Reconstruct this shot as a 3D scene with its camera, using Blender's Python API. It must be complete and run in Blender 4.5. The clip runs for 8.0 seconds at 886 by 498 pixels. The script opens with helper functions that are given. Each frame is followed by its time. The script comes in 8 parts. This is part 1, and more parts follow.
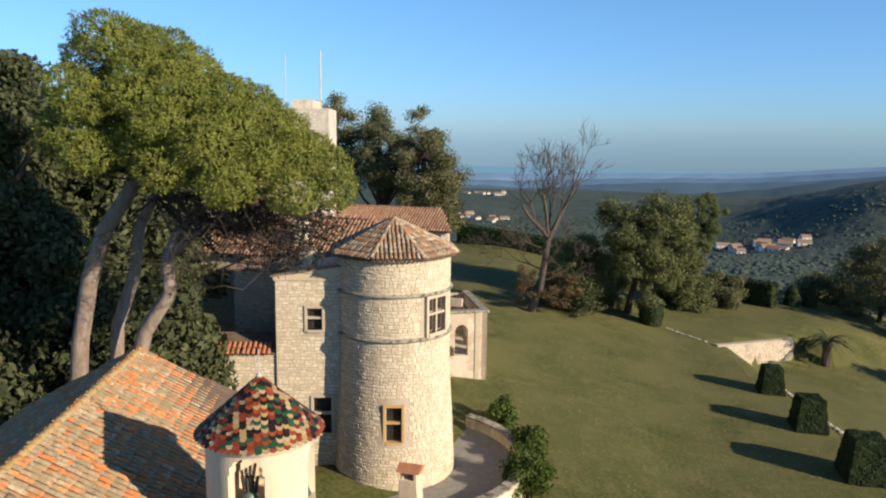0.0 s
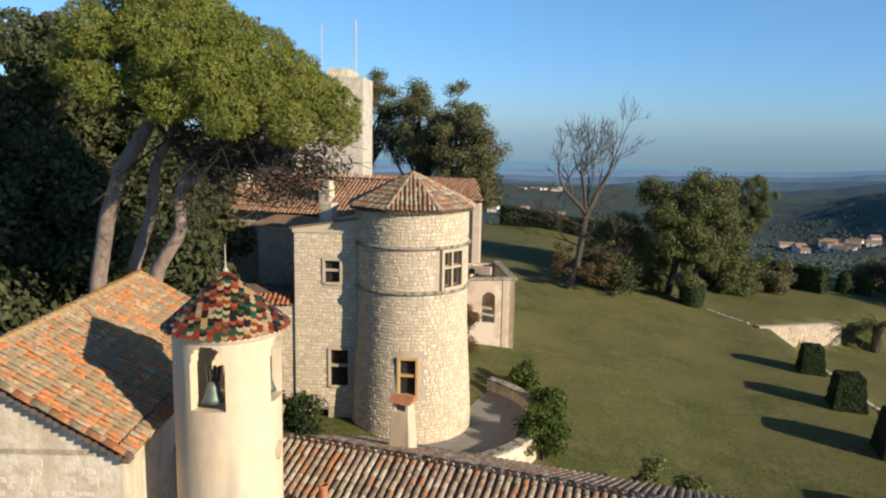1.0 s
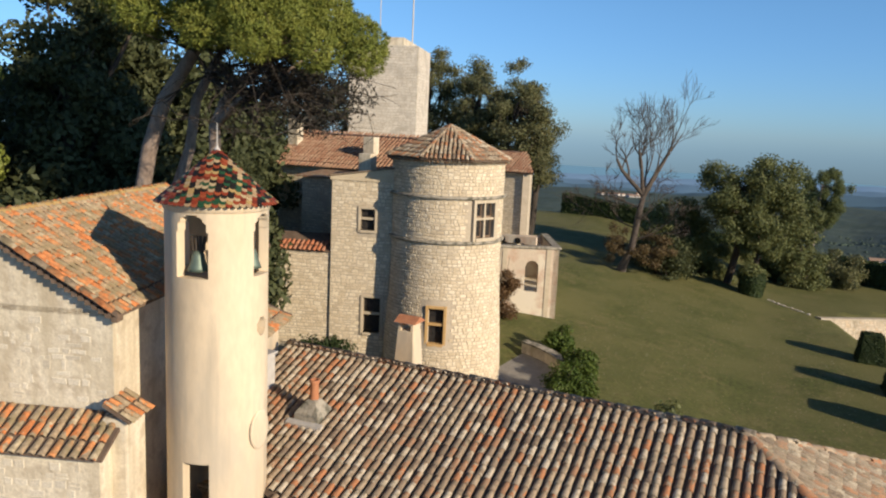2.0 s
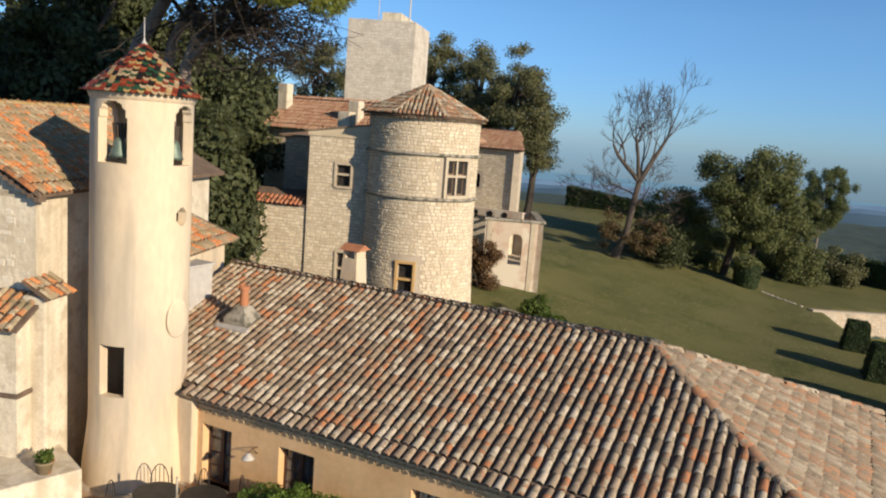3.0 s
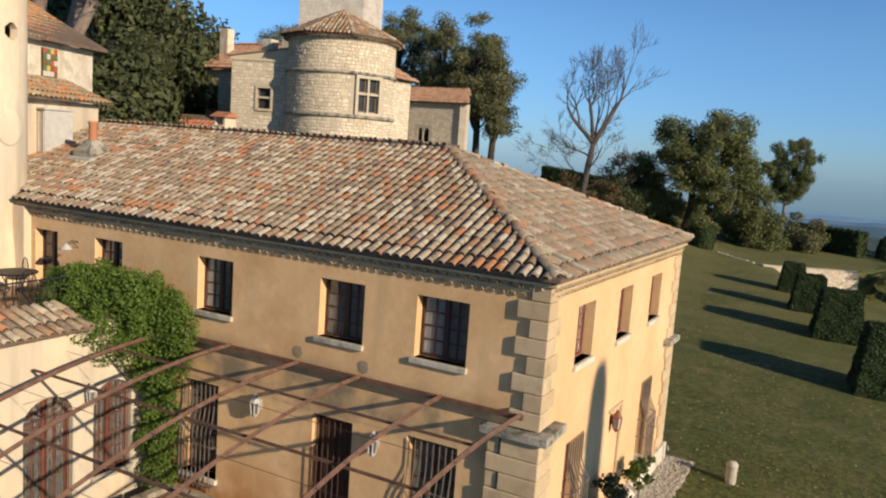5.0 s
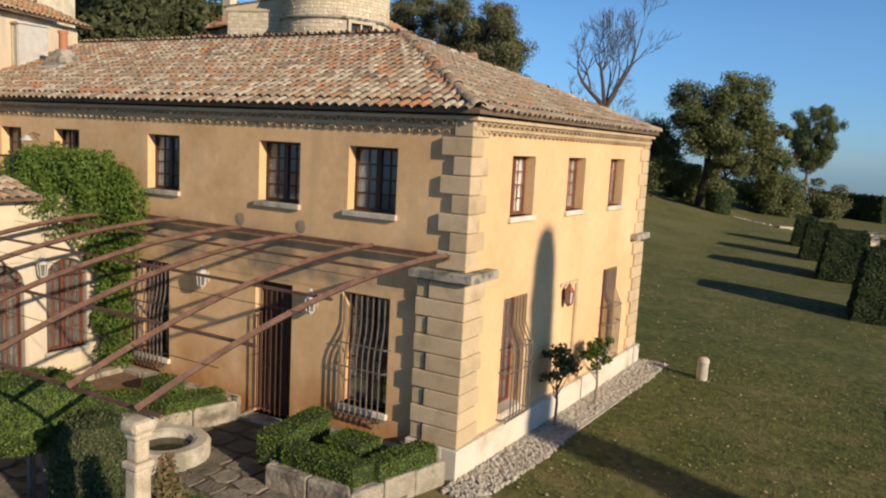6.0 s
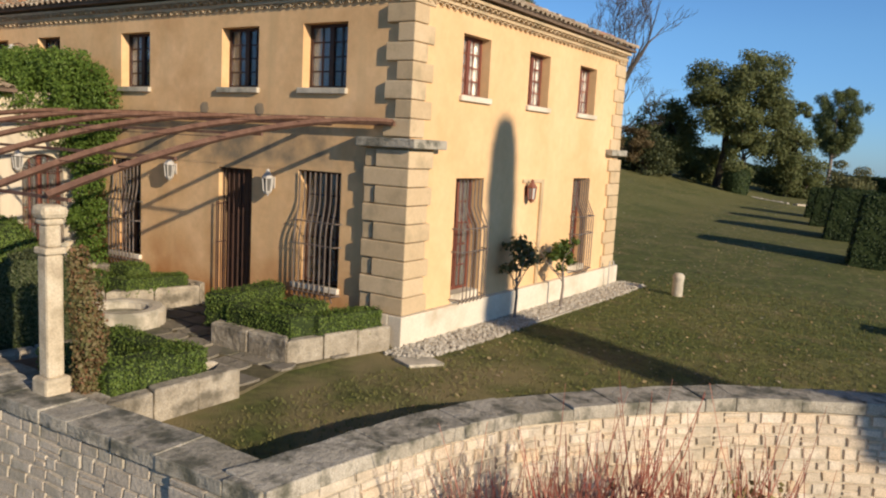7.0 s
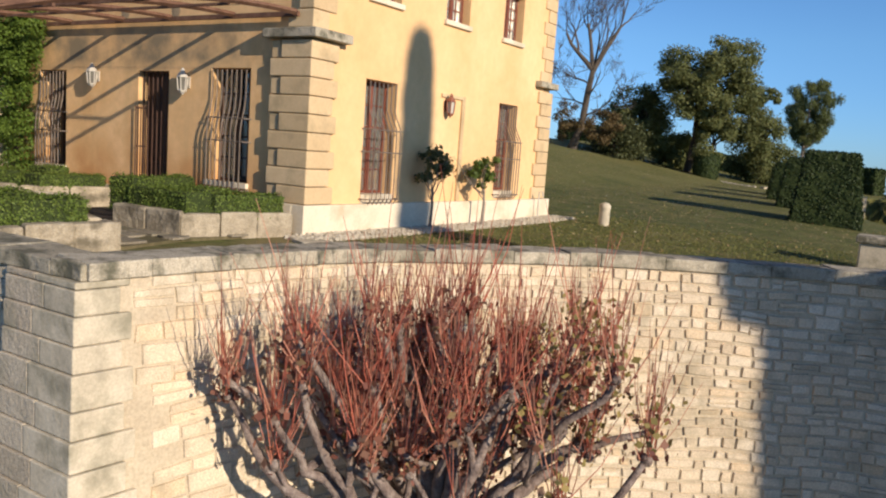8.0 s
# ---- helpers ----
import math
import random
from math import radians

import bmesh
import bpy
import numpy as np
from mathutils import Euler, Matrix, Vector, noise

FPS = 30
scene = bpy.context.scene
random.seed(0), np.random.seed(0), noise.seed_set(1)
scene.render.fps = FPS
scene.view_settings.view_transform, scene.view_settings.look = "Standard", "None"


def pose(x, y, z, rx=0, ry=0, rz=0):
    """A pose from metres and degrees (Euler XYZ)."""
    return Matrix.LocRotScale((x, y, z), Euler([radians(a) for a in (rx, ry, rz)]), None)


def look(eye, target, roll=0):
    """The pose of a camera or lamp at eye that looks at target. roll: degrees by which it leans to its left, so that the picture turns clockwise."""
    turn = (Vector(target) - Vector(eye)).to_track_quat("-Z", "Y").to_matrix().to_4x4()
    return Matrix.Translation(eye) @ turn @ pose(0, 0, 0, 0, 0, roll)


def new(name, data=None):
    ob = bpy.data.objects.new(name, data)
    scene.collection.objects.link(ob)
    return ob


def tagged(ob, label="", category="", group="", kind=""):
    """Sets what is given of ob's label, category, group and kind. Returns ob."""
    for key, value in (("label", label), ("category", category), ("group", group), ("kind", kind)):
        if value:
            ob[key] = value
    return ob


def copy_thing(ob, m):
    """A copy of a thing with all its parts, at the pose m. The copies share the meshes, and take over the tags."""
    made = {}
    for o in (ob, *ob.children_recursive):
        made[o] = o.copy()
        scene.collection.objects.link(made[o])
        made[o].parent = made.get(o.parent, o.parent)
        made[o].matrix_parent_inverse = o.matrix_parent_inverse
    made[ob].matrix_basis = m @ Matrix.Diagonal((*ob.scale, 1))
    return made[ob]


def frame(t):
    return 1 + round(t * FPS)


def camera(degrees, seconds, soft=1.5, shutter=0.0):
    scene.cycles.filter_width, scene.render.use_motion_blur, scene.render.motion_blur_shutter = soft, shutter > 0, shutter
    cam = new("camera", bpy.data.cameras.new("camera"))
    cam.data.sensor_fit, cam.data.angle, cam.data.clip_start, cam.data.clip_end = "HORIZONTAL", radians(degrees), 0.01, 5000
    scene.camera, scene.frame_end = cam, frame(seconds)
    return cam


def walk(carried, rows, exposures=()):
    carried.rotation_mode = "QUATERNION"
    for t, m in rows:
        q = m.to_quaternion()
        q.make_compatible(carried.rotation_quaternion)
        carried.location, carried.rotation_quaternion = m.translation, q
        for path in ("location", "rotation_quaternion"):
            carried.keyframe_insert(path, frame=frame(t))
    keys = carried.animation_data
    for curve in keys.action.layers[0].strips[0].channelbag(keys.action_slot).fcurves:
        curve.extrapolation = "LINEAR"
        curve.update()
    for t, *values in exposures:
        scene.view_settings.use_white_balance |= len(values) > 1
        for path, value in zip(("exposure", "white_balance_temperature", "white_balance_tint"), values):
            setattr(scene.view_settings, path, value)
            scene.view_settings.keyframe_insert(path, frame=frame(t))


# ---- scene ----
cam = camera(60.0, 8.0, 2.1)
PATH = [
    (0, (-7.981, -13.407, 18.826), (-8.494, -11.499, 18.517), 0.7),
    (0.5, (-6.991, -13.326, 17.84), (-7.562, -11.436, 17.522), 0.7),
    (1, (-6.158, -13.077, 16.954), (-6.81, -11.214, 16.632), 1.1),
    (1.5, (-5.172, -12.828, 15.784), (-5.946, -11.012, 15.461), 1.5),
    (1.7, (-4.754, -12.941, 15.373), (-5.557, -11.138, 15.047), 2.0),
    (2.8, (-1.998, -12.639, 12.993), (-2.877, -10.869, 12.686), 3.9),
    (3, (-1.489, -12.544, 12.655), (-2.371, -10.775, 12.345), 4.5),
    (3.5, (0.09, -12.42, 11.579), (-0.801, -10.652, 11.292), 4.7),
    (4, (1.544, -12.262, 10.506), (0.65, -10.492, 10.247), 4.6),
    (4.2, (2.107, -12.24, 10.133), (1.211, -10.471, 9.876), 4.6),
    (5.3, (4.649, -11.541, 7.507), (3.711, -9.795, 7.24), 3.6),
    (5.5, (5.002, -11.334, 6.968), (4.05, -9.595, 6.705), 3.2),
    (6, (5.897, -11.074, 5.73), (4.903, -9.36, 5.457), 3.0),
    (6.5, (6.666, -10.873, 4.613), (5.621, -9.189, 4.341), 2.9),
    (7, (7.473, -10.654, 3.492), (6.41, -8.98, 3.229), 3.1),
    (7.5, (8.281, -10.456, 2.574), (7.242, -8.767, 2.314), 3.7),
    (8, (9.139, -10.216, 1.691), (8.1, -8.526, 1.435), 4.1),
]
walk(cam, [(t, look(eye, target, roll)) for t, eye, target, roll in PATH], [(0.0, 0.38), (1.0, 0.25), (1.5, 0.13), (3.5, 0.11), (5.5, 0.05), (7.0, 0.11), (8.0, 0.22)])

SUN_TO = Vector((0.904, -0.268, 0.336)).normalized()


# ---- world and sun ----
def daylight():
    world = bpy.data.worlds.new("sky")
    scene.world = world
    world.use_nodes = True
    nt = world.node_tree
    sky = nt.nodes.new("ShaderNodeTexSky")
    sky.sky_type = "NISHITA"
    sky.sun_disc = False
    sky.sun_elevation = math.asin(SUN_TO.z)
    sky.sun_rotation = math.atan2(SUN_TO.x, SUN_TO.y)
    sky.altitude = 200
    sky.air_density, sky.dust_density, sky.ozone_density = 0.9, 0.15, 2.5
    tint = nt.nodes.new("ShaderNodeMix")
    tint.data_type, tint.blend_type = "RGBA", "MULTIPLY"
    tint.inputs[0].default_value = 1.0
    where = nt.nodes.new("ShaderNodeTexCoord")
    sep = nt.nodes.new("ShaderNodeSeparateXYZ")
    height = nt.nodes.new("ShaderNodeMapRange")
    height.inputs[1].default_value, height.inputs[2].default_value = -0.02, 0.15
    hue = nt.nodes.new("ShaderNodeMix")
    hue.data_type = "RGBA"
    hue.inputs[6].default_value = (0.40, 0.65, 1.18, 1)
    hue.inputs[7].default_value = (0.63, 0.91, 1.20, 1)
    nt.links.new(where.outputs["Generated"], sep.inputs[0])
    nt.links.new(sep.outputs["Z"], height.inputs[0])
    nt.links.new(height.outputs[0], hue.inputs[0])
    zenith = nt.nodes.new("ShaderNodeMapRange")
    zenith.inputs[1].default_value, zenith.inputs[2].default_value = 0.25, 0.9
    deep = nt.nodes.new("ShaderNodeMix")
    deep.data_type = "RGBA"
    deep.inputs[7].default_value = (0.40, 0.50, 0.58, 1)
    nt.links.new(sep.outputs["Z"], zenith.inputs[0])
    nt.links.new(zenith.outputs[0], deep.inputs[0])
    nt.links.new(hue.outputs[2], deep.inputs[6])
    nt.links.new(deep.outputs[2], tint.inputs[7])
    bg = nt.nodes["Background"]
    bg.inputs["Strength"].default_value = 0.11
    nt.links.new(sky.outputs["Color"], tint.inputs[6])
    nt.links.new(tint.outputs[2], bg.inputs["Color"])
    sun = bpy.data.lights.new("sun", "SUN")
    sun.energy, sun.angle, sun.color = 5.2, radians(0.6), (1.0, 0.84, 0.64)
    ob = new("sun", sun)
    ob.matrix_world = look(SUN_TO * 60, (0, 0, 0))


daylight()


# ---- materials ----
def material(name, tones, scale=1.0, rough=0.85, bump=0.0, bump_scale=20.0, metal=0.0, detail=6.0,
             fine=0.0, stain=None, stain_scale=0.4, stain_at=(0.5, 0.7), vary=0.0, stretch=(1, 1, 1), spec=0.3, translucent=0.0, steps=False, streak=None, streak_at=(0.55, 0.75), bands=()):
    """A surface of a few tones mixed by noise, with finer grain, stains and relief, in world metres."""
    m = bpy.data.materials.new(name)
    m.use_nodes = True
    nt = m.node_tree
    nodes, link = nt.nodes, nt.links.new
    bsdf = nodes["Principled BSDF"]
    bsdf.inputs["Roughness"].default_value = rough
    bsdf.inputs["Metallic"].default_value = metal
    bsdf.inputs["Specular IOR Level"].default_value = spec
    geo = nodes.new("ShaderNodeNewGeometry")
    mapping = nodes.new("ShaderNodeMapping")
    mapping.inputs["Scale"].default_value = stretch
    link(geo.outputs["Position"], mapping.inputs["Vector"])

    def noise_at(s, d=detail):
        n = nodes.new("ShaderNodeTexNoise")
        n.inputs["Scale"].default_value, n.inputs["Detail"].default_value = s, d
        n.inputs["Roughness"].default_value = 0.6
        link(mapping.outputs["Vector"], n.inputs["Vector"])
        return n.outputs["Fac"]

    def mix(fac, a, b, kind="MIX"):
        n = nodes.new("ShaderNodeMix")
        n.data_type, n.blend_type = "RGBA", kind
        if isinstance(fac, float):
            n.inputs["Factor"].default_value = fac
        else:
            link(fac, n.inputs["Factor"])
        for socket, value in (("A", a), ("B", b)):
            sock = n.inputs[6 if socket == "A" else 7]
            if isinstance(value, tuple):
                sock.default_value = (*value, 1)
            else:
                link(value, sock)
        return n.outputs[2]

    ramp = nodes.new("ShaderNodeValToRGB")
    fac = noise_at(scale)
    if vary:
        info = nodes.new("ShaderNodeObjectInfo")
        add = nodes.new("ShaderNodeMath")
        add.operation = "ADD"
        link(info.outputs["Random"], add.inputs[0])
        link(geo.outputs["Random Per Island"], add.inputs[1])
        fr = nodes.new("ShaderNodeMath")
        fr.operation = "FRACT"
        link(add.outputs[0], fr.inputs[0])
        mx = nodes.new("ShaderNodeMix")
        mx.inputs[0].default_value = vary
        link(fac, mx.inputs[2])
        link(fr.outputs[0], mx.inputs[3])
        fac = mx.outputs[0]
    link(fac, ramp.inputs["Fac"])
    lo, hi = (0.3, 0.7) if not vary else (0.3 * (1 - vary), 1 - 0.3 * (1 - vary))
    els = ramp.color_ramp.elements
    while len(els) < len(tones):
        els.new(0.5)
    if steps:
        ramp.color_ramp.interpolation = "CONSTANT"
    for i, c in enumerate(tones):
        els[i].position = lo + (hi - lo) * i / max(1, len(tones) - 1)
        els[i].color = (*c, 1)
    colour = ramp.outputs["Color"]
    if fine:
        grain = nodes.new("ShaderNodeMapRange")
        grain.inputs[3].default_value, grain.inputs[4].default_value = 1 - fine, 1 + fine
        grain.inputs[1].default_value, grain.inputs[2].default_value = 0.3, 0.7
        link(noise_at(scale * 14, 3.0), grain.inputs[0])
        hsv = nodes.new("ShaderNodeHueSaturation")
        link(grain.outputs[0], hsv.inputs["Value"])
        link(colour, hsv.inputs["Color"])
        colour = hsv.outputs["Color"]
    if stain:
        cut = nodes.new("ShaderNodeMapRange")
        cut.inputs[1].default_value, cut.inputs[2].default_value = stain_at
        link(noise_at(stain_scale, 8.0), cut.inputs[0])
        colour = mix(cut.outputs[0], colour, stain)
    if streak:
        run = nodes.new("ShaderNodeMapping")
        run.inputs["Scale"].default_value = (2.2, 2.2, 0.22)
        link(geo.outputs["Position"], run.inputs["Vector"])
        n = nodes.new("ShaderNodeTexNoise")
        n.inputs["Scale"].default_value, n.inputs["Detail"].default_value = 1.0, 7.0
        link(run.outputs["Vector"], n.inputs["Vector"])
        cut = nodes.new("ShaderNodeMapRange")
        cut.inputs[1].default_value, cut.inputs[2].default_value = streak_at
        link(n.outputs["Fac"], cut.inputs[0])
        colour = mix(cut.outputs[0], colour, streak)
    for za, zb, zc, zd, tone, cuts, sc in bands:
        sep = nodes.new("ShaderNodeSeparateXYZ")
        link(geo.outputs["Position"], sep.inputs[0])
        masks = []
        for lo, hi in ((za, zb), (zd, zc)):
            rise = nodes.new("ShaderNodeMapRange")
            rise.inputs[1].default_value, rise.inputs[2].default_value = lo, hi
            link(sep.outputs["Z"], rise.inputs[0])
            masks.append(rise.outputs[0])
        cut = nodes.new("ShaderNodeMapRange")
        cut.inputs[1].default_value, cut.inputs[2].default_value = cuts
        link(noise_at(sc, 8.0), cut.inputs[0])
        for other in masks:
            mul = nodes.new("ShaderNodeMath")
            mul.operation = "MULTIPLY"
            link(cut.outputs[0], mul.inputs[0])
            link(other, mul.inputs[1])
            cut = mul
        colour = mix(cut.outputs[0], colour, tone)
    link(colour, bsdf.inputs["Base Color"])
    if bump:
        b = nodes.new("ShaderNodeBump")
        b.inputs["Strength"].default_value, b.inputs["Distance"].default_value = 0.8, bump
        link(noise_at(bump_scale, 4.0), b.inputs["Height"])
        link(b.outputs["Normal"], bsdf.inputs["Normal"])
    if translucent:
        tr = nodes.new("ShaderNodeBsdfTranslucent")
        link(colour, tr.inputs["Color"])
        ms = nodes.new("ShaderNodeMixShader")
        ms.inputs[0].default_value = translucent
        link(bsdf.outputs[0], ms.inputs[1])
        link(tr.outputs[0], ms.inputs[2])
        link(ms.outputs[0], nodes["Material Output"].inputs["Surface"])
    return m


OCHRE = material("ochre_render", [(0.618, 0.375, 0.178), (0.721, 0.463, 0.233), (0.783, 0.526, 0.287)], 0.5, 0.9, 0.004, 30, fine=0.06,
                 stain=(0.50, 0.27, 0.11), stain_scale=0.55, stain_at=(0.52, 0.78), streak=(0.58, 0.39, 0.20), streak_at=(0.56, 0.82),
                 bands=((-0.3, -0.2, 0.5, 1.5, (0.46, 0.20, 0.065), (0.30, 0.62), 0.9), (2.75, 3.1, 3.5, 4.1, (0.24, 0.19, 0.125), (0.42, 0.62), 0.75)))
# Lighter sunlit copy of the ochre for the east wall, without stain bands.
OCHRE_SUNNY = material("sunlit_ochre_render", [(0.646, 0.405, 0.2), (0.717, 0.468, 0.245), (0.768, 0.521, 0.29)], 0.4, 0.9, 0.004, 30, fine=0.05,
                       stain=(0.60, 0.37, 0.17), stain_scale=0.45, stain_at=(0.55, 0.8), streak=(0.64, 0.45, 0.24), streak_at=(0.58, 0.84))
CREAM = material("cream_render", [(0.60, 0.47, 0.31), (0.68, 0.55, 0.38), (0.72, 0.60, 0.43)], 0.6, 0.9, 0.004, 25, fine=0.06,
                 stain=(0.50, 0.44, 0.35), stain_scale=0.5, stain_at=(0.5, 0.75), stretch=(1, 1, 0.35), streak=(0.42, 0.36, 0.27), streak_at=(0.52, 0.76))
OLD_RENDER = material("weathered_render", [(0.60, 0.52, 0.39), (0.71, 0.63, 0.48), (0.78, 0.70, 0.56)], 1.2, 0.95, 0.03, 7, fine=0.12,
                      stain=(0.53, 0.45, 0.33), stain_scale=2.4, stain_at=(0.48, 0.62), streak=(0.50, 0.42, 0.29), streak_at=(0.5, 0.72))
QUOIN = material("quoin_stone", [(0.469, 0.343, 0.2), (0.551, 0.412, 0.25), (0.612, 0.47, 0.3)], 1.6, 0.9, 0.006, 9, fine=0.06, vary=0.35, stain=(0.36, 0.28, 0.17), stain_scale=1.8, stain_at=(0.52, 0.72))
STONE = material("castle_stone", [(0.50, 0.41, 0.28), (0.64, 0.535, 0.375), (0.71, 0.61, 0.445), (0.77, 0.68, 0.52)], 3.0, 0.95, 0.012, 18, fine=0.12, vary=0.55,
                 stain=(0.40, 0.35, 0.27), stain_scale=0.5, stain_at=(0.58, 0.78))
WALLSTONE = material("retaining_stone", [(0.505, 0.409, 0.297), (0.576, 0.478, 0.361), (0.636, 0.536, 0.409), (0.606, 0.458, 0.302), (0.677, 0.585, 0.463), (0.606, 0.517, 0.4)], 4.0, 0.95, 0.02, 14, fine=0.25, vary=0.75, stain=(0.34, 0.29, 0.21), stain_scale=1.6, stain_at=(0.5, 0.7))
MORTAR = material("lime_mortar", [(0.42, 0.35, 0.26), (0.53, 0.455, 0.345)], 2.0, 1.0, 0.01, 25, fine=0.15)
CAPSTONE = material("mossy_coping_stone", [(0.26, 0.235, 0.18), (0.38, 0.34, 0.27), (0.50, 0.45, 0.365)], 4.5, 0.95, 0.03, 14, fine=0.3, vary=0.3,
                    stain=(0.12, 0.115, 0.085), stain_scale=3.2, stain_at=(0.47, 0.62))
PALE_STONE = material("pale_limestone", [(0.42, 0.37, 0.29), (0.52, 0.46, 0.36), (0.58, 0.52, 0.42)], 2.6, 0.95, 0.01, 12, fine=0.12,
                      stain=(0.26, 0.24, 0.18), stain_scale=2.2, stain_at=(0.48, 0.66))
TILE = material("clay_roof_tile", [(0.19, 0.14, 0.10), (0.31, 0.225, 0.15), (0.40, 0.305, 0.205), (0.34, 0.19, 0.11), (0.47, 0.39, 0.28), (0.28, 0.21, 0.145), (0.43, 0.19, 0.09), (0.42, 0.33, 0.23), (0.52, 0.44, 0.33), (0.34, 0.25, 0.165), (0.36, 0.235, 0.145)], 5.0, 0.9, 0.006, 40,
                fine=0.28, vary=0.75, stain=(0.22, 0.18, 0.12), stain_scale=7.0, stain_at=(0.5, 0.68), steps=True)
# Darker, greyer set of tile tones for the east slope.
TILE_EAST = material("east_slope_tile", [(0.17, 0.135, 0.10), (0.27, 0.21, 0.15), (0.33, 0.265, 0.19), (0.29, 0.18, 0.115), (0.37, 0.315, 0.235), (0.25, 0.195, 0.14), (0.36, 0.20, 0.115), (0.33, 0.27, 0.20), (0.40, 0.345, 0.265), (0.29, 0.225, 0.16)], 5.0, 0.95, 0.006, 40,
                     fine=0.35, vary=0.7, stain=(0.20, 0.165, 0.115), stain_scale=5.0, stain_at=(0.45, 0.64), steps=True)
TILE_ORANGE = material("orange_roof_tile", [(0.27, 0.20, 0.125), (0.36, 0.25, 0.15), (0.31, 0.24, 0.155), (0.47, 0.17, 0.06), (0.42, 0.335, 0.215), (0.50, 0.19, 0.07), (0.34, 0.25, 0.155), (0.52, 0.22, 0.085), (0.29, 0.22, 0.145), (0.43, 0.29, 0.165), (0.33, 0.25, 0.17)], 0.9, 0.9, 0.006, 40,
                       fine=0.35, vary=0.5, stain=(0.25, 0.195, 0.11), stain_scale=2.6, stain_at=(0.46, 0.62), steps=True)
DECK = material("roof_bedding", [(0.12, 0.085, 0.06), (0.20, 0.14, 0.10)], 3.0, 1.0, 0.01, 30)
LAWN = material("lawn_grass", [(0.066, 0.084, 0.018), (0.096, 0.108, 0.026), (0.145, 0.135, 0.046)], 0.35, 0.95, 0.06, 30, fine=0.5,
                stain=(0.22, 0.175, 0.08), stain_scale=0.8, stain_at=(0.52, 0.78))
EARTH = material("dry_earth_and_grass", [(0.09, 0.082, 0.04), (0.14, 0.115, 0.065), (0.075, 0.082, 0.03)], 0.5, 1.0, 0.04, 20, fine=0.25)
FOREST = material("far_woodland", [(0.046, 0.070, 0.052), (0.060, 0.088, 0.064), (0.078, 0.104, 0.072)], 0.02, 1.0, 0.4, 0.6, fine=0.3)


def drier_upslope(m, dry):
    """Mixes drier grass into the lawn higher up the garden, in patches."""
    nt = m.node_tree
    bsdf = nt.nodes["Principled BSDF"]
    old = bsdf.inputs["Base Color"].links[0].from_socket
    geo = nt.nodes.new("ShaderNodeNewGeometry")
    sep = nt.nodes.new("ShaderNodeSeparateXYZ")
    nt.links.new(geo.outputs["Position"], sep.inputs[0])
    far = nt.nodes.new("ShaderNodeMapRange")
    far.inputs[1].default_value, far.inputs[2].default_value = 12, 40
    nt.links.new(sep.outputs["Y"], far.inputs[0])
    tex = nt.nodes.new("ShaderNodeTexNoise")
    tex.inputs["Scale"].default_value, tex.inputs["Detail"].default_value = 0.22, 9
    nt.links.new(geo.outputs["Position"], tex.inputs["Vector"])
    patch = nt.nodes.new("ShaderNodeMapRange")
    patch.inputs[1].default_value, patch.inputs[2].default_value = 0.3, 0.62
    nt.links.new(tex.outputs["Fac"], patch.inputs[0])
    mul = nt.nodes.new("ShaderNodeMath")
    mul.operation = "MULTIPLY"
    nt.links.new(far.outputs[0], mul.inputs[0])
    nt.links.new(patch.outputs[0], mul.inputs[1])
    worn = nt.nodes.new("ShaderNodeMapRange")
    worn.inputs[1].default_value, worn.inputs[2].default_value = 4.0, -1.5
    nt.links.new(sep.outputs["Y"], worn.inputs[0])
    tread = nt.nodes.new("ShaderNodeTexNoise")
    tread.inputs["Scale"].default_value, tread.inputs["Detail"].default_value = 0.7, 9
    nt.links.new(geo.outputs["Position"], tread.inputs["Vector"])
    bald = nt.nodes.new("ShaderNodeMapRange")
    bald.inputs[1].default_value, bald.inputs[2].default_value = 0.36, 0.60
    nt.links.new(tread.outputs["Fac"], bald.inputs[0])
    both = nt.nodes.new("ShaderNodeMath")
    both.operation = "MULTIPLY"
    nt.links.new(worn.outputs[0], both.inputs[0])
    nt.links.new(bald.outputs[0], both.inputs[1])
    path = nt.nodes.new("ShaderNodeMix")
    path.data_type = "RGBA"
    nt.links.new(both.outputs[0], path.inputs[0])
    nt.links.new(old, path.inputs[6])
    path.inputs[7].default_value = (0.23, 0.185, 0.085, 1)
    old = path.outputs[2]
    mix = nt.nodes.new("ShaderNodeMix")
    mix.data_type = "RGBA"
    nt.links.new(mul.outputs[0], mix.inputs[0])
    nt.links.new(old, mix.inputs[6])
    mix.inputs[7].default_value = (*dry, 1)
    nt.links.new(mix.outputs[2], bsdf.inputs["Base Color"])


drier_upslope(LAWN, (0.155, 0.148, 0.050))


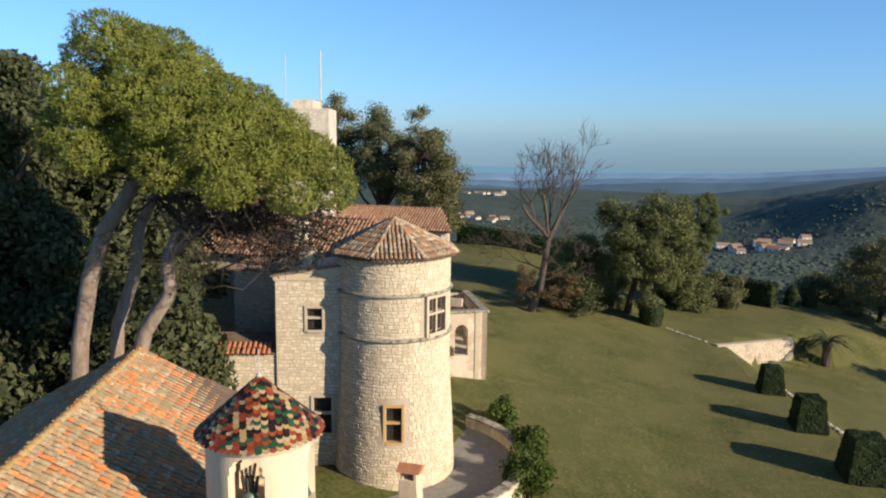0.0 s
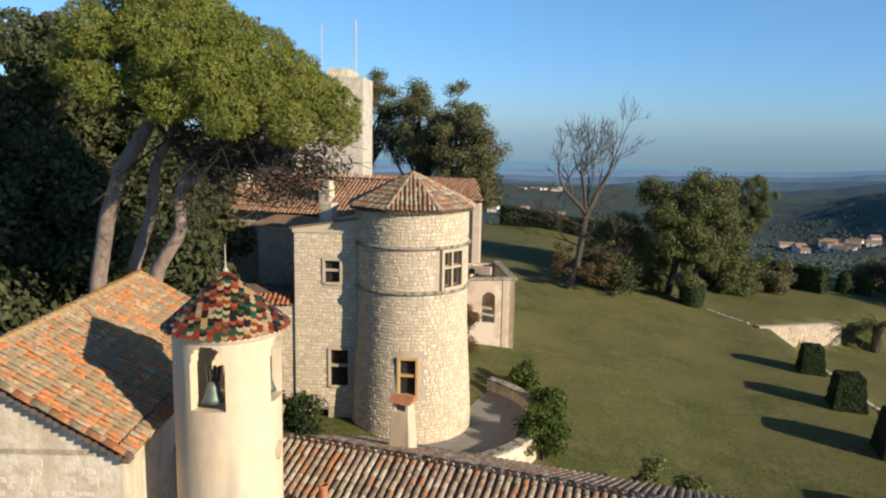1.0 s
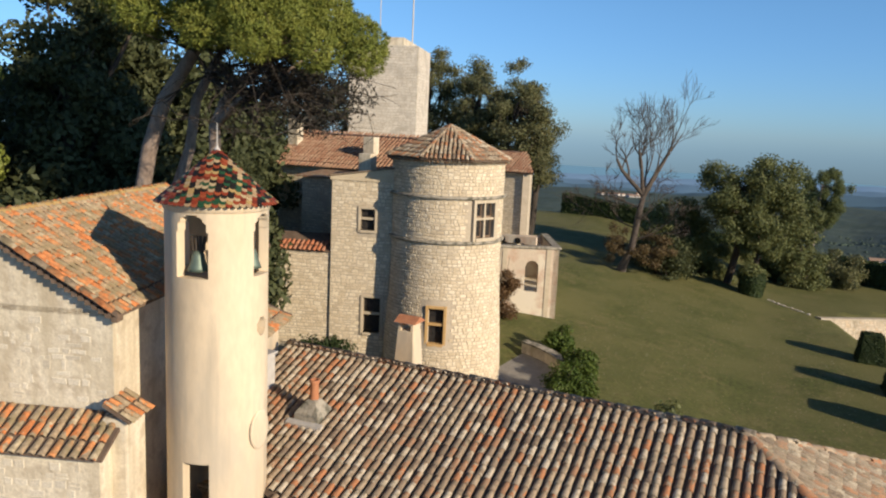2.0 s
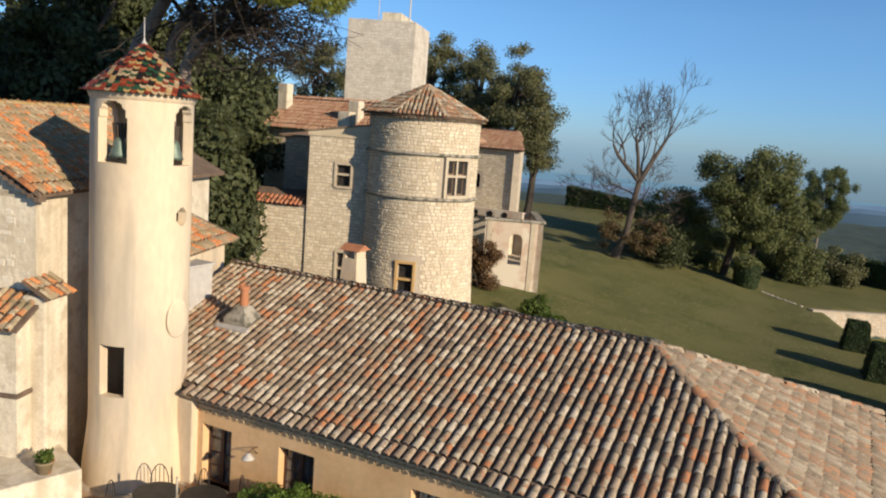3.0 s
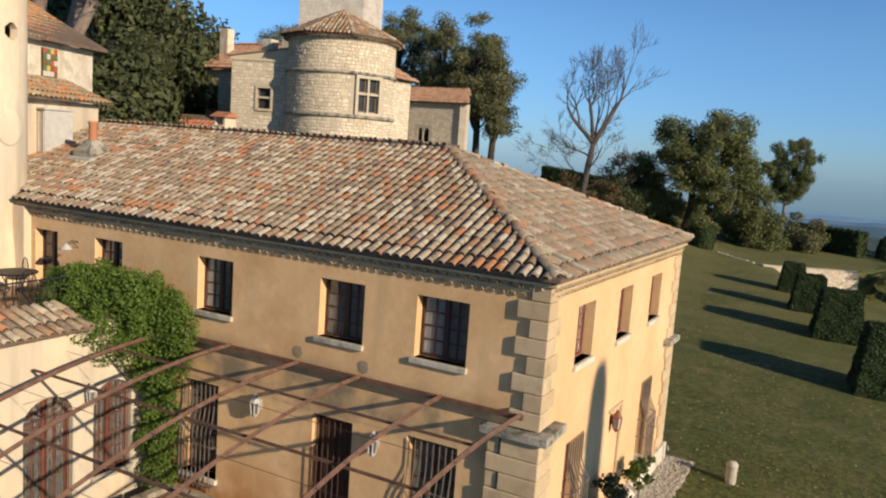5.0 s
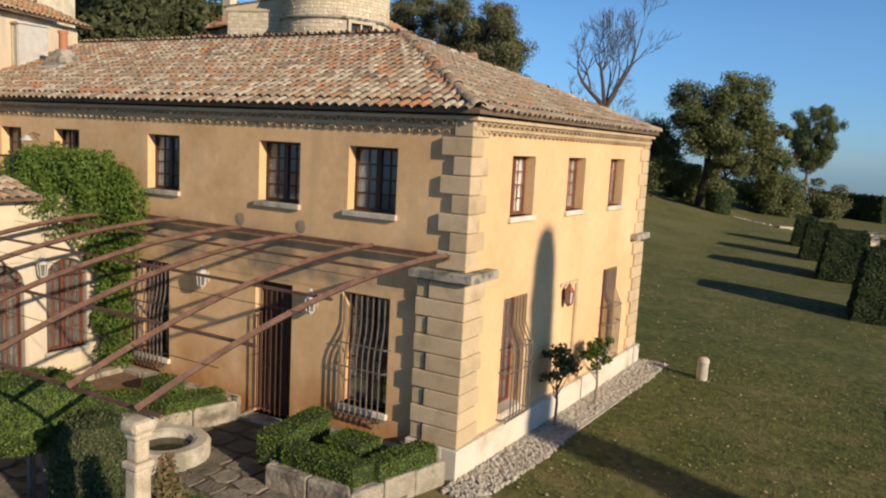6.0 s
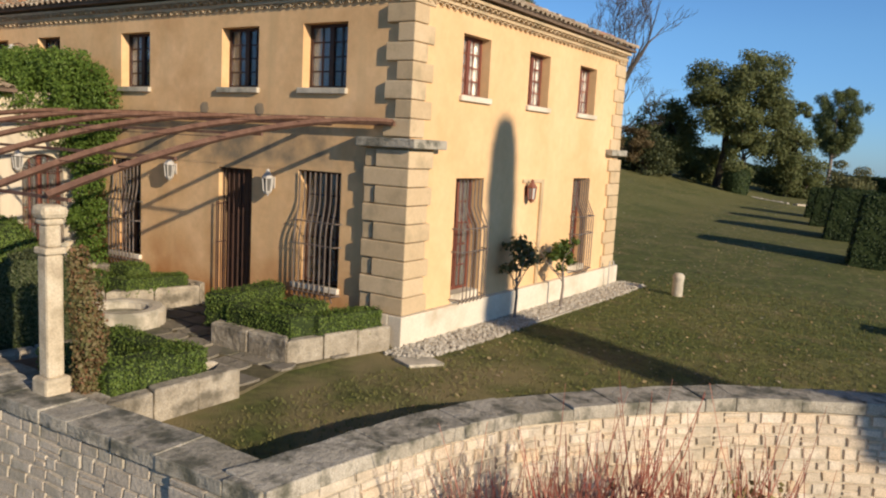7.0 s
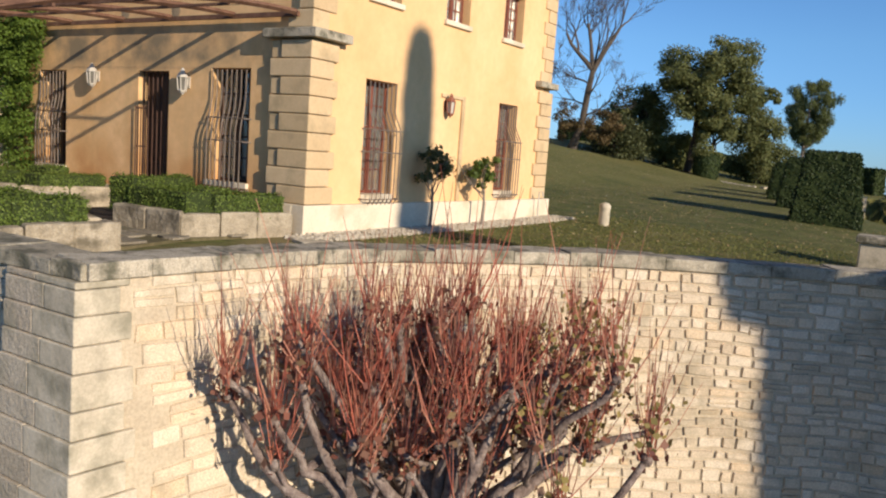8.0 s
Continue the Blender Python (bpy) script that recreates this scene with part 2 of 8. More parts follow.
# ---- mesh helpers ----
class Shape:
    """Vertices and faces, gathered piece by piece."""

    def __init__(self):
        self.v, self.f = [], []

    def add(self, verts, faces):
        n = len(self.v)
        self.v += [tuple(p) for p in verts]
        self.f += [tuple(i + n for i in face) for face in faces]
        return self

    def box(self, lo, hi, m=None):
        (a, b, c), (d, e, f) = lo, hi
        vs = [Vector(p) for p in ((a, b, c), (d, b, c), (d, e, c), (a, e, c), (a, b, f), (d, b, f), (d, e, f), (a, e, f))]
        if m:
            vs = [m @ p for p in vs]
        return self.add(vs, ((3, 2, 1, 0), (4, 5, 6, 7), (0, 1, 5, 4), (1, 2, 6, 5), (2, 3, 7, 6), (3, 0, 4, 7)))

    def prism(self, poly, z0, z1):
        n = len(poly)
        zs0 = z0 if callable(z0) else (lambda x, y: z0)
        zs1 = z1 if callable(z1) else (lambda x, y: z1)
        vs = [(x, y, zs0(x, y)) for x, y in poly] + [(x, y, zs1(x, y)) for x, y in poly]
        fs = [tuple(range(n - 1, -1, -1)), tuple(range(n, 2 * n))]
        fs += [(i, (i + 1) % n, n + (i + 1) % n, n + i) for i in range(n)]
        return self.add(vs, fs)

    def lathe(self, profile, n=24, at=(0, 0, 0), a0=0.0, a1=360.0, wobble=0.0):
        full = abs(a1 - a0) >= 360
        cols = n if full else n + 1
        vs, fs = [], []
        for i in range(cols):
            a = radians(a0 + (a1 - a0) * i / n)
            for r, z in profile:
                k = 1 + wobble * noise.noise((i * 1.7, z * 2.1, r))
                vs.append((at[0] + r * k * math.cos(a), at[1] + r * k * math.sin(a), at[2] + z))
        p = len(profile)
        for i in range(n):
            j = (i + 1) % cols
            for k in range(p - 1):
                fs.append((i * p + k, j * p + k, j * p + k + 1, i * p + k + 1))
        return self.add(vs, fs)

    def tube(self, path, radii, n=6, cap=True):
        path = [Vector(p) for p in path]
        if not hasattr(radii, "__len__"):
            radii = [radii] * len(path)
        vs, fs = [], []
        side = None
        for i, p in enumerate(path):
            d = (path[min(i + 1, len(path) - 1)] - path[max(i - 1, 0)]).normalized()
            if side is None:
                side = d.cross(Vector((0.13, 0.2, 1))).normalized() if abs(d.z) < 0.95 else d.cross(Vector((1, 0.1, 0))).normalized()
            side = (side - d * side.dot(d)).normalized()
            up = d.cross(side)
            for k in range(n):
                a = 2 * math.pi * k / n
                vs.append(p + (side * math.cos(a) + up * math.sin(a)) * radii[i])
        for i in range(len(path) - 1):
            for k in range(n):
                l = (k + 1) % n
                fs.append((i * n + k, i * n + l, (i + 1) * n + l, (i + 1) * n + k))
        if cap:
            fs.append(tuple(range(n - 1, -1, -1)))
            fs.append(tuple(range(len(vs) - n, len(vs))))
        return self.add(vs, fs)

    def wall(self, o, u, length, z0, z1, thick, holes=(), top=None):
        """An upright wall from o along u, its outer face on the right of u's left normal; holes are (s0, s1, h0, h1), cut through."""
        o, u = Vector(o), Vector(u).normalized()
        nrm = Vector((u.y, -u.x, 0))
        xs = sorted({0.0, length, *[h[0] for h in holes], *[h[1] for h in holes]})
        zs = sorted({z0, z1, *[h[2] for h in holes], *[h[3] for h in holes]})

        def at(s, z, d):
            return Vector((o.x, o.y, 0)) + u * s - nrm * d + Vector((0, 0, z))

        def inside(s, z):
            return any(h[0] < s < h[1] and h[2] < z < h[3] for h in holes)

        for i in range(len(xs) - 1):
            for j in range(len(zs) - 1):
                a, b, c, d = xs[i], xs[i + 1], zs[j], zs[j + 1]
                if inside((a + b) / 2, (c + d) / 2):
                    continue
                self.add([at(a, c, 0), at(b, c, 0), at(b, d, 0), at(a, d, 0)], [(0, 1, 2, 3)])
                self.add([at(a, c, thick), at(b, c, thick), at(b, d, thick), at(a, d, thick)], [(3, 2, 1, 0)])
        rims = [(0.0, length, z0, z1, 1)] + [(*h, -1) for h in holes]
        for a, b, c, d, way in rims:
            ring = [(a, c), (b, c), (b, d), (a, d)]
            for k in range(4):
                (s, z), (s2, z2) = ring[k], ring[(k + 1) % 4]
                q = [at(s, z, 0), at(s, z, thick), at(s2, z2, thick), at(s2, z2, 0)]
                self.add(q, [(0, 1, 2, 3) if way > 0 else (3, 2, 1, 0)])
        return self


def place(parent):
    """The world pose of a thing or part whose own pose was set by basis and parent."""
    if parent is None:
        return Matrix()
    return place(parent.parent) @ parent.matrix_parent_inverse @ parent.matrix_basis if parent.parent else parent.matrix_basis.copy()


def part(name, shape, mat, parent=None, label="", smooth=False, bevel=0.0, kind=""):
    """Links a Shape, or a ready mesh, as one mesh object under a thing or a part."""
    if isinstance(shape, Shape):
        me = bpy.data.meshes.new(name)
        me.from_pydata(shape.v, [], shape.f)
        me.validate()
        me.update()
        me.materials.append(mat)
        if smooth:
            me.polygons.foreach_set("use_smooth", [True] * len(me.polygons))
    else:
        me = shape
    ob = new(name, me)
    if parent:
        ob.parent = parent
        ob.matrix_parent_inverse = place(parent).inverted()
    if bevel:
        mod = ob.modifiers.new("bevel", "BEVEL")
        mod.width, mod.segments, mod.limit_method = bevel, 2, "ANGLE"
    return tagged(ob, label, kind=kind)


def thing(name, at, label, category, group="", kind=""):
    ob = new(name)
    ob.empty_display_size = 0.2
    ob.matrix_basis = Matrix.Translation(at)
    return tagged(ob, label, category, group, kind)


def structure(name, shape, mat, label, smooth=False, bevel=0.0):
    return tagged(part(name, shape, mat, None, "", smooth, bevel), label, kind="structure")


def mesh_of(shape, mat, name="piece", smooth=False):
    me = bpy.data.meshes.new(name)
    me.from_pydata(shape.v, [], shape.f)
    me.update()
    me.materials.append(mat)
    if smooth:
        me.polygons.foreach_set("use_smooth", [True] * len(me.polygons))
    return me


# ---- roofs of round clay tiles ----
PIECES = []          # laid at the end of the file: (name, mesh, pose, parent)


def tile_shape(length, r0, r1, n=5):
    """One round cover tile, lying along y, wide end at y = 0."""
    s = Shape()
    vs = []
    for y, r in ((0, r0), (length, r1)):
        for inner in (0, 1):
            rr = r - 0.018 * inner
            for k in range(n + 1):
                a = math.pi * k / n
                vs.append((rr * math.cos(a), y, rr * 0.8 * math.sin(a)))
    m = n + 1
    fs = []
    for k in range(n):
        fs.append((k, k + 1, 2 * m + k + 1, 2 * m + k))
        fs.append((k + 1, k, m + k, m + k + 1))
    return s.add(vs, fs)


def slope_pose(o, u, v, s, d, lift=0.0):
    """The pose of a piece at s along the eave u and d up the slope v."""
    w = u.cross(v)
    p = o + u * s + v * d + w * lift
    return Matrix(((u.x, v.x, w.x, p.x), (u.y, v.y, w.y, p.y), (u.z, v.z, w.z, p.z), (0, 0, 0, 1)))


def tiled_slope(parent, o, u, v, width, rise, inside, mat=None, pitch=0.215, course=0.36, pieces=0, near=None, fringe=True):
    """Covers one slope with courses of round tiles. inside(s, d) says whether a tile lies on the slope."""
    mat = mat or TILE
    o, u, v = Vector(o), Vector(u).normalized(), Vector(v).normalized()
    rng = random.Random(int(abs(o.x * 31 + o.y * 17 + width * 7) * 10))
    one = tile_shape(course * 1.16, pitch * 0.39, pitch * 0.31)
    me = mesh_of(one, mat, "roof_tile", True) if pieces else None
    spots = []
    for i in range(int(width / pitch)):
        s = (i + 0.5) * pitch
        sway = rng.uniform(-0.012, 0.012)
        for j in range(int(rise / course) + 1):
            d = j * course
            if inside(s, d + course * 0.5):
                spots.append((s + sway + rng.uniform(-0.012, 0.012), d + rng.uniform(-0.02, 0.02) - (0.08 if j == 0 else 0), rng.uniform(-2.5, 2.5), rng.uniform(-1.0, 1.5)))
    if pieces and near:
        spots.sort(key=lambda q: (o + u * q[0] + v * q[1] - Vector(near)).length)
    rest = Shape()
    for n, (s, d, yaw, tip) in enumerate(spots):
        m = slope_pose(o, u, v, s, d, 0.035) @ pose(0, 0, 0, -3.0 + tip, 0, yaw)
        if n < pieces:
            PIECES.append(("roof_tile", me, m, parent))
        else:
            rest.add([m @ Vector(p) for p in one.v], one.f)
    if rest.v:
        part("roof_tiles", rest, mat, parent, "", True, kind="stuff")


def ridge_tiles(parent, a, b, mat=None, r=0.13, course=0.38):
    mat = mat or TILE
    a, b = Vector(a), Vector(b)
    d = (b - a).normalized()
    side = d.cross(Vector((0, 0, 1))).normalized()
    up = side.cross(d)
    s = Shape()
    one = tile_shape(course * 1.15, r, r * 0.85)
    rng = random.Random(5)
    for k in range(int((b - a).length / course)):
        p = a + d * (k * course) + up * rng.uniform(0.0, 0.02)
        m = Matrix(((side.x, d.x, up.x, p.x), (side.y, d.y, up.y, p.y), (side.z, d.z, up.z, p.z), (0, 0, 0, 1))) @ pose(0, 0, 0, -2, 0, rng.uniform(-3, 3))
        s.add([m @ Vector(q) for q in one.v], one.f)
    return part("ridge_tiles", s, mat, parent, "", True, kind="stuff")


# ---- stone walls, block by block ----
def stones(parent, surface_at, length, z0, z1, mat, course=(0.16, 0.26), size=(0.2, 0.45), proud=0.03, holes=(), name="stone", pieces=0, near=None, joint=0.012, seed=1, edge=0.014, bare=1.0):
    """Courses of uneven blocks on a wall. surface_at(s, z) gives the point and the outward normal there."""
    rng = random.Random(seed)
    made = []
    z = z0
    while z < z1 - 0.06:
        h = min(rng.uniform(*course), z1 - z)
        s = -rng.uniform(0, size[0])
        while s < length:
            w = rng.uniform(*size)
            a, b = max(0, s) + joint, min(length, s + w) - joint
            dz = rng.uniform(-0.02, 0.02)
            s += w
            if b - a < 0.05 or any(a < q[1] and b > q[0] and z < q[3] and z + h > q[2] for q in holes):
                continue
            if bare < 1 and rng.random() > bare:
                continue
            tiers = [(z + joint, z + h - joint + dz)]
            if h > 0.15 and rng.random() < 0.16:
                cut = z + h * rng.uniform(0.4, 0.6)
                tiers = [(z + joint, cut - joint * 0.7), (cut + joint * 0.7, z + h - joint + dz)]
            for c, d in tiers:
                made.append((a, b, c, d, proud * rng.uniform(0.45, 1.2), [rng.uniform(-0.011, 0.011) for _ in range(8)]))
        z += h
    def waver(s, zz):
        return zz + 0.055 * noise.noise((s * 0.9, zz * 0.8, seed)) * min(1.0, max(0.0, (z1 - zz) * 2)) * min(1.0, max(0.0, (zz - z0) * 2))

    def block(a, b, c, d, out, jit):
        vs = []
        e = min(edge, (b - a) * 0.2, (d - c) * 0.2)
        for k, (s, zz) in enumerate(((a, c), (b, c), (b, d), (a, d))):
            p, nrm = surface_at(s + jit[k], waver(s, zz) + jit[k + 4])
            vs.append(p - nrm * 0.03)
        for k, (s, zz) in enumerate(((a + e, c + e), (b - e, c + e), (b - e, d - e), (a + e, d - e))):
            p, nrm = surface_at(s + jit[k], waver(s, zz) + jit[k + 4])
            vs.append(p + nrm * out * (1 + 6 * jit[7 - k]))
        return vs, ((4, 5, 6, 7), (0, 1, 5, 4), (1, 2, 6, 5), (2, 3, 7, 6), (3, 0, 4, 7))
    if near:
        made.sort(key=lambda q: (surface_at((q[0] + q[1]) / 2, (q[2] + q[3]) / 2)[0] - Vector(near)).length)
    rest = Shape()
    for n, q in enumerate(made):
        vs, fs = block(*q)
        if n < pieces:
            mid = sum(vs, Vector()) / 8
            me = mesh_of(Shape().add([p - mid for p in vs], fs), mat, name)
            PIECES.append((name, me, Matrix.Translation(mid), parent))
        else:
            rest.add(vs, fs)
    if rest.v:
        part(name + "work", rest, mat, parent, "", kind="stuff")


def flat_face(o, u):
    o, u = Vector(o), Vector(u).normalized()
    nrm = Vector((u.y, -u.x, 0))
    return lambda s, z: (Vector((o.x, o.y, z)) + u * s, nrm)


# ---- ground ----
def smooth01(a, b, x):
    t = max(0.0, min(1.0, (x - a) / (b - a)))
    return t * t * (3 - 2 * t)


def bank_x(y):
    """Where the upper lawn breaks off towards the lower one."""
    return 1.0 + 0.3 * (49.0 - y)


def low_wall_y(x):
    """Front of the low wall that holds up the far lawn."""
    return 55.3 + 0.757 * (x + 1.4)


def lawn_z(x, y):
    z = 0.0 - 0.036 * (x - 2.2) + 0.006 * (y - 9)
    z += 0.125 * max(0.0, -5.0 - x) * smooth01(-4.0, -8.0, x)
    if x < 2.2:
        z *= smooth01(4, 20, y)
    z = min(z, 2.4 + 0.02 * y)
    if y < low_wall_y(x):
        z -= 1.9 * smooth01(0.0, 2.4, x - bank_x(y)) * smooth01(26, 38, y)
    if x > 5:
        z -= 0.010 * (x - 5) ** 2 * (0.4 + 0.6 * smooth01(15, 40, y))
    return max(z, -9) + 0.05 * noise.noise((x * 0.15, y * 0.15, 0))


BASTION = [(-14.0, -6.5), (-4.0, -6.28), (2.87, -6.1), (3.08, -4.6), (3.5, -3.1), (4.2, -1.95), (5.2, -0.75), (6.5, 0.35), (8.0, 1.25), (9.6, 1.9), (11.4, 2.2)]
TERRACE = BASTION + [(14.0, 3.0), (22.0, 10.0), (32.0, 30.0), (30.0, 60.0), (24.0, 84.0), (-14.0, 88.0), (-60.0, 80.0), (-60.0, -6.7)]


def inside_of(poly, x, y):
    hit = False
    for (x0, y0), (x1, y1) in zip(poly, poly[1:] + poly[:1]):
        if (y0 > y) != (y1 > y) and x < (x1 - x0) * (y - y0) / (y1 - y0) + x0:
            hit = not hit
    return hit


def edge_distance(poly, x, y):
    best = 1e9
    for (x0, y0), (x1, y1) in zip(poly, poly[1:] + poly[:1]):
        dx, dy = x1 - x0, y1 - y0
        t = max(0, min(1, ((x - x0) * dx + (y - y0) * dy) / (dx * dx + dy * dy)))
        best = min(best, math.hypot(x - x0 - t * dx, y - y0 - t * dy))
    return best


def valley_z(x, y):
    r = math.hypot(x + 8, y + 10)
    a = math.atan2(x + 8, y + 10)
    z = -4.3 - 0.13 * max(0, r - 45)
    z = max(z, -95.0)
    z += smooth01(250, 700, r) * (7 * noise.noise((x / 300, y / 300, 3)) + 3 * noise.noise((x / 90, y / 90, 7)))
    z += 58 * smooth01(radians(3), radians(17), a) * smooth01(540, 950, r) * (1 - smooth01(1050, 1500, r))
    z += 6 * smooth01(radians(-30), radians(-14), a) * smooth01(700, 1000, r) * (1 - smooth01(1100, 1500, r))
    return z - 0.1 * max(0.0, r - 1500)


def ground_sheet():
    steps = [0.0]
    d = 1.6
    while steps[-1] < 4700:
        steps.append(steps[-1] + d)
        if steps[-1] > 75:
            d *= 1.13
    xs = [-p for p in steps[:0:-1]] + steps
    n = len(xs)
    s = Shape()
    vs = []
    for iy in range(n):
        y = xs[iy] + 30
        for ix in range(n):
            x = xs[ix]
            z = valley_z(x, y)
            if abs(x) < 120 and -30 < y < 140:
                dist = edge_distance(TERRACE, x, y)
                if inside_of(TERRACE, x, y):
                    z = z + (lawn_z(x, y) - 1.6 - z) * smooth01(0.6, 3.2, dist)
                elif y > 2.5:
                    z = z + (lawn_z(x, y) - 0.35 - z) * (1 - smooth01(0, 30, dist))
            vs.append((x, y, z))
    fs = [(j * n + i, j * n + i + 1, (j + 1) * n + i + 1, (j + 1) * n + i) for j in range(n - 1) for i in range(n - 1)]
    s.add(vs, fs)
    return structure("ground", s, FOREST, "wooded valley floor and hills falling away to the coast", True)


def lawn_sheet():
    from mathutils.geometry import delaunay_2d_cdt
    pts = [Vector(p) for p in TERRACE]
    k = len(pts)
    edges = [(i, (i + 1) % k) for i in range(k)]
    y = -6.0
    while y < 88:
        x = -58.0
        while x < 32:
            if inside_of(TERRACE, x, y) and edge_distance(TERRACE, x, y) > 0.4:
                pts.append(Vector((x, y)))
            x += 1.2 if abs(x) < 20 and y < 30 else 2.4
        y += 1.2 if y < 30 else 2.4
    for i in range(60):
        y = 26 + i * 0.5
        pts += [Vector((bank_x(y) + d, y)) for d in (-0.2, 0.6, 1.5, 2.5)]
    for i in range(16):
        x = -1.4 + i * 0.5
        pts += [Vector((x, low_wall_y(x) + d)) for d in (-0.03, 0.3)]
    v, _, f, *_ = delaunay_2d_cdt(pts, edges, [list(range(k))], 1, 1e-4)
    s = Shape().add([(p.x, p.y, lawn_z(p.x, p.y)) for p in v], [tuple(t) for t in f])
    return structure("lawn", s, LAWN, "mown green lawn with fallen leaves, sloping gently", True)


# ---- the large structure ----
ground_sheet()
lawn_sheet()
# Haze is put into the sea colour, tuned to merge with the sky.
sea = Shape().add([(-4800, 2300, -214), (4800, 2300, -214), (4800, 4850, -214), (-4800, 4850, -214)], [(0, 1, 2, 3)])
structure("water", sea, material("hazy_sea", [(0.235, 0.45, 0.585), (0.245, 0.46, 0.595)], 0.002, 1.0, spec=0.0), "calm sea along the horizon, haze in its colour")


# ---- the ochre house ----
house = thing("house", (-7.7, 4.6, 0), "two-storey ochre rendered house with quoins and hipped tile roof", "house")
S_Y, E_X, N_Y, W_X, EAVE = 0.08, -0.1, 9.25, -17.0, 6.20
E_TURN = 0.035          # the east wall stands a little out of square


def east_x(y):
    return -0.12 + E_TURN * y


S_HOLES = [(-2.63, -1.57, 4.44, 5.60), (-4.81, -3.77, 4.44, 5.60), (-8.06, -7.06, 4.44, 5.60), (-11.36, -10.42, 4.40, 5.60), (-13.55, -12.7, 4.15, 5.58),
           (-2.66, -1.60, 0.80, 2.93), (-4.84, -3.88, 0.12, 2.86), (-8.40, -7.36, 0.74, 2.86)]
E_HOLES = [(1.55, 2.50, 4.46, 5.57), (4.07, 5.01, 4.46, 5.57), (6.54, 7.50, 4.46, 5.57), (1.55, 2.53, 0.55, 2.93), (6.62, 7.55, 0.60, 2.92)]
south = Shape().wall((W_X, S_Y), (1, 0, 0), east_x(S_Y) - W_X, -0.3, EAVE, 0.35, [(a - W_X, b - W_X, c, d) for a, b, c, d in S_HOLES])
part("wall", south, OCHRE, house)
east = Shape().wall((east_x(S_Y), S_Y), (E_TURN, 1, 0), N_Y - S_Y, -0.3, EAVE, 0.35, [(a - S_Y, b - S_Y, c, d) for a, b, c, d in E_HOLES])
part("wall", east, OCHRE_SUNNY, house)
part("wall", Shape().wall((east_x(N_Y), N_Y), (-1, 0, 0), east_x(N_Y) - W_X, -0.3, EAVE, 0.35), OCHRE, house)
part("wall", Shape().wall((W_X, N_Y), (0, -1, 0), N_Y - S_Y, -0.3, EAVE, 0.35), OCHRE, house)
part("pilaster", Shape().box((-14.25, -0.1, 3.9), (-13.72, S_Y + 0.1, 6.1)), CREAM, house, bevel=0.03)
part("floor_slab", Shape().box((W_X + 0.3, S_Y + 0.3, 3.2), (E_X - 0.35, N_Y - 0.3, 3.4)), DECK, house)

OV = 0.24
ez, ridge_z = 6.285, 8.24
x0, y0, y1 = W_X, S_Y - OV, N_Y + 0.3
half = (y1 - y0) / 2
c0, c1 = Vector((east_x(y0) + 0.24, y0, ez)), Vector((east_x(y1) + 0.16, y1, ez))
hip = Vector(((c0.x + c1.x) / 2 - half, (y0 + y1) / 2, ridge_z))
deck = Shape()
cut_y = 1.0
cut = (x0, cut_y, ez + (cut_y - y0) * (hip.z - ez) / half)
deck.add([(-13.6, y0, ez), c0, c1, (x0, y1, ez), (x0, hip.y, hip.z), hip,
          (-13.6, y0, ez - 0.06), c0 - Vector((0, 0, 0.06)), c1 - Vector((0, 0, 0.06)), (x0, y1, ez - 0.06), cut],
         [(0, 1, 5, 4, 10), (1, 2, 5), (2, 3, 4, 5), (6, 9, 8, 7), (0, 6, 7, 1), (1, 7, 8, 2), (2, 8, 9, 3), (3, 9, 6, 0, 10), (10, 4, 3)])
roof = part("roof", deck, DECK, house, "hipped roof of mottled round clay tiles")
slope = math.hypot(half, hip.z - ez)
vs = Vector((0, half, hip.z - ez)).normalized()
vn = Vector((0, -half, hip.z - ez)).normalized()
ue = (c1 - c0).normalized()
foot = (hip - c0).dot(ue)
ve = hip - c0 - ue * foot
tiled_slope(roof, (x0, y0, ez), (1, 0, 0), vs, c0.x - x0, slope, lambda s, d: max(0.0, 3.45 - 2.6 * d) < s < (c0.x - x0) - d * (c0.x - hip.x) / slope - 0.05, course=0.31, pieces=170, near=(0, 0, 6))
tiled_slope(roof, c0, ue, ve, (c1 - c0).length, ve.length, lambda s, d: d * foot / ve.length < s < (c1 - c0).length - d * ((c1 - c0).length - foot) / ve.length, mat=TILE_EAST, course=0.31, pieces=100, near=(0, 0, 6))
tiled_slope(roof, c1, (-1, 0, 0), vn, c1.x - x0, slope, lambda s, d: s > d * (c1.x - hip.x) / slope)
ridge_tiles(roof, c0 + Vector((0, 0, 0.03)), hip)
ridge_tiles(roof, c1 + Vector((0, 0, 0.03)), hip)
ridge_tiles(roof, (x0, hip.y, hip.z + 0.02), hip + Vector((0.2, 0, 0.02)))


structure("lower_ground", Shape().lathe([(0.0, -4.22), (20.0, -4.22), (43.0, -4.24), (47.0, -4.9)], 60, (-8, -10, 0)), EARTH, "dry grass and earth below the terrace wall")


# ---- plants ----
def leaf_tones(name, tones, vary=0.5, rough=0.6, translucent=0.25):
    return material(name, tones, 1.5, rough, 0, vary=vary, translucent=translucent, spec=0.25)


